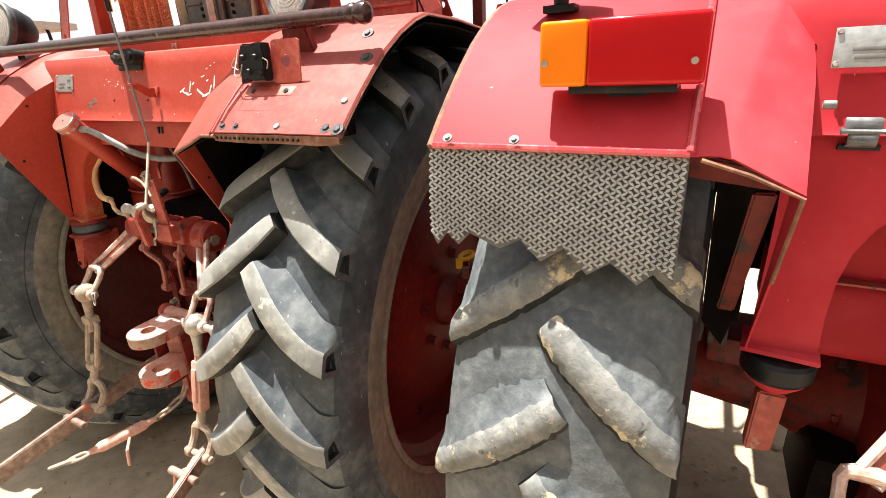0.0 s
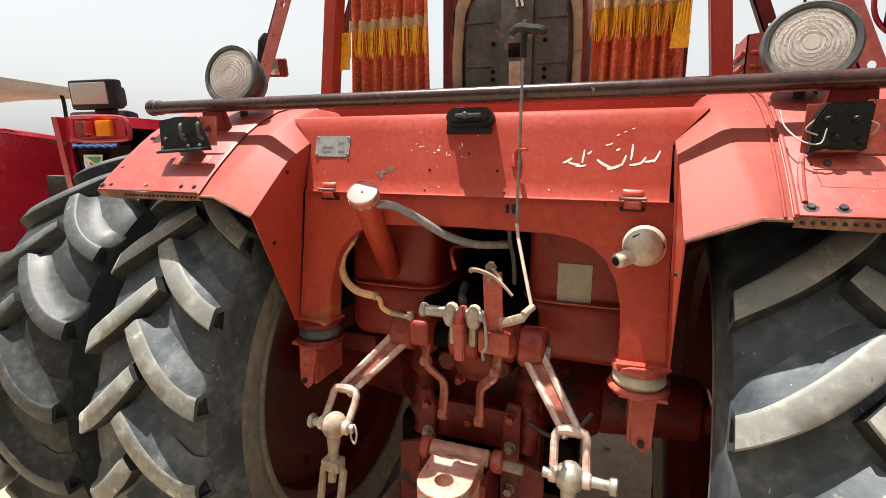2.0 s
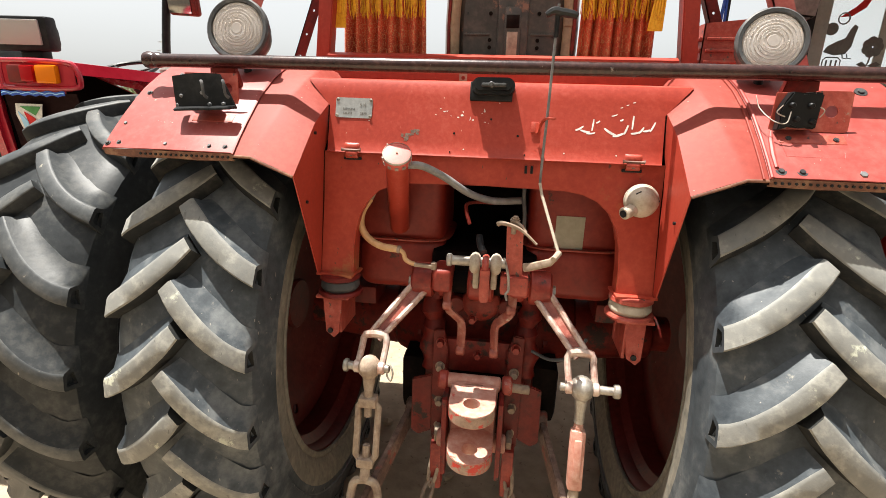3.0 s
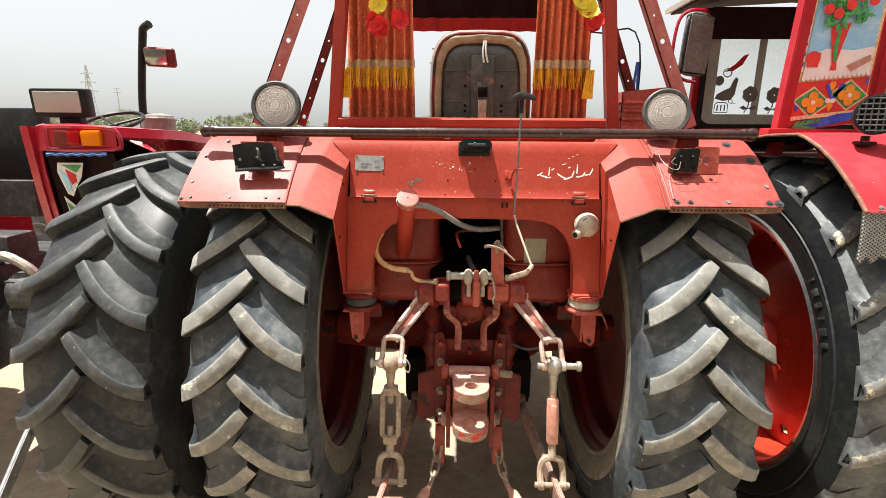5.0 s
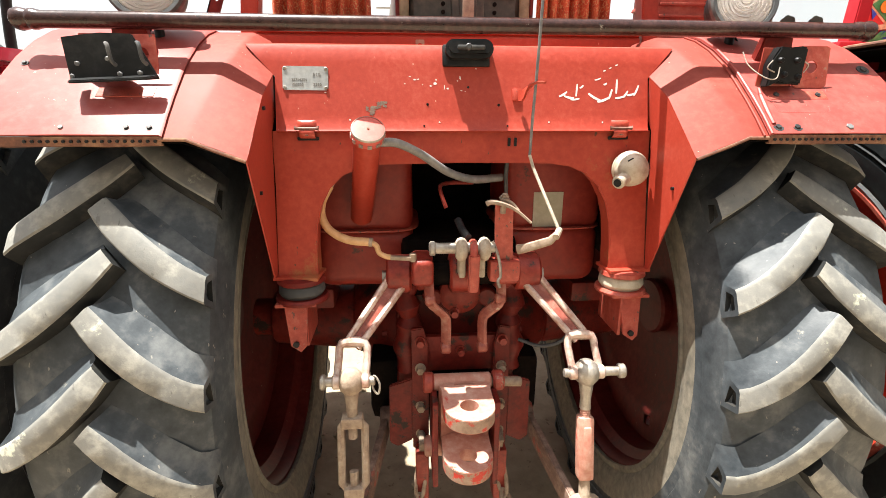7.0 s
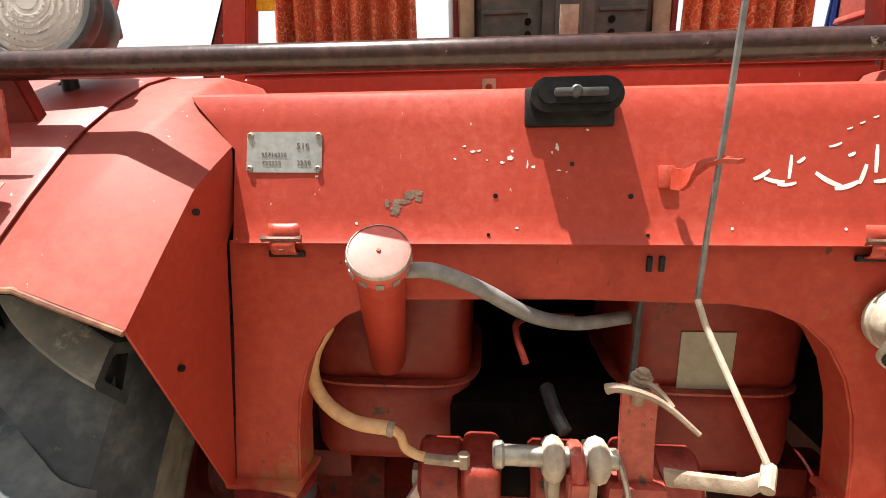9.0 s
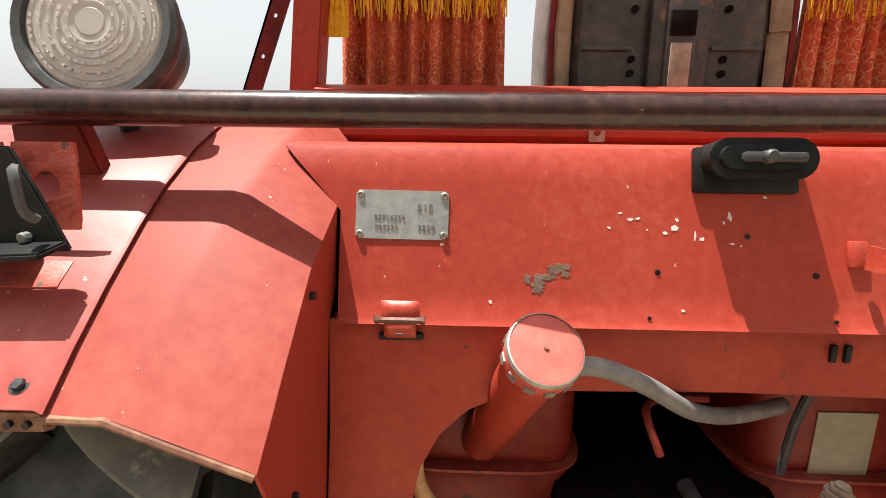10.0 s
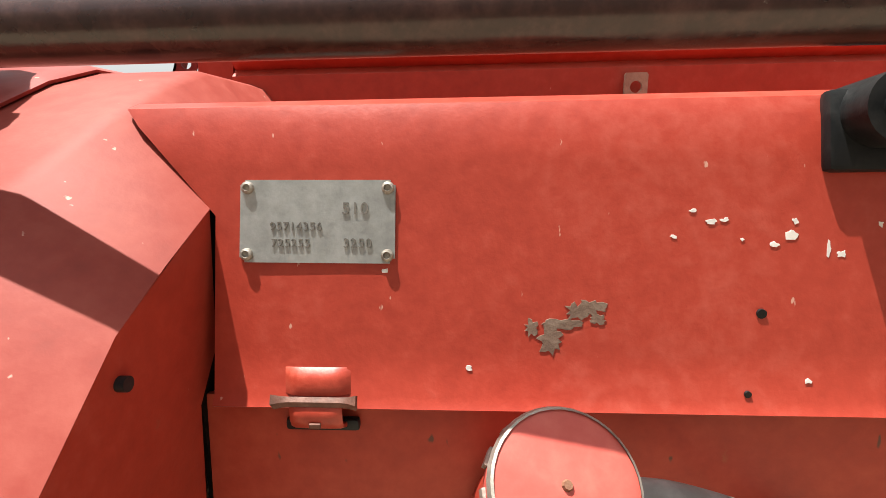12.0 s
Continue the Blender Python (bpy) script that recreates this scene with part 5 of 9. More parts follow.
def hook(bm):
    bx(bm, (0.108, panel_y(1.447) - 0.005, 1.447), (0.018, 0.006, 0.026), (-15, 0, 0), 0.002)
    rows = []
    for px, py, pz, w, tip in ((0.110, 0.008, 1.446, 0.024, 0.0), (0.114, -0.010, 1.446, 0.023, 0.1), (0.117, -0.022, 1.452, 0.021, 0.25), (0.120, -0.034, 1.462, 0.019, 0.5), (0.126, -0.050, 1.470, 0.017, 0.8), (0.134, -0.064, 1.473, 0.015, 1.0), (0.144, -0.072, 1.472, 0.010, 1.0)):
        up = Vector((0.75 * tip, 0.45 * tip, 1.0 - 0.9 * tip)).normalized() * w / 2
        q = Vector((px, py, pz))
        rows.append([q - up, q, q + up])
    sheet(bm, rows, 0.0045)


one("rod_hook", hook, RED_CLIP, tractor, "bent steel guide hook")

rod = new("control_rod")
rod.parent = tractor


def rod_bar(bm):
    tube(bm, spline([(0.134, -0.068, 1.700), (0.132, -0.066, 1.60), (0.130, -0.060, 1.478), (0.128, -0.055, 1.40), (0.127, -0.052, 1.325)], 5), 0.0031, 8)


def rod_foot(bm):
    tube(bm, [(0.127, -0.052, 1.325), (0.133, -0.064, 1.300), (0.174, -0.128, 1.188), (0.174, -0.134, 1.176)], 0.0035, 8)


one("rod_bar", rod_bar, GREY_STEEL, rod)
one("rod_foot", rod_foot, CAST, rod)


def rod_grip(bm):
    tube(bm, spline([(0.109, -0.072, 1.678), (0.124, -0.072, 1.686), (0.139, -0.070, 1.684), (0.164, -0.070, 1.680), (0.174, -0.070, 1.676)], 5), [0.006 + 0.003 * math.sin(k / 20 * math.pi) for k in range(21)], 8)
    tube(bm, [(0.134, -0.068, 1.684), (0.133, -0.067, 1.635)], 0.006, 8)


one("rod_grip", rod_grip, BLACK, rod, "worn black T-grip")


def rod_end(bm):
    tube(bm, [(0.172, -0.138, 1.176), (0.160, -0.128, 1.158), (0.120, -0.085, 1.130), (0.105, -0.075, 1.124)], [0.007, 0.009, 0.010, 0.011], 8, flat=0.5)
    cy(bm, (0.165, -0.150, 1.172), (0.178, -0.128, 1.182), 0.007, seg=10)


one("rod_lever", rod_end, STEEL_DUSTY, rod)

# filler pipe with its cap, hoses
filler = new("filler_pipe")
filler.parent = tractor
P0, P1 = Vector((-0.247, 0.134, 1.155)), Vector((-0.209, -0.066, 1.372))
one("pipe", lambda bm: cy(bm, P0, P1, 0.0275, 0.0285, 28), RED, filler)
fd = (P1 - P0).normalized()


def cap(bm):
    m = Matrix.Translation(P1 - fd * 0.012) @ fd.to_track_quat("Z", "Y").to_matrix().to_4x4()
    lathe(bm, [(0.0305, 0), (0.0335, 0.002), (0.034, 0.020), (0.0325, 0.024), (0.028, 0.0245), (0, 0.0245)], m, 36)


def cap_notches(bm):
    m = Matrix.Translation(P1 - fd * 0.012) @ fd.to_track_quat("Z", "Y").to_matrix().to_4x4()
    for k in range(12):
        a = 2 * math.pi * k / 12
        t = bmesh.new()
        bmesh.ops.create_cube(t, size=1)
        bmesh.ops.scale(t, vec=(0.003, 0.0085, 0.009), verts=t.verts)
        add(bm, t, m @ Matrix.Rotation(a, 4, "Z") @ Matrix.Translation((0.0337, 0, 0.007)))
    lathe(bm, [(0.0335, 0.019), (0.0348, 0.021), (0.0335, 0.0245), (0.0322, 0.0252)], m, 36)


PINK_CAP = material("faded_pink_cap", (0.50, 0.085, 0.066), 0.5, dark=(0.43, 0.06, 0.045), light=(0.56, 0.13, 0.10), big=10, fine=60, bump=0.05)
one("cap", cap, PINK_CAP, filler, "faded pink screw cap with notched metal rim")
one("cap_rim", cap_notches, STEEL, filler)
one("cap_button", lambda bm: cy(bm, P1 + fd * 0.0115, P1 + fd * 0.0145, 0.003, 0.002, 8), RUST, filler)


def grey_hose(bm):
    tube(bm, spline([(-0.186, -0.046, 1.352), (-0.15, -0.045, 1.350), (-0.10, -0.03, 1.325), (-0.04, 0.0, 1.283), (0.02, 0.03, 1.262), (0.09, 0.055, 1.262)], 6), 0.0092, 12)


def tan_hose(bm):
    tube(bm, spline([(-0.308, 0.045, 1.246), (-0.324, 0.028, 1.215), (-0.326, 0.020, 1.182), (-0.308, 0.010, 1.152), (-0.268, -0.004, 1.133), (-0.216, -0.010, 1.128)], 6), 0.0095, 12)


one("hose_tail", lambda bm: tube(bm, spline([(-0.216, -0.010, 1.128), (-0.204, -0.012, 1.120), (-0.198, -0.014, 1.104), (-0.184, -0.016, 1.096), (-0.172, -0.018, 1.094)], 5), 0.0062, 10), HOSE_TAN, tractor, "thin tan hose tail")
one("breather_hose", grey_hose, HOSE_GREY, tractor, "curved grey rubber hose")
one("fuel_hose", tan_hose, HOSE_TAN, tractor, "tan rubber hose")


one("hose_clip", lambda bm: cy(bm, (-0.299, 0.052, 1.262), (-0.308, 0.044, 1.242), 0.0068, seg=10), STEEL_DUSTY, tractor)
one("hose_clip", lambda bm: cy(bm, (-0.221, -0.0095, 1.1285), (-0.212, -0.0105, 1.1275), 0.0105, seg=12, bev=0.002), STEEL_DUSTY, tractor)


def hose_end(bm):
    bx(bm, (-0.148, -0.020, 1.092), (0.050, 0.012, 0.009), (0, 4, 0), 0.002)
    cy(bm, (-0.122, -0.020, 1.084), (-0.122, -0.020, 1.102), 0.008, seg=6)


one("hose_fitting", hose_end, STEEL_DUSTY, tractor)
one("paper_label", lambda bm: bx(bm, (0.2290, 0.1305, 1.1660), (0.077, 0.002, 0.091), bev=0.0005), LABEL, tractor, "blank faded rectangular label")


# cast junction knob on the skirt's leg
def knob(bm):
    m = pose(0.366, -0.014, 1.290, 90, 0, -8)
    lathe(bm, [(0.036, -0.006), (0.0395, -0.003), (0.0395, 0.006), (0.0370, 0.008), (0.0365, 0.020), (0.033, 0.033), (0.025, 0.042), (0.013, 0.047), (0, 0.048)], m, 36)
    cy(bm, (0.350, -0.040, 1.276), (0.318, -0.068, 1.267), 0.0145, seg=18, bev=0.003)


jk = new("junction_knob")
jk.parent = tractor
one("knob_body", knob, CAST, jk, "weathered cast junction box")
several("knob_recess", [lambda bm, p=p, r=r: bx(bm, p, (0.013, 0.006, 0.010), (0, r, 0), 0.001) for p, r in (((0.351, -0.0500, 1.311), -30), ((0.394, -0.0380, 1.297), 62))], BLACK, jk, "dark square recess")
one("knob_bore", lambda bm: cy(bm, (0.3165, -0.0693, 1.2665), (0.322, -0.064, 1.268), 0.0085, seg=14), BLACK, jk)


# ---- three-point hitch of the main tractor ----
def lift_gear(parent, pink=True):
    """Rockshaft, lift arms with forks, levelling links, lower links, chains and the drawbar clevis."""
    rk = new("rockshaft")
    rk.parent = parent
    one("shaft", lambda bm: cy(bm, (-0.17, 0.035, 1.035), (0.17, 0.035, 1.035), 0.030, seg=24, bev=0.004), GREASE_SHADE, rk)
    for x0, x1, r in ((-0.185, -0.125, 0.046), (0.125, 0.185, 0.046), (-0.115, -0.075, 0.042), (0.075, 0.115, 0.042), (-0.035, 0.035, 0.048)):
        one("collar", lambda bm: cy(bm, (x0, 0.035, 1.035), (x1, 0.035, 1.035), r, seg=26, bev=0.006), RED_GRIMY, rk)
    for s in (-1, 1):
        one("bearing_cap", lambda bm: bx(bm, (s * 0.100, 0.015, 1.055), (0.052, 0.09, 0.065), bev=0.012, seg=3), RED_GRIMY, rk)
        one("shaft_nut", lambda bm: cy(bm, (s * 0.186, 0.028, 1.03), (s * 0.195, 0.028, 1.03), 0.016, seg=6), STEEL, rk)

    for s in (-1, 1):
        def inner_crank(bm):
            tube(bm, spline([(s * 0.085, 0.0, 1.045), (s * 0.083, -0.022, 0.985), (s * 0.062, -0.012, 0.955), (s * 0.045, -0.005, 0.930), (s * 0.045, -0.008, 0.865)], 5), [0.014] * 21, 8, flat=0.6)
            cy(bm, (s * 0.045 - 0.012, -0.008, 0.855), (s * 0.045 + 0.012, -0.008, 0.855), 0.015, seg=16, bev=0.003)
            cy(bm, (s * 0.083 - 0.012, -0.022, 0.988), (s * 0.083 + 0.012, -0.022, 0.988), 0.013, seg=16, bev=0.003)
        one("crank_strap", inner_crank, ARM_STEEL, parent)

    for s in (-1, 1):
        arm = new("lift_arm")
        arm.parent = parent
        a, b = Vector((s * 0.157, 0.012, 1.03)), Vector((s * 0.262, -0.138, 0.852))
        f = Vector((s * 0.258, -0.092, 0.914))

        def arm_beam(bm):
            side = Vector((s * 0.55, 0.25, 0.55)).normalized()
            plate(bm, [a - side * 0.02, a + side * 0.02, f + side * 0.014, f - side * 0.014], (0, 0.010, -0.006))
        one("arm_beam", arm_beam, ARM_STEEL, arm, "red lift arm rubbed to bare steel")

        def fork(bm):
            top = [Vector((x, y, z)) for x, y, z in ((-0.031, -0.012, -0.018), (-0.0305, -0.004, -0.004), (-0.026, 0.001, 0.004), (-0.010, 0.003, 0.007), (0.010, 0.003, 0.007), (0.026, 0.001, 0.004), (0.0305, -0.004, -0.004), (0.031, -0.012, -0.018))]
            pts = [b + Vector((-0.031, 0, 0))] + [f + p for p in top] + [b + Vector((0.031, 0, 0))]
            tube(bm, pts, [0.0085, 0.0085, 0.0090, 0.0105, 0.0125, 0.0125, 0.0105, 0.0090, 0.0085, 0.0085], 10)
        one("arm_fork", fork, ARM_EDGE, arm, "square forged fork worn to bare steel")
        for q in (-1, 1):
            one("fork_eye", lambda bm: cy(bm, b + Vector((q * 0.031 - 0.009, 0, 0)), b + Vector((q * 0.031 + 0.009, 0, 0)), 0.016, seg=18, bev=0.003), ARM_EDGE, arm)

        def arm_edge(q):
            side = Vector((s * 0.55, 0.25, 0.55)).normalized()
            return lambda bm: tube(bm, [a + side * q * 0.020, f + side * q * 0.015 + Vector((0, 0, 0.004))], [0.0085, 0.0075], 8)
        several("arm_edge", [arm_edge(-1), arm_edge(1)], ARM_EDGE, arm, "edge worn to bright metal")

        def ball(bm):
            lathe(bm, [(0.010, -0.026), (0.020, -0.022), (0.029, -0.010), (0.031, 0), (0.029, 0.010), (0.020, 0.022), (0.010, 0.026)], Matrix.Translation(b) @ Matrix.Rotation(radians(90), 4, "Y"), 28)
            tube(bm, [b + Vector((0, -0.004, -0.022)), b + Vector((0, -0.010, -0.060)), b + Vector((0, -0.012, -0.085))], [0.017, 0.012, 0.013], 12)
        one("ball_end", ball, STEEL_DUSTY if s < 0 else STEEL, arm, "dusty steel ball end")

        def pin(bm):
            far = 0.078 if s > 0 else 0.052
            cy(bm, b + Vector((-0.052 if s > 0 else -0.062, 0, 0)), b + Vector((far, 0, 0)), 0.0105, seg=16, bev=0.002)
            cy(bm, b + Vector((far - 0.006 if s > 0 else -0.066, 0, 0)), b + Vector((far + 0.010 if s > 0 else -0.054, 0, 0)), 0.017, seg=16, bev=0.003)
            if s < 0:
                tube(bm, spline([b + Vector((0.05, 0, 0.012)), b + Vector((0.062, -0.008, -0.004)), b + Vector((0.058, -0.012, -0.026)), b + Vector((0.047, -0.008, -0.012))], 5, True), 0.0025, 6, True)
        one("cross_pin", pin, STEEL, arm)

        link = new("levelling_link")
        link.parent = parent
        t0, t1 = b + Vector((0, -0.012, -0.085)), Vector((s * 0.262, -0.185, 0.605))
        d = (t1 - t0).normalized()

        def buckle(bm):
            if s < 0:
                for q in (-1, 1):
                    tube(bm, [t0 + Vector((q * 0.012, 0, -0.004)), t0 + Vector((q * 0.026, 0, -0.02)), t1 + Vector((q * 0.026, 0, 0.02)), t1 + Vector((q * 0.012, 0, 0.0))], 0.009, 8)
                bx(bm, t0 + d * 0.004, (0.046, 0.034, 0.026), bev=0.005)
                bx(bm, t1 - d * 0.002, (0.044, 0.032, 0.026), bev=0.005)
                tube(bm, [t0 + d * 0.01, t0 + d * 0.045], 0.010, 8)
                tube(bm, [t1 - d * 0.045, t1], 0.010, 8)
            else:
                cy(bm, t0, t0 + d * 0.06, 0.0105, seg=12)
                for k in range(9):
                    cy(bm, t0 + d * (0.006 + 0.005 * k), t0 + d * (0.0085 + 0.005 * k), 0.0118, seg=12)
                bx(bm, (t0 + t1) / 2 + d * 0.010, (0.036, 0.032, 0.150), (math.degrees(math.atan2(d.y, -d.z)), 0, 0), 0.008)
                bx(bm, (t0 + t1) / 2 + d * 0.002 + Vector((0, -0.018, 0)), (0.018, 0.010, 0.10), (math.degrees(math.atan2(d.y, -d.z)), 0, 0), 0.004)
        one("link_body", buckle, STEEL_DUSTY if s < 0 else PINK, link, "dusty open turnbuckle" if s < 0 else "bleached pink link box")

        def lower(bm):
            e = Vector((s * 0.262, -0.215, 0.50))
            cy(bm, t1, t1 + (e - t1) * 0.42, 0.012, 0.014, 12)
            m0 = t1 + (e - t1) * 0.42
            for q in (-1, 1):
                tube(bm, spline([m0, m0 + Vector((q * 0.026, 0, -0.010)), m0 + Vector((q * 0.036, -0.004, -0.045)), e + Vector((q * 0.036, -0.01, -0.02))], 5), [0.011] * 16, 8)
                cy(bm, e + Vector((q * 0.036 - 0.010, -0.010, -0.022)), e + Vector((q * 0.036 + 0.010, -0.010, -0.022)), 0.016, seg=14, bev=0.003)
            cy(bm, e + Vector((-0.055, -0.010, -0.022)), e + Vector((0.055, -0.010, -0.022)), 0.009, seg=12)
        one("link_fork", lower, STEEL_DUSTY, link)

        low = new("lower_link")
        low.parent = parent

        def lower_bar(bm):
            p, q, r = Vector((s * 0.19, 0.13, 0.56)), Vector((s * 0.262, -0.225, 0.468)), Vector((s * 0.33, -0.56, 0.375))
            for u, v in ((p, q), (q, r)):
                side = Vector((0, 0.26, 0.96)) * 0.030
                plate(bm, [u - side, v - side, v + side, u + side], (s * 0.018, 0.004, 0), 0.003)
            cy(bm, r + Vector((-0.012, 0, 0)), r + Vector((0.03, 0, 0)), 0.042, seg=24, bev=0.006)
            cy(bm, p + Vector((-0.03, 0, 0)), p + Vector((0.03, 0, 0)), 0.034, seg=20, bev=0.005)
            cy(bm, q + Vector((-s * 0.05, -0.06, -0.01)), q + Vector((s * 0.06, -0.06, -0.01)), 0.011, seg=12, bev=0.002)
        one("link_bar", lower_bar, LINK_STEEL, low)

        chain = new("check_chain")
        chain.parent = parent

        pts = [Vector((s * 0.105, 0.03, 0.50)), Vector((s * 0.115, -0.02, 0.415)), Vector((s * 0.125, -0.075, 0.392)), Vector((s * 0.135, -0.115, 0.383)), Vector((s * 0.215, -0.305, 0.362)), Vector((s * 0.232, -0.345, 0.362)), Vector((s * 0.25, -0.385, 0.365))]
        for k, (u, v) in enumerate(((0, 1), (1, 2), (2, 3), (4, 5), (5, 6))):
            def one_link(bm):
                a0, b0 = pts[u], pts[v]
                c0, ax = (a0 + b0) / 2, (b0 - a0)
                hl, w = ax.length / 2 + 0.010, 0.013
                ax.normalize()
                sd = ax.cross(Vector((0, 0, 1)) if k % 2 else Vector((0.3, 1, 0.2))).normalized()
                tube(bm, [c0 + ax * hl * math.cos(q) + sd * w * math.sin(q) for q in (2 * math.pi * j / 14 for j in range(14))], 0.0055, 8, True)
            one("chain_link", one_link, STEEL_DUSTY, chain)
        one("chain_anchor", lambda bm: bx(bm, pts[0] + Vector((0, 0.0, 0.03)), (0.016, 0.036, 0.10), (20, 0, 0), 0.004), STEEL_DUSTY, chain)

        def buck2(bm):
            tube(bm, [(s * 0.135, -0.115, 0.383), (s * 0.145, -0.140, 0.380), (s * 0.150, -0.152, 0.379), (s * 0.198, -0.268, 0.366), (s * 0.205, -0.284, 0.364), (s * 0.215, -0.305, 0.362)], [0.008, 0.011, 0.018, 0.018, 0.011, 0.008], 14)
            tube(bm, [(s * 0.165, -0.19, 0.372), (s * 0.12, -0.235, 0.352), (s * 0.115, -0.245, 0.30)], 0.005, 8)
        one("chain_tensioner", buck2, PINK, chain, "bleached pink turnbuckle sleeve")

    clev_seat = new("clevis_seat")
    clev_seat.parent = parent
    hb = new("hitch_bracket")
    hb.parent = parent
    tagged(hb, "red bolted hitch bracket")
    for s in (-1, 1):
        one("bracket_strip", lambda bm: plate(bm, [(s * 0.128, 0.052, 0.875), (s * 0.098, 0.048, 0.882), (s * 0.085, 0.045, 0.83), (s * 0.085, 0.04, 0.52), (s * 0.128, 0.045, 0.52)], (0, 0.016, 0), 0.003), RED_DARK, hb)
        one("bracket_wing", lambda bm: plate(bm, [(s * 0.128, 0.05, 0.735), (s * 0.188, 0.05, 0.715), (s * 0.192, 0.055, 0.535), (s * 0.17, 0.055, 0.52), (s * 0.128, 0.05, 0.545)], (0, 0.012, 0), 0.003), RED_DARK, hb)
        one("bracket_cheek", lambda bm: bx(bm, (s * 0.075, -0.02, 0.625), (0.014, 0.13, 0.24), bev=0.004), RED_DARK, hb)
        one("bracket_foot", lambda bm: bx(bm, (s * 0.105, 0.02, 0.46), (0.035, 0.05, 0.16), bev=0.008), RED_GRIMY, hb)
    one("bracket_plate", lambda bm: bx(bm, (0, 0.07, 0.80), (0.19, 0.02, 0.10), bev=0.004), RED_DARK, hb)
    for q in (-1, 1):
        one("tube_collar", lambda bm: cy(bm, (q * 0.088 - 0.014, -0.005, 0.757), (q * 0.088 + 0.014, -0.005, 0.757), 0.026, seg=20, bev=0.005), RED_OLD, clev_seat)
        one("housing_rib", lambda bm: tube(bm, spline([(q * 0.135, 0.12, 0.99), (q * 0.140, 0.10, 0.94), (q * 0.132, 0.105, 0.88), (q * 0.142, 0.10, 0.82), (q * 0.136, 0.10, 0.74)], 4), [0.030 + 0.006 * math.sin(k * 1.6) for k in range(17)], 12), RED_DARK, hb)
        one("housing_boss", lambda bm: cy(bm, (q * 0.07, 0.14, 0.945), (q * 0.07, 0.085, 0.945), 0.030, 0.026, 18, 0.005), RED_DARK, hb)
    one("cover_dome", lambda bm: lathe(bm, [(0.0, 0.034), (0.035, 0.030), (0.052, 0.016), (0.056, 0.0)], pose(0, 0.10, 0.955, 90, 0, 0), 24), RED_GRIMY, hb)
    one("bracket_block", lambda bm: bx(bm, (0, 0.10, 0.66), (0.16, 0.04, 0.26), bev=0.008), GREASE_SHADE, hb)

    for p, r in [((q * 0.106, 0.046, z), 0.011) for q in (-1, 1) for z in (0.845, 0.768, 0.655, 0.57)] + [((0, 0.058, 0.81), 0.010), ((-0.02, 0.045, 0.925), 0.010)]:
        one("hitch_bolt", lambda bm: bolt(bm, p, (0, -1, 0), r, 0.020, 1.3), RED_GRIMY if p[2] > 0.80 else STEEL_DUSTY, parent)

    clev = new("drawbar_clevis")
    clev.parent = parent

    def outline(a):
        c, q = math.cos(a), math.sin(a)
        lim = 0.059 / max(1e-6, abs(c))
        if q < 0:
            return 0.058
        return min(lim, 0.085 / max(1e-6, q))

    def clevis(bm):
        for z in (0.735, 0.598):
            holed(bm, outline, ((1, 0, 0), (0, 1, 0)), (0, -0.125, z), 0.0215, (0, 0, 0.034))
        t = bmesh.new()
        add(bm, t)
        sheet(bm, [[(x, -0.040 + 0.012 * math.cos(x * 46), z) for x in (-0.059, -0.045, -0.022, 0, 0.022, 0.045, 0.059)] for z in (0.60, 0.66, 0.70, 0.768)], 0.016)
    one("clevis_jaw", clevis, PINK, clev, "sun-bleached pink drawbar jaw with worn red edge")

    for z in (0.735, 0.598):
        def rim_band(bm):
            ang = [radians(-200 + 220 * k / 24) for k in range(25)]
            sheet(bm, [[((outline(a) + 0.0008) * math.cos(a), -0.125 + (outline(a) + 0.0008) * math.sin(a), zz) for zz in (z + 0.002, z + 0.017, z + 0.032)] for a in ang], 0.0016)
        one("jaw_edge", rim_band, JAW_EDGE, clev, "worn edge with patches of red paint")
    one("cross_tube", lambda bm: cy(bm, (-0.10, -0.005, 0.757), (0.070, -0.005, 0.757), 0.021, seg=20, bev=0.004), PINK, clev)
    one("cross_tube", lambda bm: cy(bm, (-0.10, -0.015, 0.575), (0.095, -0.015, 0.575), 0.026, seg=20, bev=0.005), PINK, clev)
    one("cross_rod", lambda bm: cy(bm, (0.069, -0.003, 0.752), (0.150, -0.003, 0.748), 0.0125, seg=16, bev=0.003), STEEL_DUSTY, clev)

    # upper link lug and position lever
    def top_link(bm):
        for x in (-0.021, 0.024):
            lathe(bm, [(0.0, -0.013), (0.018, -0.013), (0.025, -0.008), (0.028, 0.0), (0.025, 0.008), (0.018, 0.013), (0.0, 0.013)], pose(x * 1.15 + 0.010, -0.040, 1.116, 0, 90, 0), 26)
            bx(bm, (x + 0.010, -0.02, 1.082), (0.016, 0.046, 0.07), bev=0.006)
    tl = new("top_link_lug")
    tl.parent = parent
    one("lug_body", top_link, CAST, tl, "weathered cast upper link lug")
    one("lug_strap", lambda bm: (lathe(bm, [(0.0, -0.008), (0.028, -0.008), (0.032, -0.003), (0.032, 0.004), (0.028, 0.008), (0.0, 0.008)], pose(0.012, -0.044, 1.108, 0, 90, 0), 26), plate(bm, [(0.000, -0.078, 1.112), (0.024, -0.078, 1.112), (0.023, -0.066, 1.02), (0.001, -0.066, 1.02)], (0, 0.022, 0), 0.003)), RED_OLD, tl, "rusty brown link strap")

    def tl_pin(bm):
        cy(bm, (-0.080, -0.042, 1.120), (0.062, -0.042, 1.120), 0.0125, seg=18, bev=0.002)
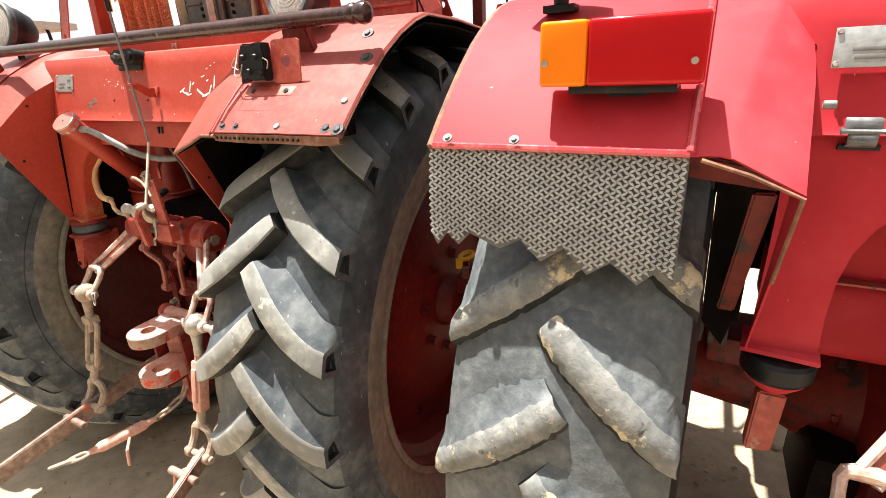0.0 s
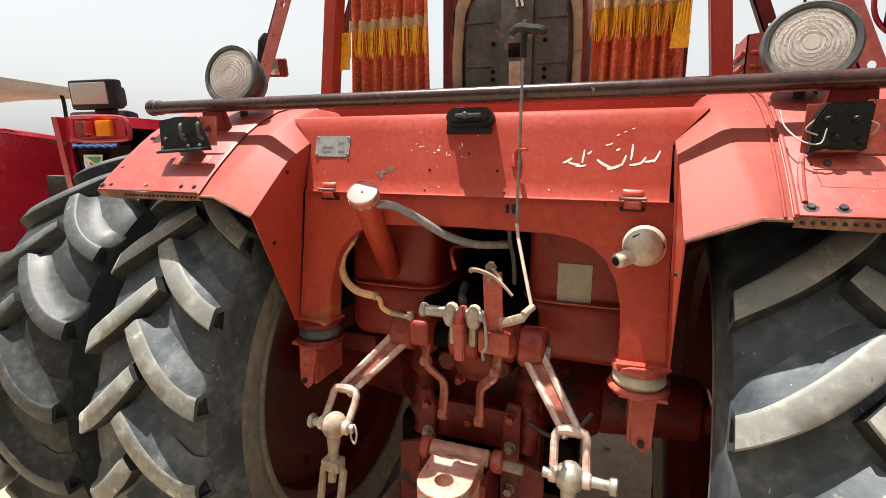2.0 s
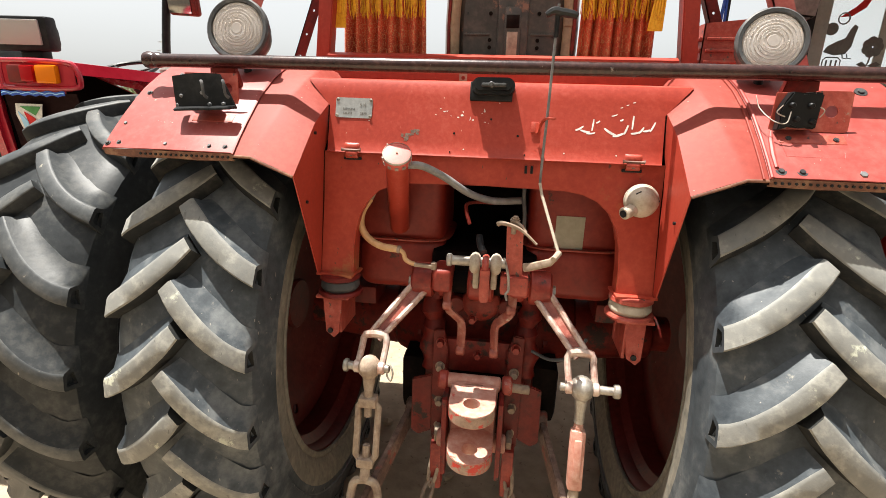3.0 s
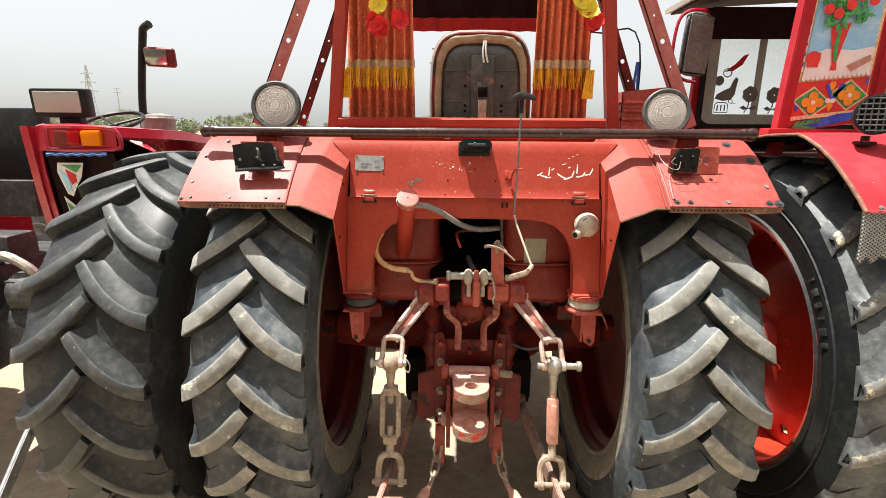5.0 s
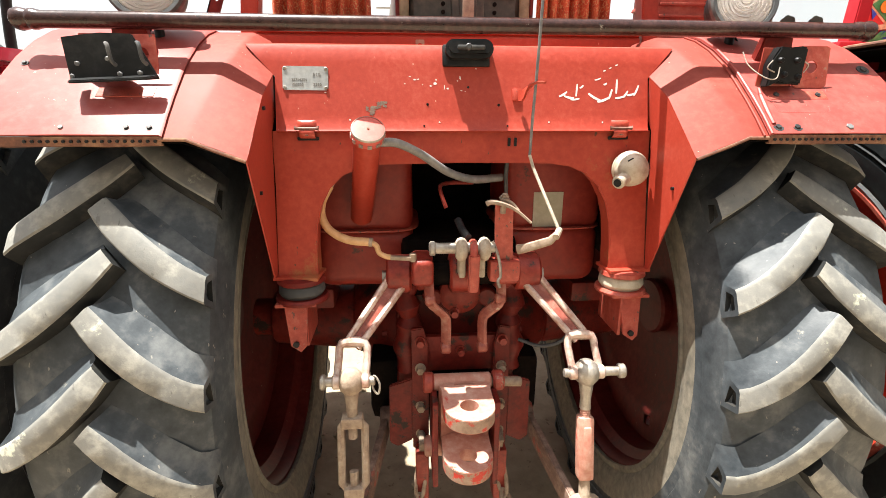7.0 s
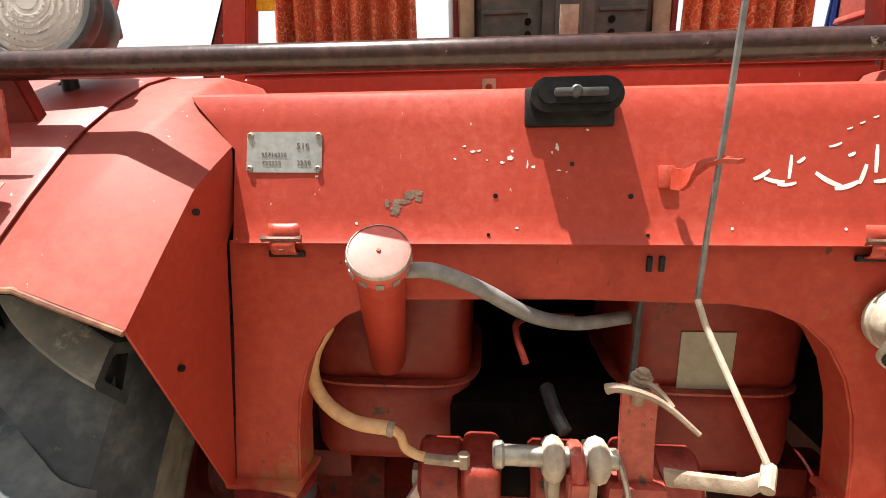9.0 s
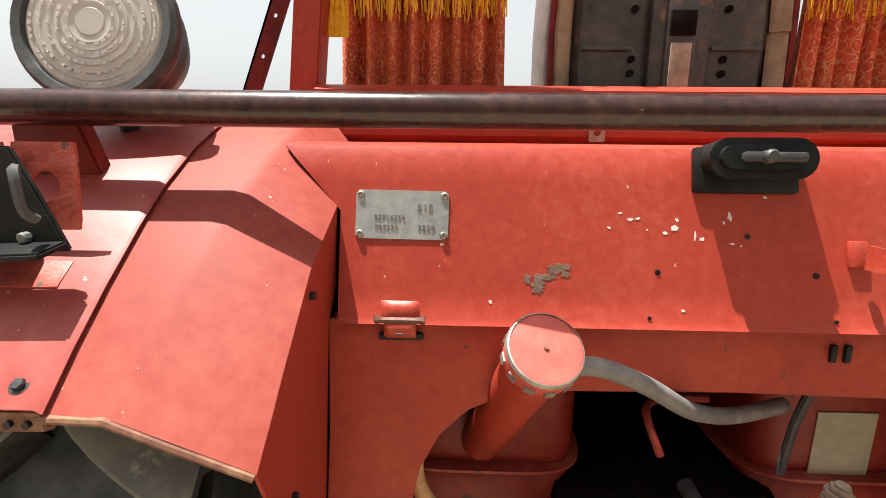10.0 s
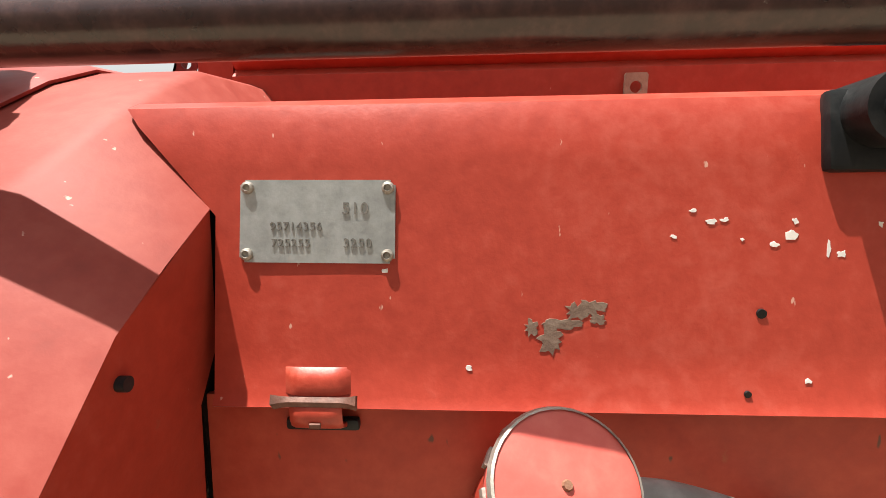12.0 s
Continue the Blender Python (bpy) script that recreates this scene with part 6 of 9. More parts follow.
        cy(bm, (-0.086, -0.042, 1.120), (-0.072, -0.042, 1.120), 0.0165, seg=18, bev=0.003)
        tube(bm, spline([(0.055, -0.045, 1.135), (0.062, -0.05, 1.12), (0.070, -0.06, 1.09), (0.072, -0.065, 1.06), (0.066, -0.07, 1.05), (0.070, -0.075, 1.035)], 5), 0.0035, 6)
    one("lug_pin", tl_pin, STEEL, tl)

    lever = new("position_lever")
    lever.parent = parent

    def strap(bm):
        sheet(bm, [[(x0 - 0.020, y, z), (x0 + 0.020, y, z)] for x0, y, z in ((0.085, -0.035, 1.075), (0.083, -0.038, 1.10), (0.080, -0.040, 1.16), (0.078, -0.044, 1.222))], 0.006)
        bx(bm, (0.085, -0.03, 1.065), (0.07, 0.05, 0.05), bev=0.008)
    one("lever_strap", strap, RED_OLD, lever)

    def lever_pin(bm):
        cy(bm, (0.074, -0.052, 1.200), (0.078, -0.055, 1.244), 0.0065, seg=10, bev=0.001)
        for k, r in enumerate((0.0125, 0.0105, 0.0120, 0.0095)):
            cy(bm, Vector((0.0755, -0.0535, 1.222)) + Vector((0.0004, -0.0003, 0.0048)) * k, Vector((0.0758, -0.0537, 1.2255)) + Vector((0.0004, -0.0003, 0.0048)) * k, r, seg=6 if k == 3 else 14)
        tube(bm, spline([(0.036, -0.066, 1.225), (0.046, -0.070, 1.229), (0.066, -0.072, 1.226), (0.086, -0.074, 1.219), (0.104, -0.078, 1.208), (0.130, -0.086, 1.186)], 5), [0.0062 - 0.00013 * k for k in range(26)], 7)
        tube(bm, spline([(0.078, -0.060, 1.232), (0.092, -0.068, 1.224), (0.104, -0.074, 1.210)], 5), 0.0040, 6)
    one("lever_pin", lever_pin, STEEL_DUSTY, lever)


lift_gear(tractor)


one("inner_lever", lambda bm: tube(bm, spline([(0.03, 0.10, 1.243), (-0.02, 0.10, 1.243), (-0.050, 0.085, 1.240), (-0.052, 0.07, 1.225), (-0.040, 0.058, 1.190)], 5), 0.0050, 8), RED_GRIMY, tractor)
one("link_tube", lambda bm: tube(bm, spline([(-0.012, 0.05, 1.160), (-0.006, 0.01, 1.148), (0.004, -0.015, 1.136)], 5), 0.0095, 10), DARK_STEEL, tractor)
one("brake_cable", lambda bm: tube(bm, spline([(0.095, 0.02, 1.31), (0.096, 0.035, 1.27), (0.101, 0.05, 1.23), (0.103, 0.06, 1.17)], 5), 0.005, 8), BLACK_RUBBER, tractor)
one("black_cable", lambda bm: tube(bm, spline([(0.15, 0.05, 0.84), (0.20, 0.02, 0.835), (0.25, 0.0, 0.86), (0.29, 0.03, 0.90)], 6), 0.005, 8), BLACK_RUBBER, tractor)


# ---- cab of the main tractor ----
cab = new("cab_frame")
cab.parent = tractor


def perforated(bm, p, q, w=0.036, t=0.004, side=(1, 0, 0), holes=9):
    """An angle iron with round holes along it, wide and small ones in turn."""
    p, q, side = Vector(p), Vector(q), Vector(side)
    d = q - p
    along = d.normalized()
    side = (side - along * side.dot(along)).normalized()
    n = along.cross(side).normalized()
    cell = w / d.length
    last = 0.0
    for k in range(holes):
        u = (k + 0.5) / holes
        a, b = p + d * last, p + d * (u - cell / 2)
        plate(bm, [a - side * w / 2, b - side * w / 2, b + side * w / 2, a + side * w / 2], n * t)
        holed(bm, lambda g: w / 2 / max(abs(math.cos(g)), abs(math.sin(g))), (side, along), p + d * u, 0.0085 if k % 3 == 0 else 0.0040, n * t)
        last = u + cell / 2
    a = p + d * last
    plate(bm, [a - side * w / 2, q - side * w / 2, q + side * w / 2, a + side * w / 2], n * t)
    plate(bm, [p - side * w / 2, q - side * w / 2, q - side * w / 2 + n * 0.03, p - side * w / 2 + n * 0.03], side * t)


for s in (-1, 1):
    def post(bm):
        x0, x1 = s * 0.526, s * 0.405
        for k in range(1):
            u, v = Vector((x0 - s * 0.004, 0.285, 1.50)), Vector((x1, 0.285, 2.62))
            plate(bm, [u + Vector((-0.021, -0.02, 0)), v + Vector((-0.021, -0.02, 0)), v + Vector((0.021, -0.02, 0)), u + Vector((0.021, -0.02, 0))], (0, 0.045, 0), 0.003)
    one("cab_post", post, RED, cab)
    one("cab_brace", lambda bm: perforated(bm, (s * 0.805, 0.30, 1.60), (s * 0.345, 0.30, 2.62), 0.048, holes=12), BRACE, cab, "perforated red angle iron")
    one("cab_brace", lambda bm: perforated(bm, (s * 0.72, 0.55, 1.60), (s * 0.36, 0.55, 2.50), 0.036, holes=12), RED_DARK, cab, "perforated dark red angle iron")
    one("cab_post", lambda bm: bx(bm, (s * 0.50, 1.30, 2.06), (0.045, 0.045, 1.12), bev=0.004), RED_DARK, cab)


def roof(bm):
    sheet(bm, [[(x, y, 2.66 - 0.10 * x * x) for x in (-0.62, -0.3, 0, 0.3, 0.62)] for y in (0.60, 1.0, 1.5)], 0.02)


one("cab_roof", roof, DARK_CLOTH, cab)
one("roof_pelmet", lambda bm: sheet(bm, [[(x, 1.42 + 0.01 * math.sin(x * 60), z) for x in [k * 0.03 - 0.45 for k in range(31)]] for z in (2.62, 2.20)], 0.004), DARK_CLOTH, cab)
one("red_pelmet_band", lambda bm: sheet(bm, [[(x, 1.40 + 0.008 * math.sin(x * 70), z) for x in [k * 0.02 - 0.45 for k in range(46)]] for z in (2.20, 2.165, 2.13)], 0.004), RED_CLOTH, cab)


def curtain(x0, x1, y, zb):
    """A gathered curtain with folds, a braid, and a thread fringe over it."""
    c = new("curtain")
    c.parent = tractor
    rnd = random.Random(int((x0 + 2) * 1000))
    n = 120
    ph = [rnd.uniform(0, 6.28) for _ in range(4)]

    def fold(u, z):
        loose = 0.6 + 0.4 * (2.1 - z)
        a = u * 2 * math.pi
        return 0.016 * math.sin(a * 7.5 + ph[0] + 0.5 * math.sin(z * 5)) + 0.006 * math.sin(a * 11.3 + ph[1] + z * 2) * loose + 0.004 * math.sin(a * 2.3 + ph[2])

    def cloth(bm):
        rows = []
        for j in range(22):
            z = zb + (2.60 - zb) * j / 21
            pinch = 1.0 - 0.05 * math.sin((z - zb) * 3)
            rows.append([(x0 + (x1 - x0) * (0.5 + (k / n - 0.5) * pinch), y + fold(k / n, z), z + (0.004 * math.sin(k * 0.5) if j == 0 else 0)) for k in range(n + 1)])
        sheet(bm, rows, 0.0015)
    one("curtain_cloth", cloth, CURTAIN, c, "gathered rust-red patterned cloth", 60)

    def braid(bm):
        rows = [[(x0 + (x1 - x0) * k / n, y - 0.010 + fold(k / n, z) * 0.9, z) for k in range(n + 1)] for z in (1.808, 1.823, 1.838)]
        sheet(bm, rows, 0.003)
    one("curtain_braid", braid, BRAID, c, "cream braided border", 60)

    def threads(bm):
        verts, faces = [], []
        for k in range(int((x1 - x0) / 0.0022)):
            u = (k + rnd.random()) / ((x1 - x0) / 0.0022)
            if u > 1:
                continue
            x, yy = x0 + (x1 - x0) * u, y - 0.012 + fold(u, 1.8) * 0.9
            ln = 0.070 + rnd.uniform(-0.008, 0.012)
            sw, sy = rnd.uniform(-0.008, 0.008), rnd.uniform(-0.010, 0.004)
            b = len(verts)
            r = 0.0013
            for j in range(4):
                t = j / 3
                for q in range(3):
                    a = q * 2.094
                    verts.append((x + sw * t * t + r * math.cos(a), yy + sy * t + r * math.sin(a), 1.811 - ln * t))
            for j in range(3):
                for q in range(3):
                    faces.append((b + j * 3 + q, b + j * 3 + (q + 1) % 3, b + j * 3 + 3 + (q + 1) % 3, b + j * 3 + 3 + q))
        me = bpy.data.meshes.new("fringe")
        me.from_pydata(verts, [], faces)
        bm.from_mesh(me)
        bpy.data.meshes.remove(me)
    one("curtain_fringe", threads, FRINGE, c, "golden yellow thread fringe")
    return c


curtain(-0.472, -0.215, 0.350, 1.612)
curtain(0.221, 0.437, 0.350, 1.612)


def tassel_flower(x, y, z, mat, r=0.030, seed=1):
    def fn(bm):
        rnd = random.Random(seed)
        for k in range(9):
            a = 2 * math.pi * k / 9 + rnd.uniform(-0.2, 0.2)
            tilt = rnd.uniform(-0.4, 0.7)
            rows = []
            for i in range(4):
                u = i / 3
                w = r * 0.62 * math.sin(math.pi * (0.15 + 0.75 * u))
                d = Vector((math.cos(a), -0.35 - tilt * u, math.sin(a))) * r * u
                sd = Vector((-math.sin(a), 0.1, math.cos(a)))
                rows.append([tuple(Vector((x, y, z)) + d + sd * w * q + Vector((0, -0.006 * abs(q), 0))) for q in (-1, 0, 1)])
            sheet(bm, rows, 0.001)
    return one("cloth_flower", fn, mat, tractor, "", 60)


for x, y, z, mat, sd in ((-0.333, 0.258, 2.005, PETAL_YELLOW, 1), (-0.315, 0.256, 2.05, PETAL_YELLOW, 2), (-0.345, 0.256, 1.945, RED_CLOTH, 3), (-0.258, 0.256, 1.955, RED_CLOTH, 4), (-0.33, 0.254, 1.93, RED_CLOTH, 5),
                         (0.362, 0.256, 2.02, PETAL_YELLOW, 6), (0.39, 0.256, 1.99, PETAL_YELLOW, 7), (0.405, 0.256, 1.95, RED_CLOTH, 8), (0.352, 0.256, 2.06, PETAL_YELLOW, 9)):
    tassel_flower(x, y, z, mat, 0.034, sd)
for x in (-0.462, 0.424):
    one("curtain_tassel", lambda bm: [tube(bm, [(x + 0.002 * k, 0.300 + 0.003 * (k % 3), 1.80), (x + 0.003 * k - 0.006, 0.300, 1.70)], 0.0022, 5) for k in range(-6, 7)], FRINGE, tractor)


# seat seen from behind
seat = new("driver_seat")
seat.parent = tractor


def seat_outline(hw, h, z0, k, n=40, top=0.6):
    a = 2 * math.pi * k / n
    c, s = math.cos(a), math.sin(a)
    p = 4.6
    x = hw * math.copysign(abs(c) ** (2 / p), c)
    z = h * math.copysign(abs(s) ** (2 / p), s)
    if z > 0:
        x *= 1 - 0.09 * (z / h) ** 2
    return x + 0.030, z + z0


def seat_shell(bm):
    n = 40
    rows = []
    for hw, h, y in ((0.0, 0.0, 0.330), (0.05, 0.07, 0.328), (0.10, 0.13, 0.326), (0.135, 0.165, 0.330), (0.150, 0.182, 0.345)):
        rows.append([(*(lambda q: (q[0], y, q[1]))(seat_outline(max(hw, 0.001), max(h, 0.001), 1.715, k % n)),) for k in range(n + 1)])
    sheet(bm, rows, 0.003)


one("seat_shell", seat_shell, SEAT_SHELL, seat, "scuffed black pressed-steel seat back")


def seat_spine(bm):
    bx(bm, (0.036, 0.318, 1.70), (0.085, 0.012, 0.30), bev=0.004)
    bx(bm, (0.036, 0.312, 1.66), (0.045, 0.012, 0.20), bev=0.004)


one("seat_spine", seat_spine, SEAT_SHELL, seat)


for x in (-0.065, 0.125):
    for z in (1.69, 1.80):
        one("seat_rib", lambda bm: bx(bm, (x, 0.3235, z), (0.075, 0.006, 0.006), bev=0.002), SEAT_SHELL, seat)
one("seat_window", lambda bm: bx(bm, (0.036, 0.3042, 1.722), (0.036, 0.005, 0.034), bev=0.001), GREASE_SHADE, seat)
# Near-black discs stand in for holes in the seat back.
for x in (-0.028, 0.108):
    for z in (1.745, 1.655, 1.675):
        one("seat_hole", lambda bm: cy(bm, (x, 0.3225, z), (x, 0.326, z), 0.0055, seg=10), GREASE_SHADE, seat)
one("seat_rope", lambda bm: [tube(bm, spline([(0.042 + dx, 0.316, 1.90), (0.040 + dx * 1.5, 0.308, 1.86), (0.046 + dx * 2, 0.306, 1.825)], 5), 0.0035, 6) for dx in (-0.004, 0.003)], PALE, seat)


def seat_pad(bm):
    n = 40
    rows = []
    for hw, h, y in ((0.147, 0.180, 0.338), (0.158, 0.192, 0.322), (0.170, 0.205, 0.322), (0.176, 0.212, 0.335)):
        rows.append([(lambda q: (q[0], y + 0.004 * math.sin(k * 2.4), q[1]))(seat_outline(hw, h, 1.715, k % n)) for k in range(n + 1)])
    sheet(bm, rows, 0.004)


def seat_roll(bm):
    n = 40
    rows = []
    for hw, h, y in ((0.175, 0.212, 0.333), (0.186, 0.224, 0.345), (0.193, 0.232, 0.37), (0.195, 0.234, 0.41), (0.185, 0.225, 0.45), (0.10, 0.12, 0.47), (0.001, 0.001, 0.47)):
        rows.append([(lambda q: (q[0], y, q[1]))(seat_outline(hw, h, 1.715, k % n)) for k in range(n + 1)])
    sheet(bm, rows, 0.004)


one("seat_piping", lambda bm: tube(bm, [(lambda q: (q[0], 0.331, q[1]))(seat_outline(0.1775, 0.2135, 1.715, k)) for k in range(40)], 0.006, 8, True), RED_DARK, seat, "dark red piping")
one("seat_strip", lambda bm: bx(bm, (0.036, 0.3045, 1.62), (0.030, 0.003, 0.15), bev=0.001), STEEL_DUSTY, seat, "rubbed bare metal strip")
one("seat_hem", seat_pad, VINYL_TAN, seat, "creased tan vinyl gathered over the rim", 60)
one("seat_cover", seat_roll, VINYL_GREY, seat, "grey-brown vinyl seat cover", 60)


def battery_box(bm):
    x0, x1, y0, y1, z0, z1 = 0.565, 0.73, 0.36, 0.50, 1.56, 1.735
    plate(bm, [(x0, y0, z0), (x1, y0, z0), (x1, y0, z1 + 0.012), (x0, y0, z1 - 0.005)], (0, 0.003, 0))
    plate(bm, [(x0, y0, z0), (x0, y0, z1 - 0.005), (x0, y1, z1 - 0.005), (x0, y1, z0)], (0.003, 0, 0))
    plate(bm, [(x1, y0, z0), (x1, y0, z1 + 0.012), (x1, y1, z1 + 0.012), (x1, y1, z0)], (-0.003, 0, 0))
    plate(bm, [(x0, y1, z0), (x1, y1, z0), (x1, y1, z1), (x0, y1, z1)], (0, -0.003, 0))


lbox = new("louvred_box")
lbox.parent = tractor
one("box_shell", battery_box, RED_OLD, lbox, "red louvred sheet-metal box")
for k in range(4):
    one("louvre", lambda bm: bx(bm, (0.561, 0.43, 1.60 + 0.030 * k), (0.010, 0.13, 0.010), (0, 20, 0), 0.002), RED_OLD, lbox)
    one("louvre", lambda bm: bx(bm, (0.645, 0.357, 1.60 + 0.030 * k), (0.14, 0.008, 0.008), bev=0.002), RED_OLD, lbox)


hang = new("hanging_ornament")
hang.parent = tractor
one("ornament_rod", lambda bm: tube(bm, spline([(0.50, 1.28, 2.10), (0.66, 1.05, 2.06), (0.785, 0.86, 1.98), (0.785, 0.86, 1.30)], 5), 0.004, 6), BLACK, hang)
for z, r, mat in ((1.64, 0.020, RED_CLOTH), (1.60, 0.016, PALE), (1.46, 0.022, PETAL_YELLOW), (1.425, 0.022, GREEN), (1.50, 0.012, RED_CLOTH)):
    for k in range(5):
        a = 1.2566 * k
        one("bead", lambda bm: lathe(bm, [(0, -r * 0.7), (r * 0.5, -r * 0.55), (r * 0.7, 0), (r * 0.5, r * 0.55), (0, r * 0.7)], pose(0.785 + 0.020 * math.cos(a), 0.86 + 0.020 * math.sin(a), z), 10), mat, hang)
for z0, z1, mat in ((1.90, 1.68, BLUE), (1.59, 1.52, GREEN), (1.41, 1.33, BLUE), (1.40, 1.31, FRINGE)):
    one("tassel", lambda bm: [tube(bm, [(0.785 + 0.006 * math.cos(k), 0.86 + 0.006 * math.sin(k), z0), (0.785 + 0.022 * math.cos(k), 0.86 + 0.022 * math.sin(k), z1)], 0.003, 5) for k in range(12)], mat, hang)

hw = new("tow_hook")
hw.parent = tractor
one("hook_ring", lambda bm: tube(bm, [(0.80 + 0.018 * math.cos(a), 0.455 + 0.034 * math.sin(a), 0.905) for a in (2 * math.pi * k / 20 for k in range(20))], 0.007, 8, True), YELLOW, hw, "yellow steel ring")
one("hook_plug", lambda bm: cy(bm, (0.80, 0.40, 0.885), (0.80, 0.40, 0.915), 0.012, seg=6, bev=0.002), YELLOW, hw)


def sill_tab(bm):
    holed(bm, lambda a: min(0.011 / max(1e-6, abs(math.cos(a))), 0.013 / max(1e-6, abs(math.sin(a)))), ((1, 0, 0), (0, 0, 1)), (-0.092, 0.243, 1.566), 0.0055, (0, 0.003, 0))


one("sill_tab", sill_tab, STEEL_DUSTY, tractor, "small bare metal tab with a hole")

# marker lamps and reflectors in front of the cab
for s in (-1, 1):
    mk = new("marker_lamp")
    mk.parent = tractor
    m = pose(s * 0.615, 2.0, 1.085) @ pose(0, 0, 0, 80, 0, s * 20)
    one("lamp_shell", lambda bm: (lathe(bm, [(0, -0.045), (0.02, -0.042), (0.034, -0.02), (0.038, 0.0), (0.040, 0.012), (0.036, 0.016)], m, 24), tube(bm, spline([(s * 0.60, 2.03, 1.07), (s * 0.56, 2.10, 0.98), (s * 0.50, 2.12, 0.90), (s * 0.25, 2.1, 0.88)], 5), 0.010, 8)), BLACK, mk)
    one("lens", lambda bm: lathe(bm, [(0, 0.020), (0.02, 0.018), (0.036, 0.010), (0.036, 0.004), (0, 0.004)], m, 24), LENS_GLASS, mk)
    rf = new("side_reflector")
    rf.parent = tractor
    one("reflector_board", lambda bm: plate(bm, [(s * 0.66 - 0.05, 2.2, 1.34), (s * 0.66, 2.2, 1.29), (s * 0.66 + 0.05, 2.2, 1.34), (s * 0.66, 2.2, 1.39)], (0, 0.004, 0), 0.001), RED_CLOTH, rf, "red diamond-shaped board")
    one("reflector_stalk", lambda bm: tube(bm, [(s * 0.66, 2.206, 1.30), (s * 0.68, 2.22, 0.915)], 0.006, 8), BLACK, rf)


SIGN_RED = material("bright_sign_red", (0.66, 0.030, 0.028), 0.4, big=6, fine=60, bump=0.05)
SIGN_WHITE = material("bright_sign_white", (0.86, 0.84, 0.84), 0.45, dark=(0.74, 0.70, 0.72), light=(0.90, 0.89, 0.89), big=14, fine=60, bump=0.05)
SIGN_SKY = material("bright_sign_sky_blue", (0.30, 0.62, 0.90), 0.45, dark=(0.20, 0.52, 0.86), light=(0.62, 0.80, 0.92), big=7, fine=50, bump=0.05)
SIGN_GREEN = material("bright_sign_green", (0.06, 0.34, 0.10), 0.45, dark=(0.03, 0.20, 0.06), light=(0.14, 0.46, 0.16), big=20, fine=60, bump=0.05)
SIGN_ORANGE = material("bright_sign_orange", (0.88, 0.34, 0.02), 0.45, big=12, fine=60, bump=0.05)
SIGN_BLUE = material("bright_sign_blue", (0.035, 0.08, 0.62), 0.45, dark=(0.015, 0.03, 0.36), light=(0.10, 0.22, 0.75), big=18, fine=60, bump=0.05)
SIGN_ROPE = material("cream_and_gold_rope_border", (0.78, 0.62, 0.34), 0.6, dark=(0.42, 0.26, 0.10), light=(0.90, 0.84, 0.66), big=40, fine=90, bump=0.3)
FILM = material("grey_green_window_film", (0.40, 0.47, 0.42), 0.5, dark=(0.32, 0.38, 0.34), light=(0.48, 0.54, 0.49), big=6, fine=60, bump=0.05)
# Grey base colour stands in for what the mirror would reflect.
GREY_MIRROR = material("grey_reflection_mirror", (0.23, 0.205, 0.195), 0.4, dark=(0.13, 0.115, 0.11), light=(0.36, 0.33, 0.31), big=8, fine=50, bump=0.05, metal=0.3)
ROOF_SHEET = material("off_white_roof_sheet", (0.66, 0.63, 0.58), 0.6, dark=(0.52, 0.49, 0.44), light=(0.76, 0.74, 0.70), big=5, fine=60, bump=0.15)
BROWN_BOARD = material("brown_roof_board", (0.34, 0.17, 0.085), 0.6, dark=(0.24, 0.11, 0.05), light=(0.42, 0.24, 0.13), big=5, fine=40, bump=0.1, streak=True)
BEAD_RED = material("glossy_bent_red_edge", (0.42, 0.040, 0.050), 0.25, dark=(0.30, 0.024, 0.028), light=(0.50, 0.11, 0.11), big=20, fine=90, bump=0.1, chips=(0.30, 0.20, 0.17), chip_at=0.64, chip_scale=40, coat=0.4)
# ---- neighbouring tractor of the same make ----
RX, RY = 1.942, -0.04
right = thing("tractor", "glossy red tractor with painted cab and rubber mudflaps", "tractor", (RX, RY, 0), 0, "tractors in a row")
for s, ph in ((-1, 0.68), (1, 0.6)):
    wheel = rear_wheel(right, s * 0.671, 0.43, 0.745, 0.765, 0.348, s, RUBBER_WORN, RUBBER_CHIP, RUBBER_BLACK, RED_ORANGE, RED_ORANGE, 20, 0.014, ph, "big rear wheel with worn chipped lugs and orange-red rim", RED_OLD, 0.10, RUBBER_FLANK_SHADE, ROUNDED, bend=0.15, shoulder=RUBBER_BLACK)
    turned = Matrix.Rotation(radians(90), 4, "Y")
    for r in (0.530, 0.612):
        one("sidewall_ring", lambda bm: lathe(bm, [(r - 0.004, s * 0.172), (r, s * 0.1825), (r + 0.004, s * 0.172)], turned, 72), RUBBER_NEW, wheel, "moulded ring on the sidewall")
    for a0, tall, n in ((150, 0.040, 6), (205, 0.040, 5), (20, 0.030, 6), (95, 0.014, 9), (265, 0.014, 9)):
        for k in range(n):
            a = radians(a0 + k * (4.2 if tall > 0.02 else 2.2) * (1 if tall > 0.02 else 0.8))
            one("moulded_bar", lambda bm: bx(bm, (s * 0.1785, -0.572 * math.cos(a), 0.572 * math.sin(a)), (0.004, (0.016, 0.024, 0.009)[k % 3] if tall > 0.02 else 0.008, tall), (90 - math.degrees(a), 0, 0), 0.001), RUBBER_NEW, wheel)
drive_body(right, RED_DARK)
for s in (-1, 1):
    fender(right, s, RED_BRIGHT, True, 0.530, 0.022)
rear_panel(right, RED_BRIGHT, RED_BRIGHT)
support_leg(right, -1, RED_BRIGHT, BLACK_RUBBER, 0.87)
support_leg(right, 1, RED_BRIGHT, BLACK_RUBBER, 0.87)
lift_gear(right)
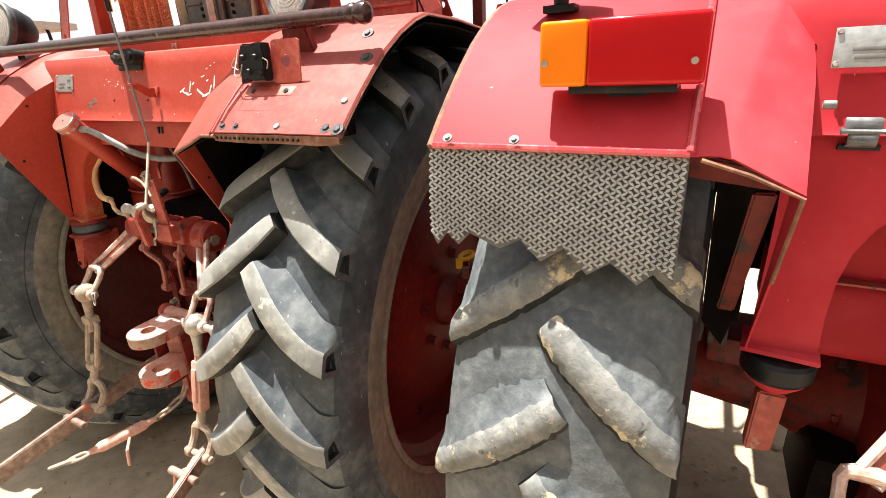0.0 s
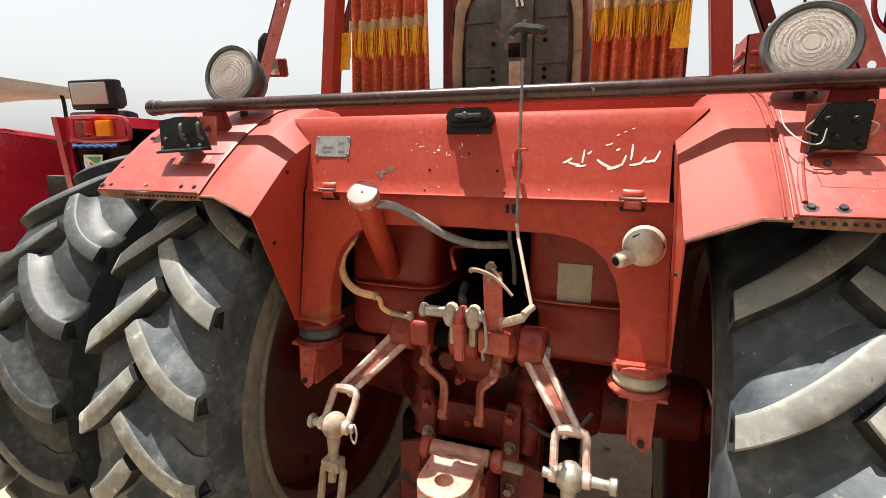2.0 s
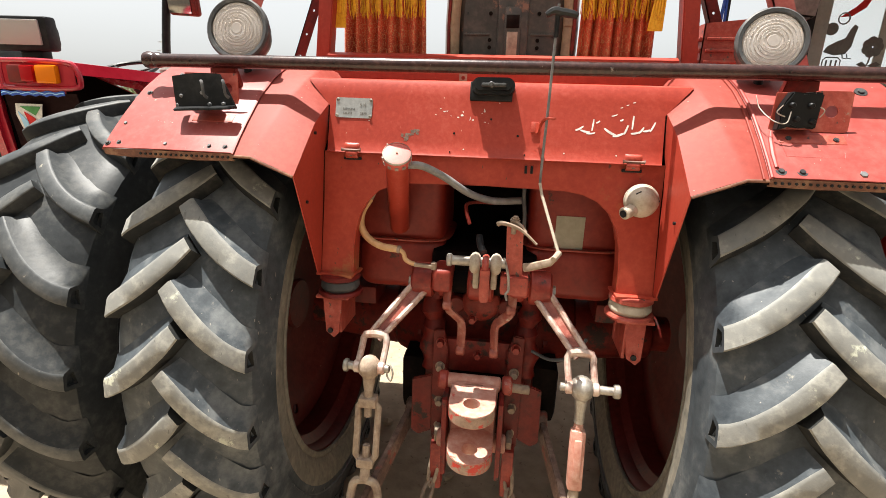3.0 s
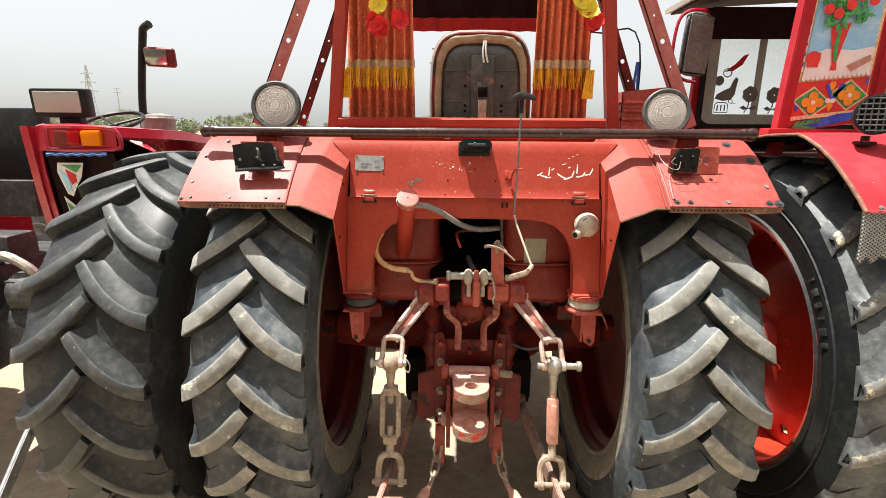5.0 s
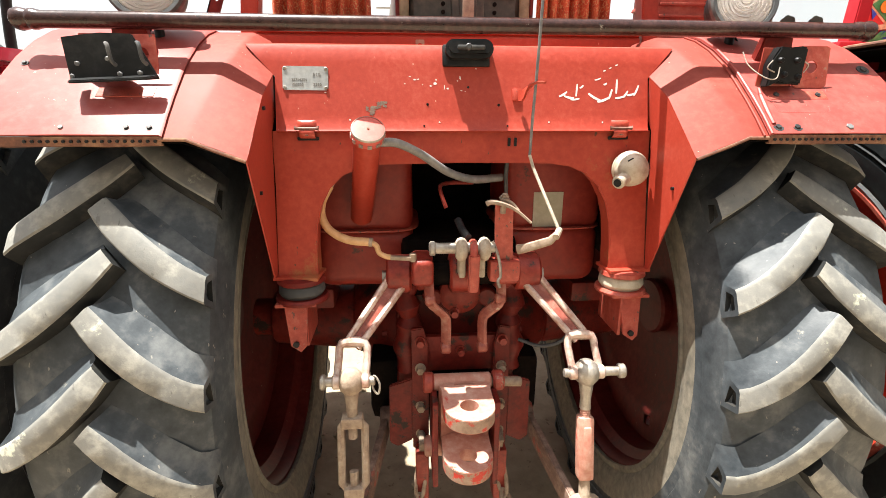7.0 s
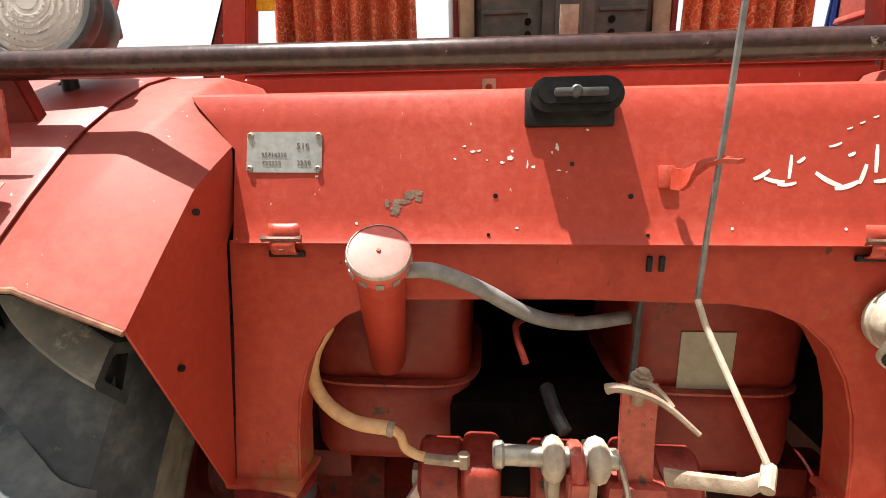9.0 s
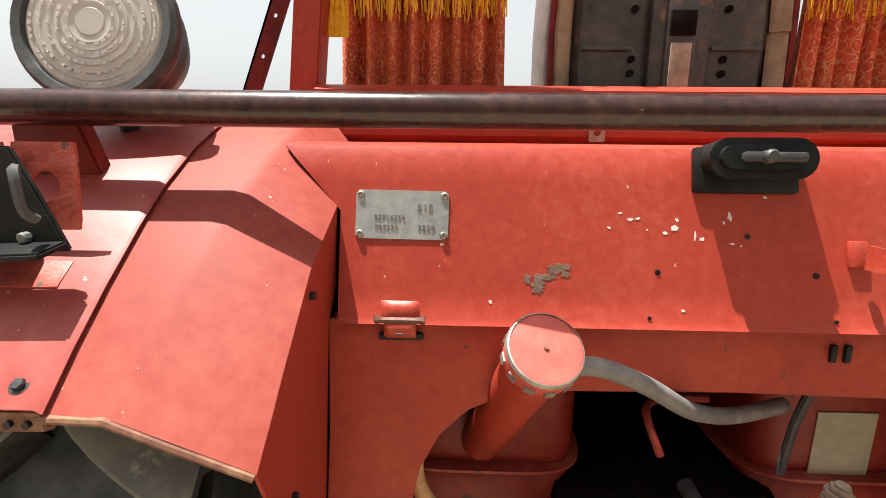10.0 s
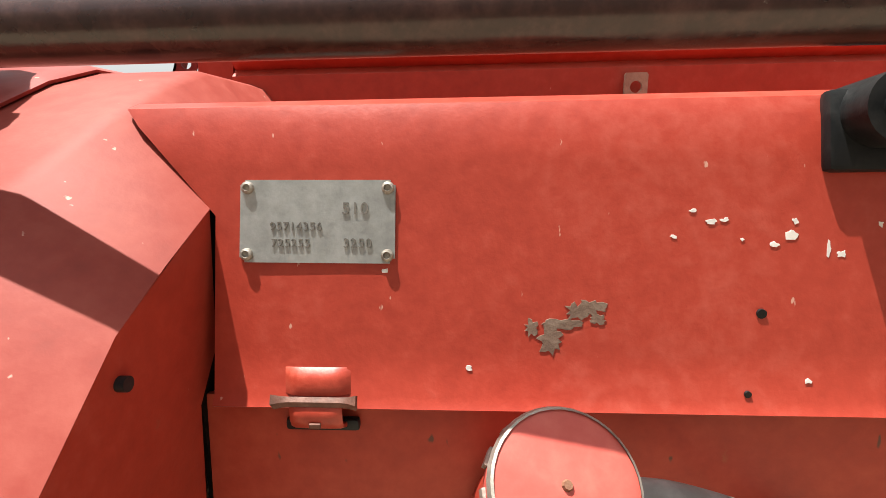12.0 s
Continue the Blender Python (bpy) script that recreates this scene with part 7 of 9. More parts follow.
for s in (-1, 1):
    one("fender_bead", lambda bm: tube(bm, [(s * 0.533, y - 0.004, z + 0.004) for y, z in PROFILE], 0.0052, 8), BEAD_RED, right, "raised glossy seam bead")
    one("rolled_edge", lambda bm: tube(bm, [(s * x, -0.1845 - 0.001 * math.sin(x * 40), 1.3745) for x in (0.532, 0.58, 0.64, 0.70, 0.76, 0.82, 0.868)], 0.0050, 8), BEAD_RED, right)
    one("fender_trim", lambda bm: tube(bm, [(s * 0.872, y - 0.003, z) for y, z in PROFILE], 0.006, 8), RUST, right, "rusty rolled edge")

for s in (-1, 1):
    lampb = new("tail_lamp")
    lampb.parent = right

    def dome(bm, xa, xb):
        bx(bm, (s * (xa + xb) / 2, -0.145, 1.488), (abs(xb - xa), 0.060, 0.076), bev=0.005, seg=3)
    one("lens_orange", lambda bm: dome(bm, 0.716, 0.658), LENS_ORANGE, lampb, "orange indicator lens")
    one("lens_red", lambda bm: dome(bm, 0.6575, 0.528), LENS_RED, lampb, "red lamp lens")
    one("lamp_base", lambda bm: (bx(bm, (s * 0.62, -0.120, 1.446), (0.13, 0.06, 0.014), bev=0.004), bx(bm, (s * 0.615, -0.10, 1.43), (0.05, 0.05, 0.04), bev=0.004)), BLACK, lampb)
    for x, z in ((0.708, 1.478), (0.540, 1.475)):
        one("lens_screw", lambda bm: cy(bm, (s * x, -0.1785, z), (s * x, -0.1725, z), 0.004, seg=10), STEEL, lampb)

    flap = new("mudflap")
    flap.parent = right
    FY = lambda z: -0.178 - 0.12 * (1.375 - z) + 1.1 * max(0, 1.375 - z - 0.06) ** 2
    teeth = [(0.875, 1.236), (0.868, 1.222), (0.850, 1.244), (0.832, 1.226), (0.812, 1.247), (0.765, 1.228), (0.735, 1.246), (0.705, 1.216), (0.672, 1.240), (0.640, 1.205), (0.610, 1.228), (0.575, 1.200), (0.550, 1.226), (0.532, 1.210)]

    def edge_z(x):
        for (xa, za), (xb, zb) in zip(teeth, teeth[1:]):
            if xb <= x <= xa:
                return za + (zb - za) * (xa - x) / (xa - xb)
        return teeth[-1][1]

    def flap_body(bm):
        xs = sorted(set([x for x, _ in teeth] + [0.532 + 0.0115 * k for k in range(30)]))
        rows = []
        for x in xs:
            e = edge_z(min(max(x, 0.5321), 0.8749))
            rows.append([(s * x, FY(1.375 + (e - 1.375) * k / 8), 1.375 + (e - 1.375) * k / 8) for k in range(9)])
        sheet(bm, rows, 0.004)
    one("flap_sheet", flap_body, FLAP, flap, "dark grey rubber sheet with zigzag lower edge", 0)

    def diamonds(bm):
        verts, faces = [], []
        for i in range(49):
            for j in range(33):
                x, z = 0.537 + 0.0070 * i, 1.3715 - 0.0052 * j - 0.0026 * (i % 2)
                if z < edge_z(min(max(x, 0.5321), 0.8749)) + 0.006:
                    continue
                a = radians(38 if (i + j) % 2 else -34)
                y = FY(z) - 0.0022
                b = len(verts)
                for lx, lz, up in ((-0.0054, 0, 0), (0, -0.0021, 0), (0.0054, 0, 0), (0, 0.0021, 0), (-0.0036, 0, 1), (0.0036, 0, 1)):
                    px, pz = lx * math.cos(a) - lz * math.sin(a), lx * math.sin(a) + lz * math.cos(a)
                    verts.append((s * (x + px), y - 0.0028 * up, z + pz))
                faces += [(b, b + 1, b + 5, b + 4), (b + 1, b + 2, b + 5), (b + 2, b + 3, b + 4, b + 5), (b + 3, b, b + 4)]
        me = bpy.data.meshes.new("ribs")
        me.from_pydata(verts, [], faces)
        bm.from_mesh(me)
        bpy.data.meshes.remove(me)
    tagged(one("flap_ribs", diamonds, FLAP_RIB, flap, "raised chequer-plate ribs", 0), kind="stuff")
    several("flap_bolt", [lambda bm, x=x: bolt(bm, (s * x, -0.192, 1.386), (0, -0.7, 0.7), 0.0042, 0.0045, 1.6) for x in (0.84, 0.742)], GREY_STEEL, right)

rplate = new("maker_plate")
rplate.parent = right
pm2 = pose(-0.3405, panel_y(1.479) - 0.0145, 1.4785, 90 - 14.8, 0, 0)
one("plate_sheet", lambda bm: bx(bm, (-0.3405, panel_y(1.479) - 0.0145, 1.4785), (0.094, 0.0015, 0.0495), (-14.8, 0, 0), 0.0006), PLATE, rplate)
several("stamped_bar", [lambda bm, x=x, y=y, w=w: bx(bm, pm2 @ Vector((x, y, 0.001)), (w, 0.0012, 0.005), (-14.8, 0, 0), 0.0004) for x, y, w in ((-0.005, -0.002, 0.045), (-0.008, -0.012, 0.034))], STAMP, rplate)
several("rivet", [lambda bm, a=a, b=b: cy(bm, pm2 @ Vector((a * 0.0425, b * 0.02, 0)), pm2 @ Vector((a * 0.0425, b * 0.02, 0.003)), 0.004, 0.003, 12) for a in (-1, 1) for b in (-1, 1)], STEEL, rplate)
one("peg", lambda bm: cy(bm, (-0.405, -0.10, 1.42), (-0.392, -0.10, 1.42), 0.005, seg=12, bev=0.001), GREY_STEEL, right)


def grilled_lamp(x, y, z):
    lp = new("work_lamp")
    lp.parent = right
    m = pose(x, y, z) @ pose(0, 0, 0, 84, 0, -24 if x < 0 else 24) @ Matrix.Scale(0.82, 4)
    one("lamp_shell", lambda bm: (lathe(bm, [(0, -0.07), (0.045, -0.065), (0.064, -0.03), (0.070, 0.0), (0.072, 0.028), (0.064, 0.030), (0.060, 0.010), (0, 0.004)], m, 32), cy(bm, (x, y + 0.02, z - 0.075), (x, y + 0.02, z - 0.06), 0.012, seg=12),
                                  bx(bm, (x, y + 0.02, z - 0.082), (0.05, 0.035, 0.012), bev=0.003)), BLACK, lp)

    def grille(bm):
        for k in range(-3, 4):
            o = 0.019 * k
            ln = math.sqrt(max(0, 0.064 ** 2 - o * o))
            for a, b in (((o, -ln), (o, ln)), ((-ln, o), (ln, o))):
                tube(bm, [m @ Vector((*a, 0.028)), m @ Vector((*b, 0.028))], 0.0024, 6)
    one("lamp_grille", grille, BLACK_RUBBER, lp)


grilled_lamp(1.198 - RX, -0.03 - RY, 1.636)
grilled_lamp(RX - 1.198, -0.03 - RY, 1.636)

rcab = new("painted_cab")
rcab.parent = right


for s in (-1, 1):
    for xb, xt, y in ((0.768, 0.723, 0.40), (0.44, 0.41, 0.40)):
        one("cab_post", lambda bm: plate(bm, [(s * xb - 0.020, y, 1.50), (s * xt - 0.020, y, 2.27), (s * xt + 0.022, y, 2.27), (s * xb + 0.022, y, 1.50)], (0, 0.045, 0), 0.003), RED_BRIGHT, rcab)
    one("cab_post", lambda bm: plate(bm, [(s * 0.56, 1.55, 1.30), (s * 0.56, 1.51, 2.26), (s * 0.60, 1.51, 2.26), (s * 0.60, 1.55, 1.30)], (0, 0.045, 0), 0.003), RED_BRIGHT, rcab)
    one("cab_rail", lambda bm: bx(bm, (s * 0.635, 0.42, 1.575), (0.37, 0.06, 0.05), bev=0.004), RED_BRIGHT, rcab)
    one("cab_rail", lambda bm: bx(bm, (s * 0.66, 1.0, 1.55), (0.03, 1.15, 0.05), bev=0.004), RED_BRIGHT, rcab)
one("windscreen_sill", lambda bm: bx(bm, (0, 1.55, 1.58), (1.16, 0.05, 0.06), bev=0.004), RED_BRIGHT, rcab)
one("sun_visor", lambda bm: sheet(bm, [[(x, 1.50, 2.27), (x, 1.48, 2.16 - 0.05 * (x > 0.0)), (x, 1.48, 2.10 - 0.07 * (x > 0.0))] for x in (-0.56, -0.30, -0.18, -0.10, 0.05, 0.56)], 0.01), DARK_CLOTH, rcab, "dark pelmet above the windscreen")
for s in (-1, 1):
    one("window_rubber", lambda bm: bx(bm, (s * 0.555, 1.52, 1.90), (0.03, 0.02, 0.60), bev=0.004), BLACK, rcab)
one("cab_roof", lambda bm: sheet(bm, [[(x, y, 2.29 + 0.10 * (1 - (x / 0.8) ** 2)) for x in (-0.74, -0.45, 0, 0.45, 0.74)] for y in (0.18, 0.9, 1.72)], 0.025), ROOF_SHEET, rcab, "off-white roof sheet")
one("roof_lining", lambda bm: sheet(bm, [[(x, y, 2.262 + 0.09 * (1 - (x / 0.8) ** 2)) for x in (-0.71, -0.4, 0, 0.4, 0.71)] for y in (1.0, 1.4, 1.70)], 0.01), DARK_CLOTH, rcab, "dark cloth roof lining")
one("roof_board", lambda bm: sheet(bm, [[(x, y, 2.258 + 0.09 * (1 - (x / 0.8) ** 2)) for x in (-0.62, -0.3, 0, 0.3, 0.62)] for y in (0.46, 0.7, 0.98)], 0.01), BROWN_BOARD, rcab, "brown roof board")


def window_ring(bm, outer, inner, y):
    """A flat frame between two rounded rectangles (half width, low, high, corner radius)."""
    def outline(w, lo, hi, r):
        pts = []
        for cx, cz, a0 in ((w - r, hi - r, 0), (-w + r, hi - r, 90), (-w + r, lo + r, 180), (w - r, lo + r, 270)):
            pts += [(cx + r * math.cos(radians(a0 + 18 * k)), y, cz + r * math.sin(radians(a0 + 18 * k))) for k in range(6)]
        return pts + pts[:1]
    sheet(bm, [outline(*outer), outline(*inner)], 0.005)


one("windscreen_surround", lambda bm: window_ring(bm, (0.60, 1.56, 2.275, 0.004), (0.545, 1.635, 2.175, 0.075), 1.540), BLACK, rcab, "black rubber round the windscreen")
one("windscreen_film", lambda bm: window_ring(bm, (0.547, 1.633, 2.177, 0.075), (0.472, 1.690, 2.115, 0.012), 1.533), FILM, rcab, "grey-green film border on the glass")
one("windscreen_film", lambda bm: bx(bm, (-0.225, 1.535, 1.90), (0.042, 0.006, 0.44), bev=0.001), FILM, rcab, "grey-green film strip")
one("sticker_frame", lambda bm: tube(bm, [(-0.462, 1.530, 1.70), (-0.385, 1.530, 1.70), (-0.385, 1.530, 1.745), (-0.40, 1.530, 1.757), (-0.45, 1.530, 1.757), (-0.462, 1.530, 1.745)], 0.003, 4, True), STICKER_GREY, rcab)
several("sticker_bar", [lambda bm, x=x: bx(bm, (x, 1.530, 1.727), (0.007, 0.002, 0.036), bev=0) for x in (-0.445, -0.424, -0.403)], STICKER_GREY, rcab)
pane = one("windscreen", lambda bm: bx(bm, (0, 1.545, 1.90), (1.10, 0.005, 0.56), bev=0.001), GLASS, rcab)
pane.visible_shadow = False


def flower_sticker(x, z):
    def fn(bm):
        for k in range(7):
            a = 2 * math.pi * k / 7
            cy(bm, (x + 0.025 * math.cos(a), 1.5295 - 0.0004 * k, z + 0.025 * math.sin(a)), (x + 0.025 * math.cos(a), 1.531, z + 0.025 * math.sin(a)), 0.022, seg=12)
        tube(bm, [(x, 1.5305, z - 0.03), (x - 0.004, 1.5305, z - 0.07), (x - 0.022, 1.5305, z - 0.105)], 0.0035, 4)
        for k in (-1, 1):
            plate(bm, [(x - 0.006, 1.530, z - 0.082), (x + k * 0.03, 1.530, z - 0.064), (x + k * 0.052, 1.530, z - 0.076), (x + k * 0.028, 1.530, z - 0.090)], (0, 0.002, 0))
    return fn


def bird_sticker(bm):
    cy(bm, (-0.452, 1.530, 1.880), (-0.452, 1.532, 1.880), 0.028, seg=14)
    plate(bm, [(-0.468, 1.530, 1.780), (-0.455, 1.530, 1.805), (-0.42, 1.530, 1.826), (-0.385, 1.530, 1.842), (-0.372, 1.530, 1.880), (-0.358, 1.530, 1.900), (-0.342, 1.530, 1.890), (-0.348, 1.530, 1.850), (-0.352, 1.530, 1.805), (-0.372, 1.530, 1.772), (-0.42, 1.530, 1.766)], (0, 0.002, 0))
    for x in (-0.385, -0.365):
        tube(bm, [(x, 1.531, 1.775), (x + 0.006, 1.531, 1.755), (x + 0.024, 1.531, 1.752)], 0.0025, 4)
    tube(bm, [(-0.410 + 0.024 * math.cos(0.5236 * k), 1.531, 1.925 + 0.024 * math.sin(0.5236 * k)) for k in range(12)], 0.0035, 4, True)


several("flower_sticker", [flower_sticker(*p) for p in ((-0.262, 1.805), (-0.121, 1.80), (0.03, 1.80))], STICKER_GREY, rcab)
one("bird_sticker", bird_sticker, STICKER_GREY, rcab)
one("red_sticker", lambda bm: plate(bm, [(-0.43, 1.530, 1.93), (-0.38, 1.530, 1.935), (-0.33, 1.530, 1.97), (-0.30, 1.530, 2.03), (-0.33, 1.530, 2.02), (-0.37, 1.530, 1.975)], (0, 0.002, 0)), RED_CLOTH, rcab)

mir = new("side_mirror")
mir.parent = right
one("mirror_shell", lambda bm: bx(bm, (-0.745, 1.245, 2.03), (0.155, 0.040, 0.300), (0, 4, 14), 0.020, 4), BLACK, mir)
one("mirror_frame", lambda bm: tube(bm, [pose(-0.745, 1.238, 2.03, 0, 4, 14) @ Vector((0.078 * math.copysign(abs(math.cos(q)) ** 0.45, math.cos(q)), 0, 0.150 * math.copysign(abs(math.sin(q)) ** 0.45, math.sin(q)))) for q in (2 * math.pi * k / 28 for k in range(28))], 0.0085, 8, True), GREY_STEEL, mir, "grey rubber rim")
one("mirror_glass", lambda bm: bx(bm, (-0.7395, 1.2235, 2.03), (0.136, 0.004, 0.280), (0, 4, 14), 0.0018, 3), GREY_MIRROR, mir, "mirror glass with a grey reflection as its colour")
one("mirror_guard", lambda bm: tube(bm, spline([(-0.70, 1.262, 2.205), (-0.80, 1.25, 2.195), (-0.850, 1.245, 2.13), (-0.858, 1.245, 1.95), (-0.80, 1.25, 1.865), (-0.70, 1.30, 1.85)], 6), 0.009, 8), CRIMSON, mir, "bent crimson tube guard")
for z0, z1 in ((2.10, 2.12), (1.95, 1.93)):
    one("mirror_arm", lambda bm: tube(bm, spline([(-0.735, 1.262, z0), (-0.70, 1.33, z1), (-0.585, 1.53, z1)], 5), 0.010, 8), CRIMSON, mir)


def art(name, shapes, mat, parent, y):
    """Flat painted shapes on the cab panel: ('d', x, z, r) discs, ('q', corners) areas."""
    def fn(bm):
        for k, sh in enumerate(shapes):
            q = y - 0.0001 * k
            if sh[0] == "d":
                cy(bm, (sh[1], q, sh[2]), (sh[1], q + 0.0015, sh[2]), sh[3], seg=14)
            else:
                plate(bm, [(a, q, b) for a, b in sh[1]], (0, 0.0015, 0))
    return one(name, fn, mat, parent, smooth=0)


def art_each(name, shapes, mat, parent, y):
    for k, sh in enumerate(shapes):
        art(name, [sh], mat, parent, y - 0.00008 * k)


for s in (-1, 1):
    pic = new("painted_panel")
    pic.parent = right
    pic.location = (-s * 0.034, 0, 0)
    mx = lambda pts: [(s * a, b) for a, b in pts]
    base_y = 0.415
    art("panel_board", [("q", mx([(0.778, 1.585), (0.745, 2.27), (0.478, 2.27), (0.492, 1.625)]))], SIGN_RED, pic, base_y)
    art("panel_border", [("q", mx([(0.764, 1.70), (0.742, 2.26), (0.484, 2.26), (0.50, 1.715)]))], SIGN_ROPE, pic, base_y - 0.003)
    art("picture_sky", [("q", mx([(0.745, 1.86), (0.727, 2.25), (0.497, 2.25), (0.508, 1.88)]))], SIGN_SKY, pic, base_y - 0.006)
    art("picture_table", [("q", mx([(0.752, 1.775), (0.745, 1.86), (0.68, 1.885), (0.58, 1.88), (0.508, 1.895), (0.512, 1.80)]))], SIGN_WHITE, pic, base_y - 0.009)
    art("diamond_panel", [("q", mx([(0.772, 1.635), (0.764, 1.765), (0.502, 1.79), (0.508, 1.665)]))], SIGN_RED, pic, base_y - 0.006)
    art_each("diamond_braid", [("q", mx([(cx - 0.074, cz), (cx, cz + 0.058), (cx + 0.074, cz + 0.005), (cx, cz - 0.056)])) for cx, cz in ((0.70, 1.695), (0.57, 1.722))], SIGN_ROPE, pic, base_y - 0.0075)
    art_each("rope_bead", [("q", mx([(0.766 - 0.037 * v, 1.80 + 0.9 * v), (0.766 - 0.037 * v, 1.818 + 0.9 * v), (0.754 - 0.037 * v, 1.823 + 0.9 * v), (0.754 - 0.037 * v, 1.805 + 0.9 * v)])) for v in (0.04 * k for k in range(12))], SIGN_WHITE, pic, base_y - 0.009)
    art_each("rope_bead", [("q", mx([(0.766 - 0.037 * v, 1.80 + 0.9 * v), (0.766 - 0.037 * v, 1.812 + 0.9 * v), (0.756 - 0.037 * v, 1.817 + 0.9 * v), (0.756 - 0.037 * v, 1.805 + 0.9 * v)])) for v in (0.02 + 0.04 * k for k in range(12))], SIGN_BLUE, pic, base_y - 0.009)
    art("panel_fringe", [("q", mx([(0.772, 1.628), (0.772, 1.642), (0.505, 1.674), (0.505, 1.660)]))], SIGN_ROPE, pic, base_y - 0.0085)
    art_each("painted_tulip", [("q", mx([(0.635, 1.662 + dz), (0.648, 1.685 + dz), (0.640, 1.700 + dz), (0.635, 1.690 + dz), (0.630, 1.700 + dz), (0.622, 1.685 + dz)])) for dz in (0.0, 0.075)], SIGN_ORANGE, pic, base_y - 0.010)
    art_each("painted_dot", [("d", s * x, 1.702, 0.009) for x in (0.626, 0.644)], SIGN_WHITE, pic, base_y - 0.0102)
    art_each("diamond", [("q", mx([(cx - 0.065, cz), (cx, cz + 0.050), (cx + 0.065, cz + 0.005), (cx, cz - 0.048)])) for cx, cz in ((0.70, 1.695), (0.57, 1.722))], SIGN_GREEN, pic, base_y - 0.009)
    art_each("diamond_petal", [("d", s * (cx + dx), cz + dz, 0.017) for cx, cz in ((0.70, 1.695), (0.57, 1.722)) for dx, dz in ((0.024, 0), (-0.024, 0), (0, 0.022), (0, -0.021))], SIGN_ORANGE, pic, base_y - 0.012)
    art_each("diamond_dot", [("d", s * cx, cz, 0.008) for cx, cz in ((0.70, 1.695), (0.57, 1.722))], SIGN_WHITE, pic, base_y - 0.015)
    art_each("blue_leaf", [("q", mx([(0.635, 1.71), (0.66, 1.76), (0.645, 1.765), (0.63, 1.725)])), ("q", mx([(0.635, 1.71), (0.60, 1.765), (0.585, 1.76), (0.62, 1.71)])), ("q", mx([(0.52, 1.76), (0.51, 1.79), (0.505, 1.77)])), ("q", mx([(0.755, 1.66), (0.765, 1.69), (0.745, 1.675)]))], SIGN_BLUE, pic, base_y - 0.009)
    art("wave_blue", [("q", mx([(0.77, 1.585), (0.72, 1.63), (0.66, 1.635), (0.60, 1.655), (0.51, 1.665), (0.51, 1.645), (0.58, 1.625), (0.64, 1.61), (0.70, 1.60)]))], SIGN_BLUE, pic, base_y - 0.009)
    art("wave_green", [("q", mx([(0.775, 1.575), (0.765, 1.60), (0.73, 1.612), (0.67, 1.605), (0.70, 1.585)]))], SIGN_GREEN, pic, base_y - 0.012)
    art("vase", [("q", mx([(0.660, 1.81), (0.655, 1.83), (0.668, 1.90), (0.678, 1.965), (0.612, 1.97), (0.628, 1.90), (0.640, 1.84), (0.636, 1.81)])), ("d", s * 0.725, 1.85, 0.026), ("q", mx([(0.745, 1.82), (0.745, 1.87), (0.70, 1.87), (0.705, 1.82)]))], SIGN_RED, pic, base_y - 0.013)
    rnd = random.Random(4)
    art_each("leaf", [("q", mx([(cx, cz), (cx + 0.015 * math.cos(a + 0.5), cz + 0.015 * math.sin(a + 0.5)), (cx + 0.032 * math.cos(a), cz + 0.032 * math.sin(a)), (cx + 0.015 * math.cos(a - 0.5), cz + 0.015 * math.sin(a - 0.5))]))
                   for cx, cz, a in [(0.635 + rnd.uniform(-0.07, 0.07), 1.965 + 0.27 * rnd.random() ** 1.2, rnd.uniform(0, 6.28)) for _ in range(190)]], SIGN_GREEN, pic, base_y - 0.013)
    art_each("flower_stem", [("q", mx([(0.655, 1.84), (0.660, 1.90), (0.650, 1.97), (0.643, 1.97), (0.645, 1.90), (0.640, 1.84)]))], SIGN_GREEN, pic, base_y - 0.0145)
    art_each("rose", [("d", s * (0.635 + rnd.uniform(-0.085, 0.085)), 2.0 + 0.0145 * k, 0.0185) for k in range(17)], SIGN_RED, pic, base_y - 0.0305)
    art_each("rope_twist", [("q", mx([(0.752 - 0.0165 * k, 1.771 + 0.0016 * k), (0.742 - 0.0165 * k, 1.772 + 0.0016 * k), (0.746 - 0.0165 * k, 1.786 + 0.0016 * k), (0.756 - 0.0165 * k, 1.785 + 0.0016 * k)])) for k in range(15)], SIGN_WHITE, pic, base_y - 0.0125)
    art_each("feather", [("q", mx([(0.765 - 0.019 * k, 1.600 + 0.0045 * k), (0.748 - 0.019 * k, 1.622 + 0.0035 * k), (0.733 - 0.019 * k, 1.628 + 0.0035 * k), (0.745 - 0.019 * k, 1.606 + 0.0045 * k)])) for k in range(5)], SIGN_GREEN, pic, base_y - 0.0135)
    art("fruit", [("q", mx([(0.60, 1.825), (0.52, 1.865), (0.515, 1.845), (0.55, 1.825), (0.58, 1.805)]))], PINK, pic, base_y - 0.013)


# ---- crimson tractor on the other side ----
LX, LY = -2.15, 0.0
left = thing("tractor", "crimson tractor with flat fenders, work lamp and exhaust stack", "tractor", (LX, LY, 0), 0, "tractors in a row")
for s, ph in ((1, 0.15), (-1, 0.55)):
    rear_wheel(left, s * 0.98, 0.42, 0.735, 0.765, 0.40, s, RUBBER_NEW, RUBBER_LUG_NEW, RUBBER_NEW, GREY_STEEL, RED_RIM if s > 0 else DARK_STEEL, 22, 0.004, ph, "big rear wheel with curved black chevron lugs", flank=RUBBER_NEW, ratio=0.48, section=SLIM, sweep=0.20, bend=0.75)


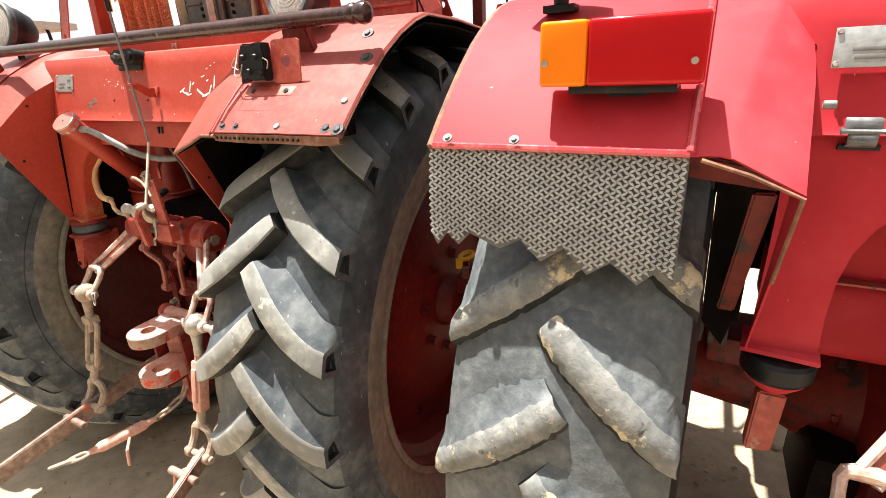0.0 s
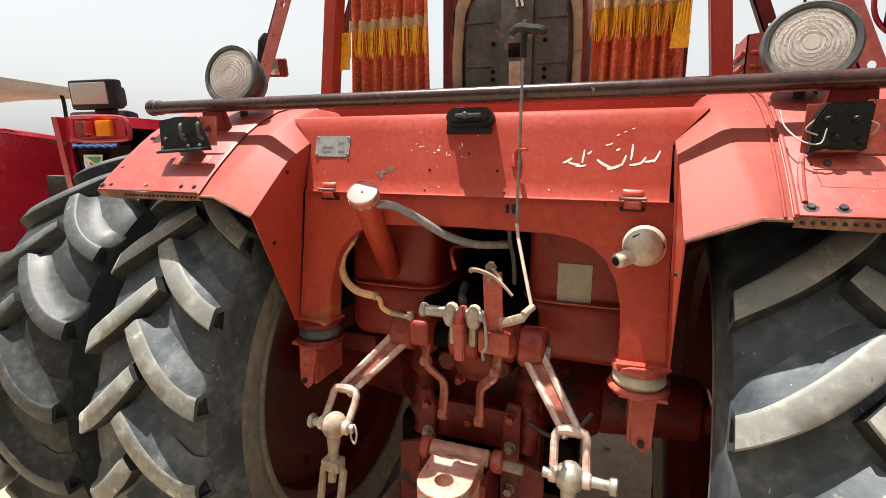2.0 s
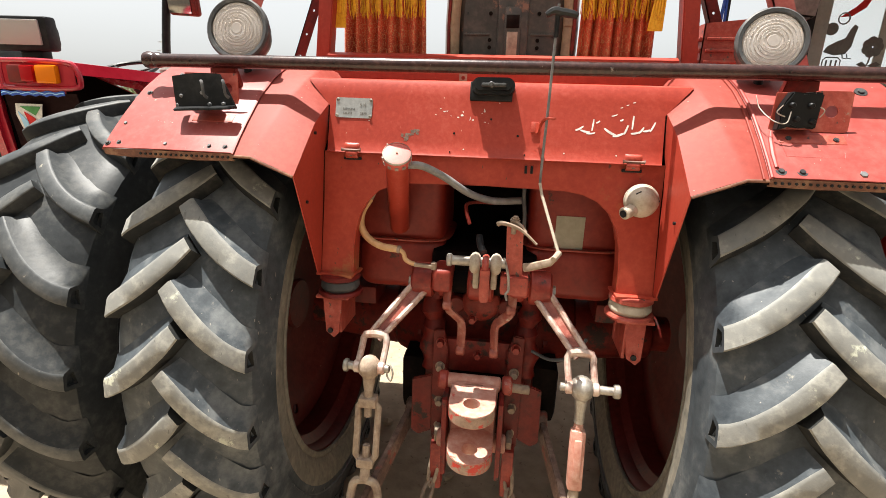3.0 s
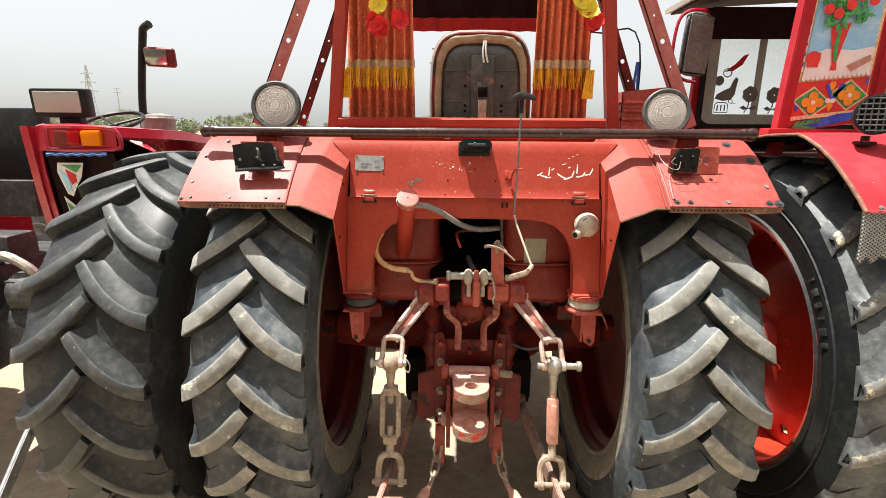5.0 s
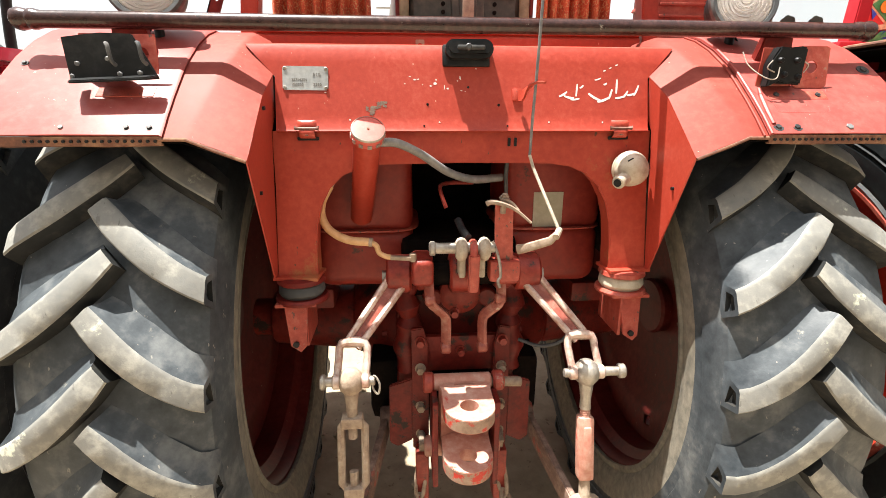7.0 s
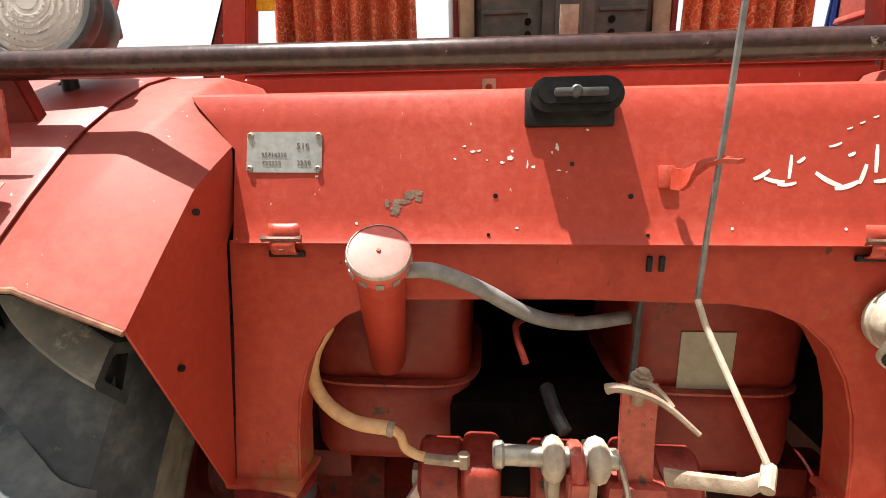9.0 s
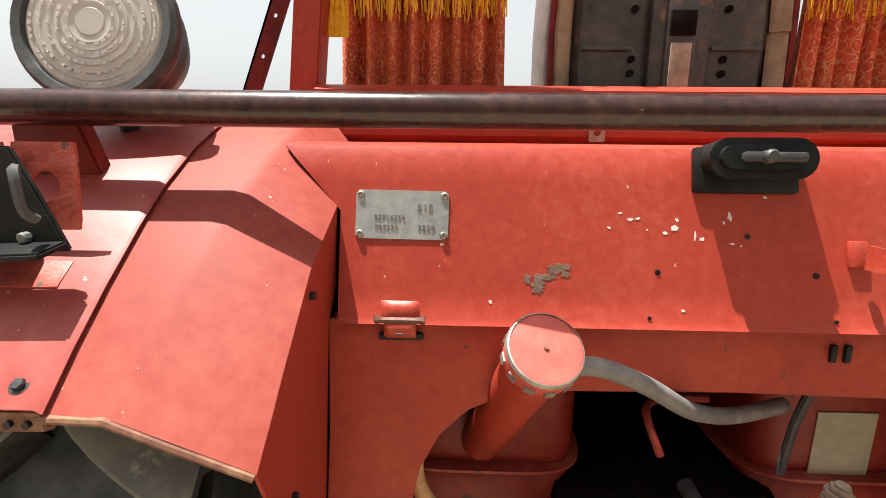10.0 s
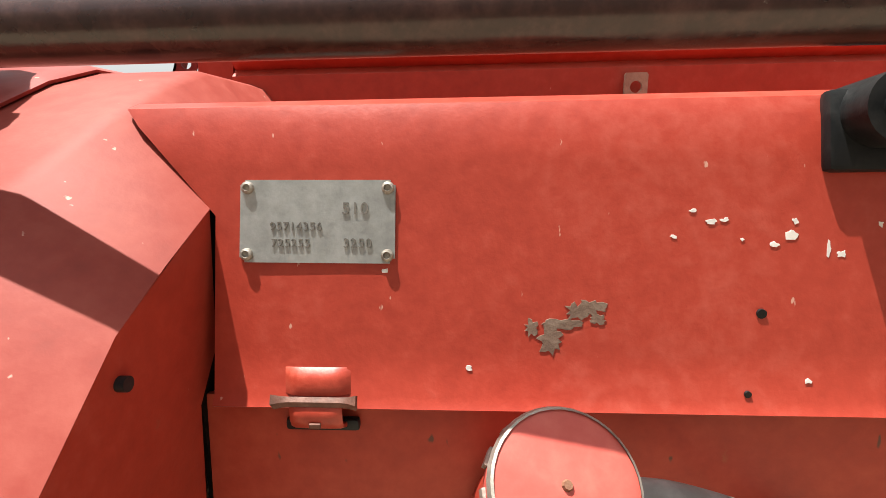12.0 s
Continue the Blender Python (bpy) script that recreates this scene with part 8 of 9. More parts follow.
def left_fender(s):
    f = new("fender")
    f.parent = left

    def box_fender(bm):
        top = [(0.255, 1.578), (0.30, 1.600), (0.62, 1.585), (0.95, 1.545), (1.25, 1.40), (1.40, 1.20)]
        rows = [[(s * 0.485, y, z - 0.028), (s * 0.495, y, z - 0.006), (s * 0.52, y, z), (s * 0.65, y, z), (s * (0.775 + min(0.12, max(0, (y - 0.3) * 0.35))), y, z - 0.012), (s * (0.79 + min(0.12, max(0, (y - 0.3) * 0.35))), y, z - 0.05)] for y, z in top]
        sheet(bm, rows, 0.004)
        # rear face with its lamp recess, and the inner wall
        sheet(bm, [[(s * 0.485, 0.262, 1.575), (s * 0.54, 0.256, 1.592), (s * 0.65, 0.254, 1.592), (s * 0.785, 0.262, 1.565)], [(s * 0.488, 0.252, 1.51), (s * 0.54, 0.248, 1.50), (s * 0.65, 0.248, 1.495), (s * 0.782, 0.256, 1.49)]], 0.004)
        sheet(bm, [[(s * 0.49, 0.255, 1.57), (s * 0.53, 0.262, 1.57)], [(s * 0.485, 0.25, 1.42), (s * 0.535, 0.26, 1.42)], [(s * 0.51, 0.28, 1.20), (s * 0.545, 0.28, 1.20)]], 0.006)
        plate(bm, [(s * 0.49, 0.225, 1.59), (s * 0.49, 0.62, 1.58), (s * 0.49, 1.30, 1.36), (s * 0.49, 1.30, 0.95), (s * 0.50, 0.48, 0.80), (s * 0.495, 0.31, 0.875), (s * 0.492, 0.245, 1.35)], (s * 0.03, 0, 0))
    one("fender_shell", box_fender, CRIMSON, f)
    # Near-black sheet stands in for the wheel well's shade.
    one("fender_shade_sheet", lambda bm: plate(bm, [(s * 0.524, 0.27, 1.565), (s * 0.524, 0.62, 1.570), (s * 0.524, 1.29, 1.36), (s * 0.524, 1.29, 0.95), (s * 0.53, 0.48, 0.80), (s * 0.53, 0.31, 0.90)], (s * 0.004, 0, 0)), GREASE_SHADE, f, "near-black wheel-well sheet, shade in its colour")
    one("fender_inner", lambda bm: plate(bm, [(s * 0.535, 0.27, 1.49), (s * 0.775, 0.30, 1.49), (s * 0.76, 0.36, 1.25), (s * 0.545, 0.30, 1.18)], (0, 0.004, 0)), DARK_CLOTH, f)

    def petal(name, pts, mat, y):
        one(name, lambda bm: plate(bm, [(s * (a + 0.2), y + 0.12 * (1.49 - b), b) for a, b in pts], (0, 0.002, 0)), mat, f, smooth=0)
    petal("painted_petal", [(0.375, 1.455), (0.365, 1.42), (0.385, 1.335), (0.405, 1.325), (0.425, 1.36), (0.455, 1.40), (0.475, 1.455)], WHITE, 0.262)
    petal("painted_petal", [(0.378, 1.43), (0.392, 1.345), (0.408, 1.345), (0.405, 1.40)], SKYBLUE, 0.259)
    petal("painted_petal", [(0.40, 1.43), (0.413, 1.37), (0.435, 1.385), (0.435, 1.41)], RED_CLOTH, 0.259)
    petal("painted_petal", [(0.39, 1.447), (0.468, 1.447), (0.44, 1.418)], GREEN, 0.259)
    petal("painted_petal", [(0.365, 1.325), (0.40, 1.29), (0.41, 1.22), (0.39, 1.215), (0.372, 1.26)], WHITE, 0.264)
    petal("painted_petal", [(0.372, 1.30), (0.395, 1.28), (0.402, 1.23), (0.385, 1.23)], GREEN, 0.261)
    one("painted_wave", lambda bm: sheet(bm, [[(s * (0.555 + 0.0042 * k), 0.2465, 1.495 + 0.002 * math.sin(0.5 * k)), (s * (0.555 + 0.0042 * k), 0.2455, 1.478 + 0.005 * abs(math.sin(0.32 * k)))] for k in range(56)], 0.002), BLUE, f)
    one("painted_crest", lambda bm: tube(bm, [(s * (0.557 + 0.0042 * k), 0.2445, 1.486 + 0.0045 * abs(math.sin(0.32 * k + 0.6))) for k in range(55)], 0.0016, 5), SKYBLUE, f)
    one("lamp_surround", lambda bm: tube(bm, spline([(s * 0.572, 0.246, 1.515), (s * 0.572, 0.246, 1.578), (s * 0.60, 0.246, 1.588), (s * 0.79, 0.250, 1.584), (s * 0.828, 0.256, 1.570), (s * 0.838, 0.258, 1.525), (s * 0.81, 0.254, 1.507), (s * 0.60, 0.246, 1.505), (s * 0.574, 0.246, 1.512)], 4), 0.0085, 10), CRIMSON, f)
    one("lamp_recess", lambda bm: plate(bm, [(s * 0.575, 0.2445, 1.512), (s * 0.575, 0.2445, 1.582), (s * 0.79, 0.2465, 1.582), (s * 0.825, 0.252, 1.565), (s * 0.825, 0.252, 1.512)], (0, 0.003, 0)), RED_BRIGHT, f)

    tl = new("tail_lamp")
    tl.parent = left
    one("lens_dark", lambda bm: bx(bm, (s * 0.632, 0.241, 1.547), (0.055, 0.018, 0.054), bev=0.006), RED_DARK, tl)
    one("lens_red", lambda bm: bx(bm, (s * 0.682, 0.236, 1.548), (0.046, 0.026, 0.050), bev=0.006), LENS_RED, tl, "red lamp lens")
    one("lens_orange", lambda bm: bx(bm, (s * 0.744, 0.238, 1.547), (0.074, 0.020, 0.056), bev=0.008), LENS_ORANGE, tl, "orange indicator lens")

    if s < 0:
        return f
    wl2 = new("work_lamp")
    wl2.parent = left
    lx = s * 0.575
    one("lamp_shell", lambda bm: (bx(bm, (lx, 0.345, 1.677), (0.205, 0.05, 0.108), (4, 0, s * 6), 0.012), bx(bm, (lx, 0.38, 1.672), (0.15, 0.06, 0.08), (4, 0, s * 6), 0.02), bx(bm, (lx + 0.01, 0.37, 1.612), (0.08, 0.04, 0.03), bev=0.004)), BLACK, wl2, "square black lamp housing")
    one("lamp_glass", lambda bm: bx(bm, (lx, 0.3175, 1.679), (0.165, 0.010, 0.078), (4, 0, s * 6), 0.006), LENS_GLASS, wl2)
    one("lamp_mirror", lambda bm: bx(bm, (lx, 0.3205, 1.679), (0.160, 0.006, 0.074), (4, 0, s * 6), 0.004), SMOKED, wl2)
    return f


left_fender(1)
left_fender(-1)
one("warning_stripe", lambda bm: plate(bm, [(-0.4875, 0.24, 1.572), (-0.4875, 0.535, 1.540), (-0.4875, 0.535, 1.497), (-0.4875, 0.24, 1.530)], (0.002, 0, 0)), YELLOW, left, "yellow warning sticker stripe")
one("warning_triangle", lambda bm: plate(bm, [(-0.4845, 0.49, 1.508), (-0.4845, 0.525, 1.504), (-0.4845, 0.508, 1.534)], (0.001, 0, 0)), BLACK, left)
one("warning_stripe", lambda bm: plate(bm, [(0.4875, 0.24, 1.572), (0.4875, 0.535, 1.540), (0.4875, 0.535, 1.497), (0.4875, 0.24, 1.530)], (-0.002, 0, 0)), YELLOW, left, "yellow warning sticker stripe")


def left_body(bm):
    bx(bm, (0, 2.1, 1.24), (0.56, 1.45, 0.46), bev=0.07)
    bx(bm, (0, 2.0, 0.84), (0.36, 1.3, 0.40), bev=0.04)
    bx(bm, (0, 2.5, 0.5), (1.3, 0.12, 0.12), bev=0.02)


def left_gearbox(bm):
    bx(bm, (0, 0.75, 0.80), (0.36, 1.1, 0.44), bev=0.03)
    for s in (-1, 1):
        cy(bm, (s * 0.16, 0.42, 0.735), (s * 0.80, 0.42, 0.735), 0.15, 0.09, 28, 0.01)


one("gearbox", left_gearbox, DARK_STEEL, left, "oily dark gearbox and axle")
one("tractor_body", left_body, CRIMSON, left)
for s in (-1, 1):
    front_wheel(left, s * 0.72, 2.5, 0.40, 0.20, s, GREY_STEEL, CRIMSON)


def left_deck(bm):
    bx(bm, (-0.10, 1.05, 1.32), (0.46, 0.40, 0.10), bev=0.04)
    bx(bm, (-0.20, 0.90, 1.50), (0.44, 0.09, 0.36), (-8, 0, 0), 0.03)


one("driver_seat", left_deck, BLACK, left, "black padded seat")


def steering(bm):
    ring = [(0.165 * math.cos(a) - 0.065, 1.55 + 0.17 * math.sin(a), 1.625 + 0.06 * math.sin(a)) for a in (2 * math.pi * k / 32 for k in range(32))]
    tube(bm, [(x, y, z) for x, y, z in ring], 0.012, 8, True)
    tube(bm, [(-0.065, 1.55, 1.61), (-0.04, 1.80, 1.30)], 0.02, 10)
    for a in (0.5, 2.6, 4.7):
        tube(bm, [(-0.065, 1.55, 1.605), (0.165 * math.cos(a) - 0.065, 1.55 + 0.17 * math.sin(a), 1.625 + 0.06 * math.sin(a))], 0.008, 6)


one("steering_wheel", steering, BLACK, left)
one("exhaust_pipe", lambda bm: tube(bm, spline([(-0.345, 2.3, 1.40), (-0.33, 2.3, 1.8), (-0.265, 2.3, 2.25), (-0.24, 2.29, 2.31), (-0.185, 2.27, 2.335)], 6), 0.028, 16), BLACK, left, "matt black exhaust stack with bent top")
lm = new("side_mirror")
lm.parent = left
one("mirror_shell", lambda bm: bx(bm, (-0.135, 2.28, 2.105), (0.23, 0.05, 0.14), (12, 3, 0), 0.024, 4), RED_DARK, lm, "dusty dark red mirror housing")
one("mirror_glass", lambda bm: bx(bm, (-0.155, 2.252, 2.102), (0.17, 0.006, 0.11), (12, 3, 0), 0.01), MIRROR, lm)
one("mirror_reflector", lambda bm: bx(bm, (-0.045, 2.252, 2.102), (0.03, 0.006, 0.11), (12, 3, 0), 0.006), RED_DARK, lm)
one("air_cleaner", lambda bm: lathe(bm, [(0, 0.115), (0.03, 0.115), (0.10, 0.098), (0.105, 0.085), (0.11, 0.08), (0.11, 0), (0, 0)], pose(-0.045, 2.0, 1.575), 28), VINYL_GREY, left, "round air cleaner with a lid")


def left_link(bm, p, q, r):
    p, q, r = Vector(p), Vector(q), Vector(r)
    plate(bm, [p - Vector((0, 0, 0.030)), r - Vector((0, 0, 0.026)), r + Vector((0, 0, 0.026)), q + Vector((0, 0, 0.035)), p + Vector((0, 0, 0.030))], (0.016, 0, 0), 0.003)
    cy(bm, r + Vector((-0.025, 0, 0)), r + Vector((0.03, 0, 0)), 0.034, seg=20, bev=0.005)
    for u in (0.3, 0.62):
        w = p + (r - p) * u
        cy(bm, w + Vector((-0.006, 0, 0)), w + Vector((0.024, 0, 0)), 0.010, seg=12, bev=0.002)


one("lower_link", lambda bm: left_link(bm, (0.40, 0.20, 0.50), (0.50, -0.06, 0.41), (0.60, -0.33, 0.308)), GREY_STEEL, left, "grey steel lower link")
one("lower_link", lambda bm: left_link(bm, (0.22, 0.10, 0.66), (-0.10, -0.10, 0.62), (-0.42, -0.30, 0.545)), GREY_STEEL, left, "grey steel lower link")


lh = new("rear_hitch")
lh.parent = left
tagged(lh, "greasy grey hydraulic hitch")
one("hitch_box", lambda bm: bx(bm, (0.01, 0.60, 1.27), (0.37, 0.05, 0.165), bev=0.008), DARK_STEEL, lh)
one("hitch_block", lambda bm: bx(bm, (0.06, 0.50, 1.03), (0.22, 0.16, 0.20), bev=0.02), DARK_STEEL, lh)
for k in range(5):
    one("hitch_clamp", lambda bm: bx(bm, (0.24, 0.33, 0.70 + 0.06 * k), (0.05, 0.03, 0.045), bev=0.006), DARK_STEEL, lh)
one("hitch_drum", lambda bm: cy(bm, (0.22, 0.38, 0.90), (0.40, 0.38, 0.90), 0.085, seg=28, bev=0.01), BLACK_RUBBER, lh)
one("hitch_arm", lambda bm: tube(bm, spline([(0.12, 0.40, 1.02), (0.20, 0.36, 1.06), (0.28, 0.36, 1.02), (0.33, 0.38, 0.95)], 6), 0.02, 10), STEEL, lh)
one("hitch_shackle", lambda bm: tube(bm, spline([(0.42, 0.22, 0.62), (0.44, 0.20, 0.57), (0.47, 0.17, 0.52), (0.50, 0.16, 0.47)], 6), 0.012, 8), PINK, lh)

# ---- tractor further down the row: only its canopy and rear corner show ----
far = thing("tractor", "red tractor under a flat beige canopy further along", "tractor", (-5.15, 0.75, 0), 0, "tractors in a row")
one("canopy", lambda bm: sheet(bm, [[(x, y, 2.08 - 0.04 * y - 0.02 * abs(x)) for x in (-0.8, 0, 0.9)] for y in (-0.3, 0.6, 1.5)], 0.06), CANVAS, far, "flat beige canopy with red edging")
for sx in (-1, 1):
    for sy in (0.1, 1.3):
        one("canopy_post", lambda bm: tube(bm, spline([(sx * 0.75, sy, 1.2), (sx * 0.76, sy, 1.8), (sx * 0.74, sy, 1.95), (sx * 0.66, sy, 2.03)], 4), 0.016, 8), BLACK, far)
for s in (-1, 1):
    rear_wheel(far, s * 0.70, 0.3, 0.70, 0.72, 0.36, s, RUBBER_NEW, RUBBER_LUG_NEW, RUBBER_SIDE, GREY_STEEL, GREY_STEEL, 20, 0.004, 0.3)
for s in (-1, 1):
    one("fender", lambda bm: sheet(bm, [[(s * 0.35, y, z), (s * 0.62, y, z - 0.01), (s * 0.64, y, z - 0.07)] for y, z in ((-0.25, 1.38), (-0.2, 1.47), (0.3, 1.5), (0.7, 1.40))], 0.004), CRIMSON, far)
one("tractor_body", lambda bm: (bx(bm, (0, 0.7, 0.78), (0.36, 1.2, 0.5), bev=0.03), bx(bm, (0, 2.1, 1.15), (0.55, 1.5, 0.6), bev=0.07)), CRIMSON, far)
one("work_lamp", lambda bm: bx(bm, (0.45, -0.15, 1.58), (0.16, 0.08, 0.12), bev=0.012), BLACK, far)
for s in (-1, 1):
    front_wheel(far, s * 0.70, 2.5, 0.40, 0.20, s, GREY_STEEL, CRIMSON)


# ---- ground, road and distance ----
def ground_sheet():
    bm = bmesh.new()
    xs = sorted(set([-1500, -500, -200, -80, -40, -20, -12] + [k * 0.35 - 8 for k in range(47)] + [12, 20, 40, 80, 200, 500, 1500]))
    ys = sorted(set([-1500, -300, -60, -20, -8] + [k * 0.35 - 5 for k in range(42)] + [10.4, 13, 17, 22, 30, 50, 90, 200, 500, 1800]))
    vs = [[bm.verts.new((x, y, (0.022 * noise.noise(Vector((x * 0.9, y * 0.9, 1))) - 0.004) if abs(x) < 9 and -6 < y < 9 else -0.01)) for x in xs] for y in ys]
    for a, b in zip(vs, vs[1:]):
        for k in range(len(xs) - 1):
            bm.faces.new((a[k], a[k + 1], b[k + 1], b[k]))
    return tagged(part("ground", bm, SAND), "dry pale sandy ground with scattered clods", "ground", kind="structure")


ground_sheet()


def road():
    bm = bmesh.new()
    rows = [[(x, y, z) for x in (-300, -60, -20, -5, 0, 5, 20, 60, 300)] for y, z in ((10.6, -0.05), (10.75, 0.03), (13.6, 0.06), (16.4, 0.03), (16.55, -0.05))]
    sheet(bm, rows, 0.02)
    return tagged(part("road", bm, ASPHALT), "grey asphalt road across the yard", "road", kind="structure")


road()


def sky_block_wall():
    """Unseen tall plain wall, added behind the row's rear to cut sky fill."""
    bm = bmesh.new()
    bx(bm, (0, -4.6, 2.7), (60, 0.24, 5.4), bev=0.01)
    bx(bm, (0, -4.6, 5.43), (60, 0.34, 0.06), bev=0.01)
    return tagged(part("wall_sky_block", bm, CONCRETE), "unseen plain weathered grey wall, added to block sky light", "wall", kind="structure")


sky_block_wall()


def clods():
    bm = bmesh.new()
    rnd = random.Random(8)
    for _ in range(420):
        x, y = rnd.uniform(-3.2, 2.8), rnd.uniform(-0.8, 6)
        if abs(x) < 1.0 and rnd.random() < 0.2:
            continue
        r = rnd.choice((0.008, 0.01, 0.012, 0.018, 0.025)) * rnd.uniform(0.6, 1.2)
        t = bmesh.new()
        bmesh.ops.create_icosphere(t, subdivisions=1, radius=r)
        for v in t.verts:
            v.co = v.co * rnd.uniform(0.7, 1.25)
            v.co.z *= 0.6
        add(bm, t, Matrix.Translation((x, y, 0.004)))
    return tagged(part("soil_clods", bm, CRACKED, smooth=0), "scattered dry clods of earth", "soil", kind="stuff")


clods()


def brush_heap(cx, cy_, w, d, h, n, seed):
    rnd = random.Random(seed)
    verts, faces = [], []
    for _ in range(n):
        u, v = rnd.uniform(-1, 1), rnd.uniform(-1, 1)
        top = h * max(0.05, 1 - u * u) * max(0.1, 1 - v * v) * rnd.uniform(0.2, 1.0)
        p = Vector((cx + u * w, cy_ + v * d, top))
        dv = Vector((rnd.uniform(-1, 1), rnd.uniform(-0.6, 0.6), rnd.uniform(-0.35, 0.6))) * rnd.uniform(0.2, 0.7)
        nrm = dv.orthogonal().normalized() * rnd.uniform(0.008, 0.028)
        n2 = nrm.cross(dv.normalized())
        b = len(verts)
        for q in (p, p + dv):
            for k in range(3):
                a = 2.094 * k
                verts.append(tuple(q + nrm * math.cos(a) + n2 * math.sin(a)))
        for k in range(3):
            faces.append((b + k, b + (k + 1) % 3, b + 3 + (k + 1) % 3, b + 3 + k))
    me = bpy.data.meshes.new("brushwood")
    me.from_pydata(verts, [], faces)
    me.materials.append(TWIG)
    return tagged(new("brushwood_heap", me), "long heap of dry grey brushwood beyond the road", "brushwood", kind="stuff")


brush_heap(0.0, 23.0, 9.0, 1.6, 1.25, 9000, 3)
one_bank = bmesh.new()
sheet(one_bank, [[(x, y, z + 0.08 * noise.noise(Vector((x * 0.4, y, 0)))) for x in [k * 1.5 - 60 for k in range(81)]] for y, z in ((18.5, -0.05), (20.5, 0.12), (24, 0.35), (27, 0.30), (33, -0.05))], 0.02)
tagged(part("roadside_bank", one_bank, SAND), "low sandy bank along the road", "bank", kind="structure")


def tree(x, y, h, seed):
    """A tapered trunk with limbs and a crown of many small leaf clumps."""
    rnd = random.Random(seed)
    tr = thing("tree", "green acacia tree with an open crown, paled for haze", "tree", (x, y, 0), 0, "roadside trees")
    tips = []

    def wood(bm):
        top = Vector((rnd.uniform(-0.3, 0.3), rnd.uniform(-0.3, 0.3), h * 0.45))
        tube(bm, spline([(0, 0, 0), (0.05, 0, h * 0.2), top], 4), [0.16 * h / 5 * (1 - 0.06 * k) for k in range(9)], 7)
        for k in range(7):
            a = 2 * math.pi * k / 7 + rnd.uniform(-0.3, 0.3)
            e = top + Vector((math.cos(a) * h * rnd.uniform(0.2, 0.42), math.sin(a) * h * rnd.uniform(0.2, 0.42), h * rnd.uniform(0.15, 0.42)))
            tube(bm, spline([top * rnd.uniform(0.6, 1), (top + e) / 2 + Vector((0, 0, 0.15)), e], 3), [0.05 * h / 5 * (1 - 0.1 * j) for j in range(7)], 5)
            tips.append(e)
    one("trunk", wood, BARK, tr)

    def crown(bm):
        verts, faces = [], []
        for e in tips + [Vector((0, 0, h * 0.8))]:
            for _ in range(900):
                d = Vector((rnd.gauss(0, 1), rnd.gauss(0, 1), rnd.gauss(0, 0.7)))
                p = e + d * h * 0.075
                s = rnd.uniform(0.03, 0.06) * h / 5
                u = Vector((rnd.gauss(0, 1), rnd.gauss(0, 1), rnd.gauss(0, 1))).normalized()
                v = u.orthogonal().normalized()
                b = len(verts)
                verts += [tuple(p - u * s), tuple(p + v * s * 0.6), tuple(p + u * s), tuple(p - v * s * 0.6)]
                faces.append((b, b + 1, b + 2, b + 3))
        me = bpy.data.meshes.new("crown")
        me.from_pydata(verts, [], faces)
        bm.from_mesh(me)
        bpy.data.meshes.remove(me)
    one("crown", crown, LEAF, tr, smooth=0)
    return tr


rnd = random.Random(21)
protos = [tree(-26, 122, 5.5, 1), tree(-16, 116, 4.6, 2), tree(-6, 128, 6.0, 3)]
for k in range(46):
    x = -190 + k * 6.2 + rnd.uniform(-1.5, 1.5)
    y = 122 + rnd.uniform(-8, 30)
    copy_thing(protos[k % 3], pose(x, y, 0, 0, 0, rnd.uniform(0, 360)) @ Matrix.Scale(rnd.uniform(0.8, 1.25), 4))


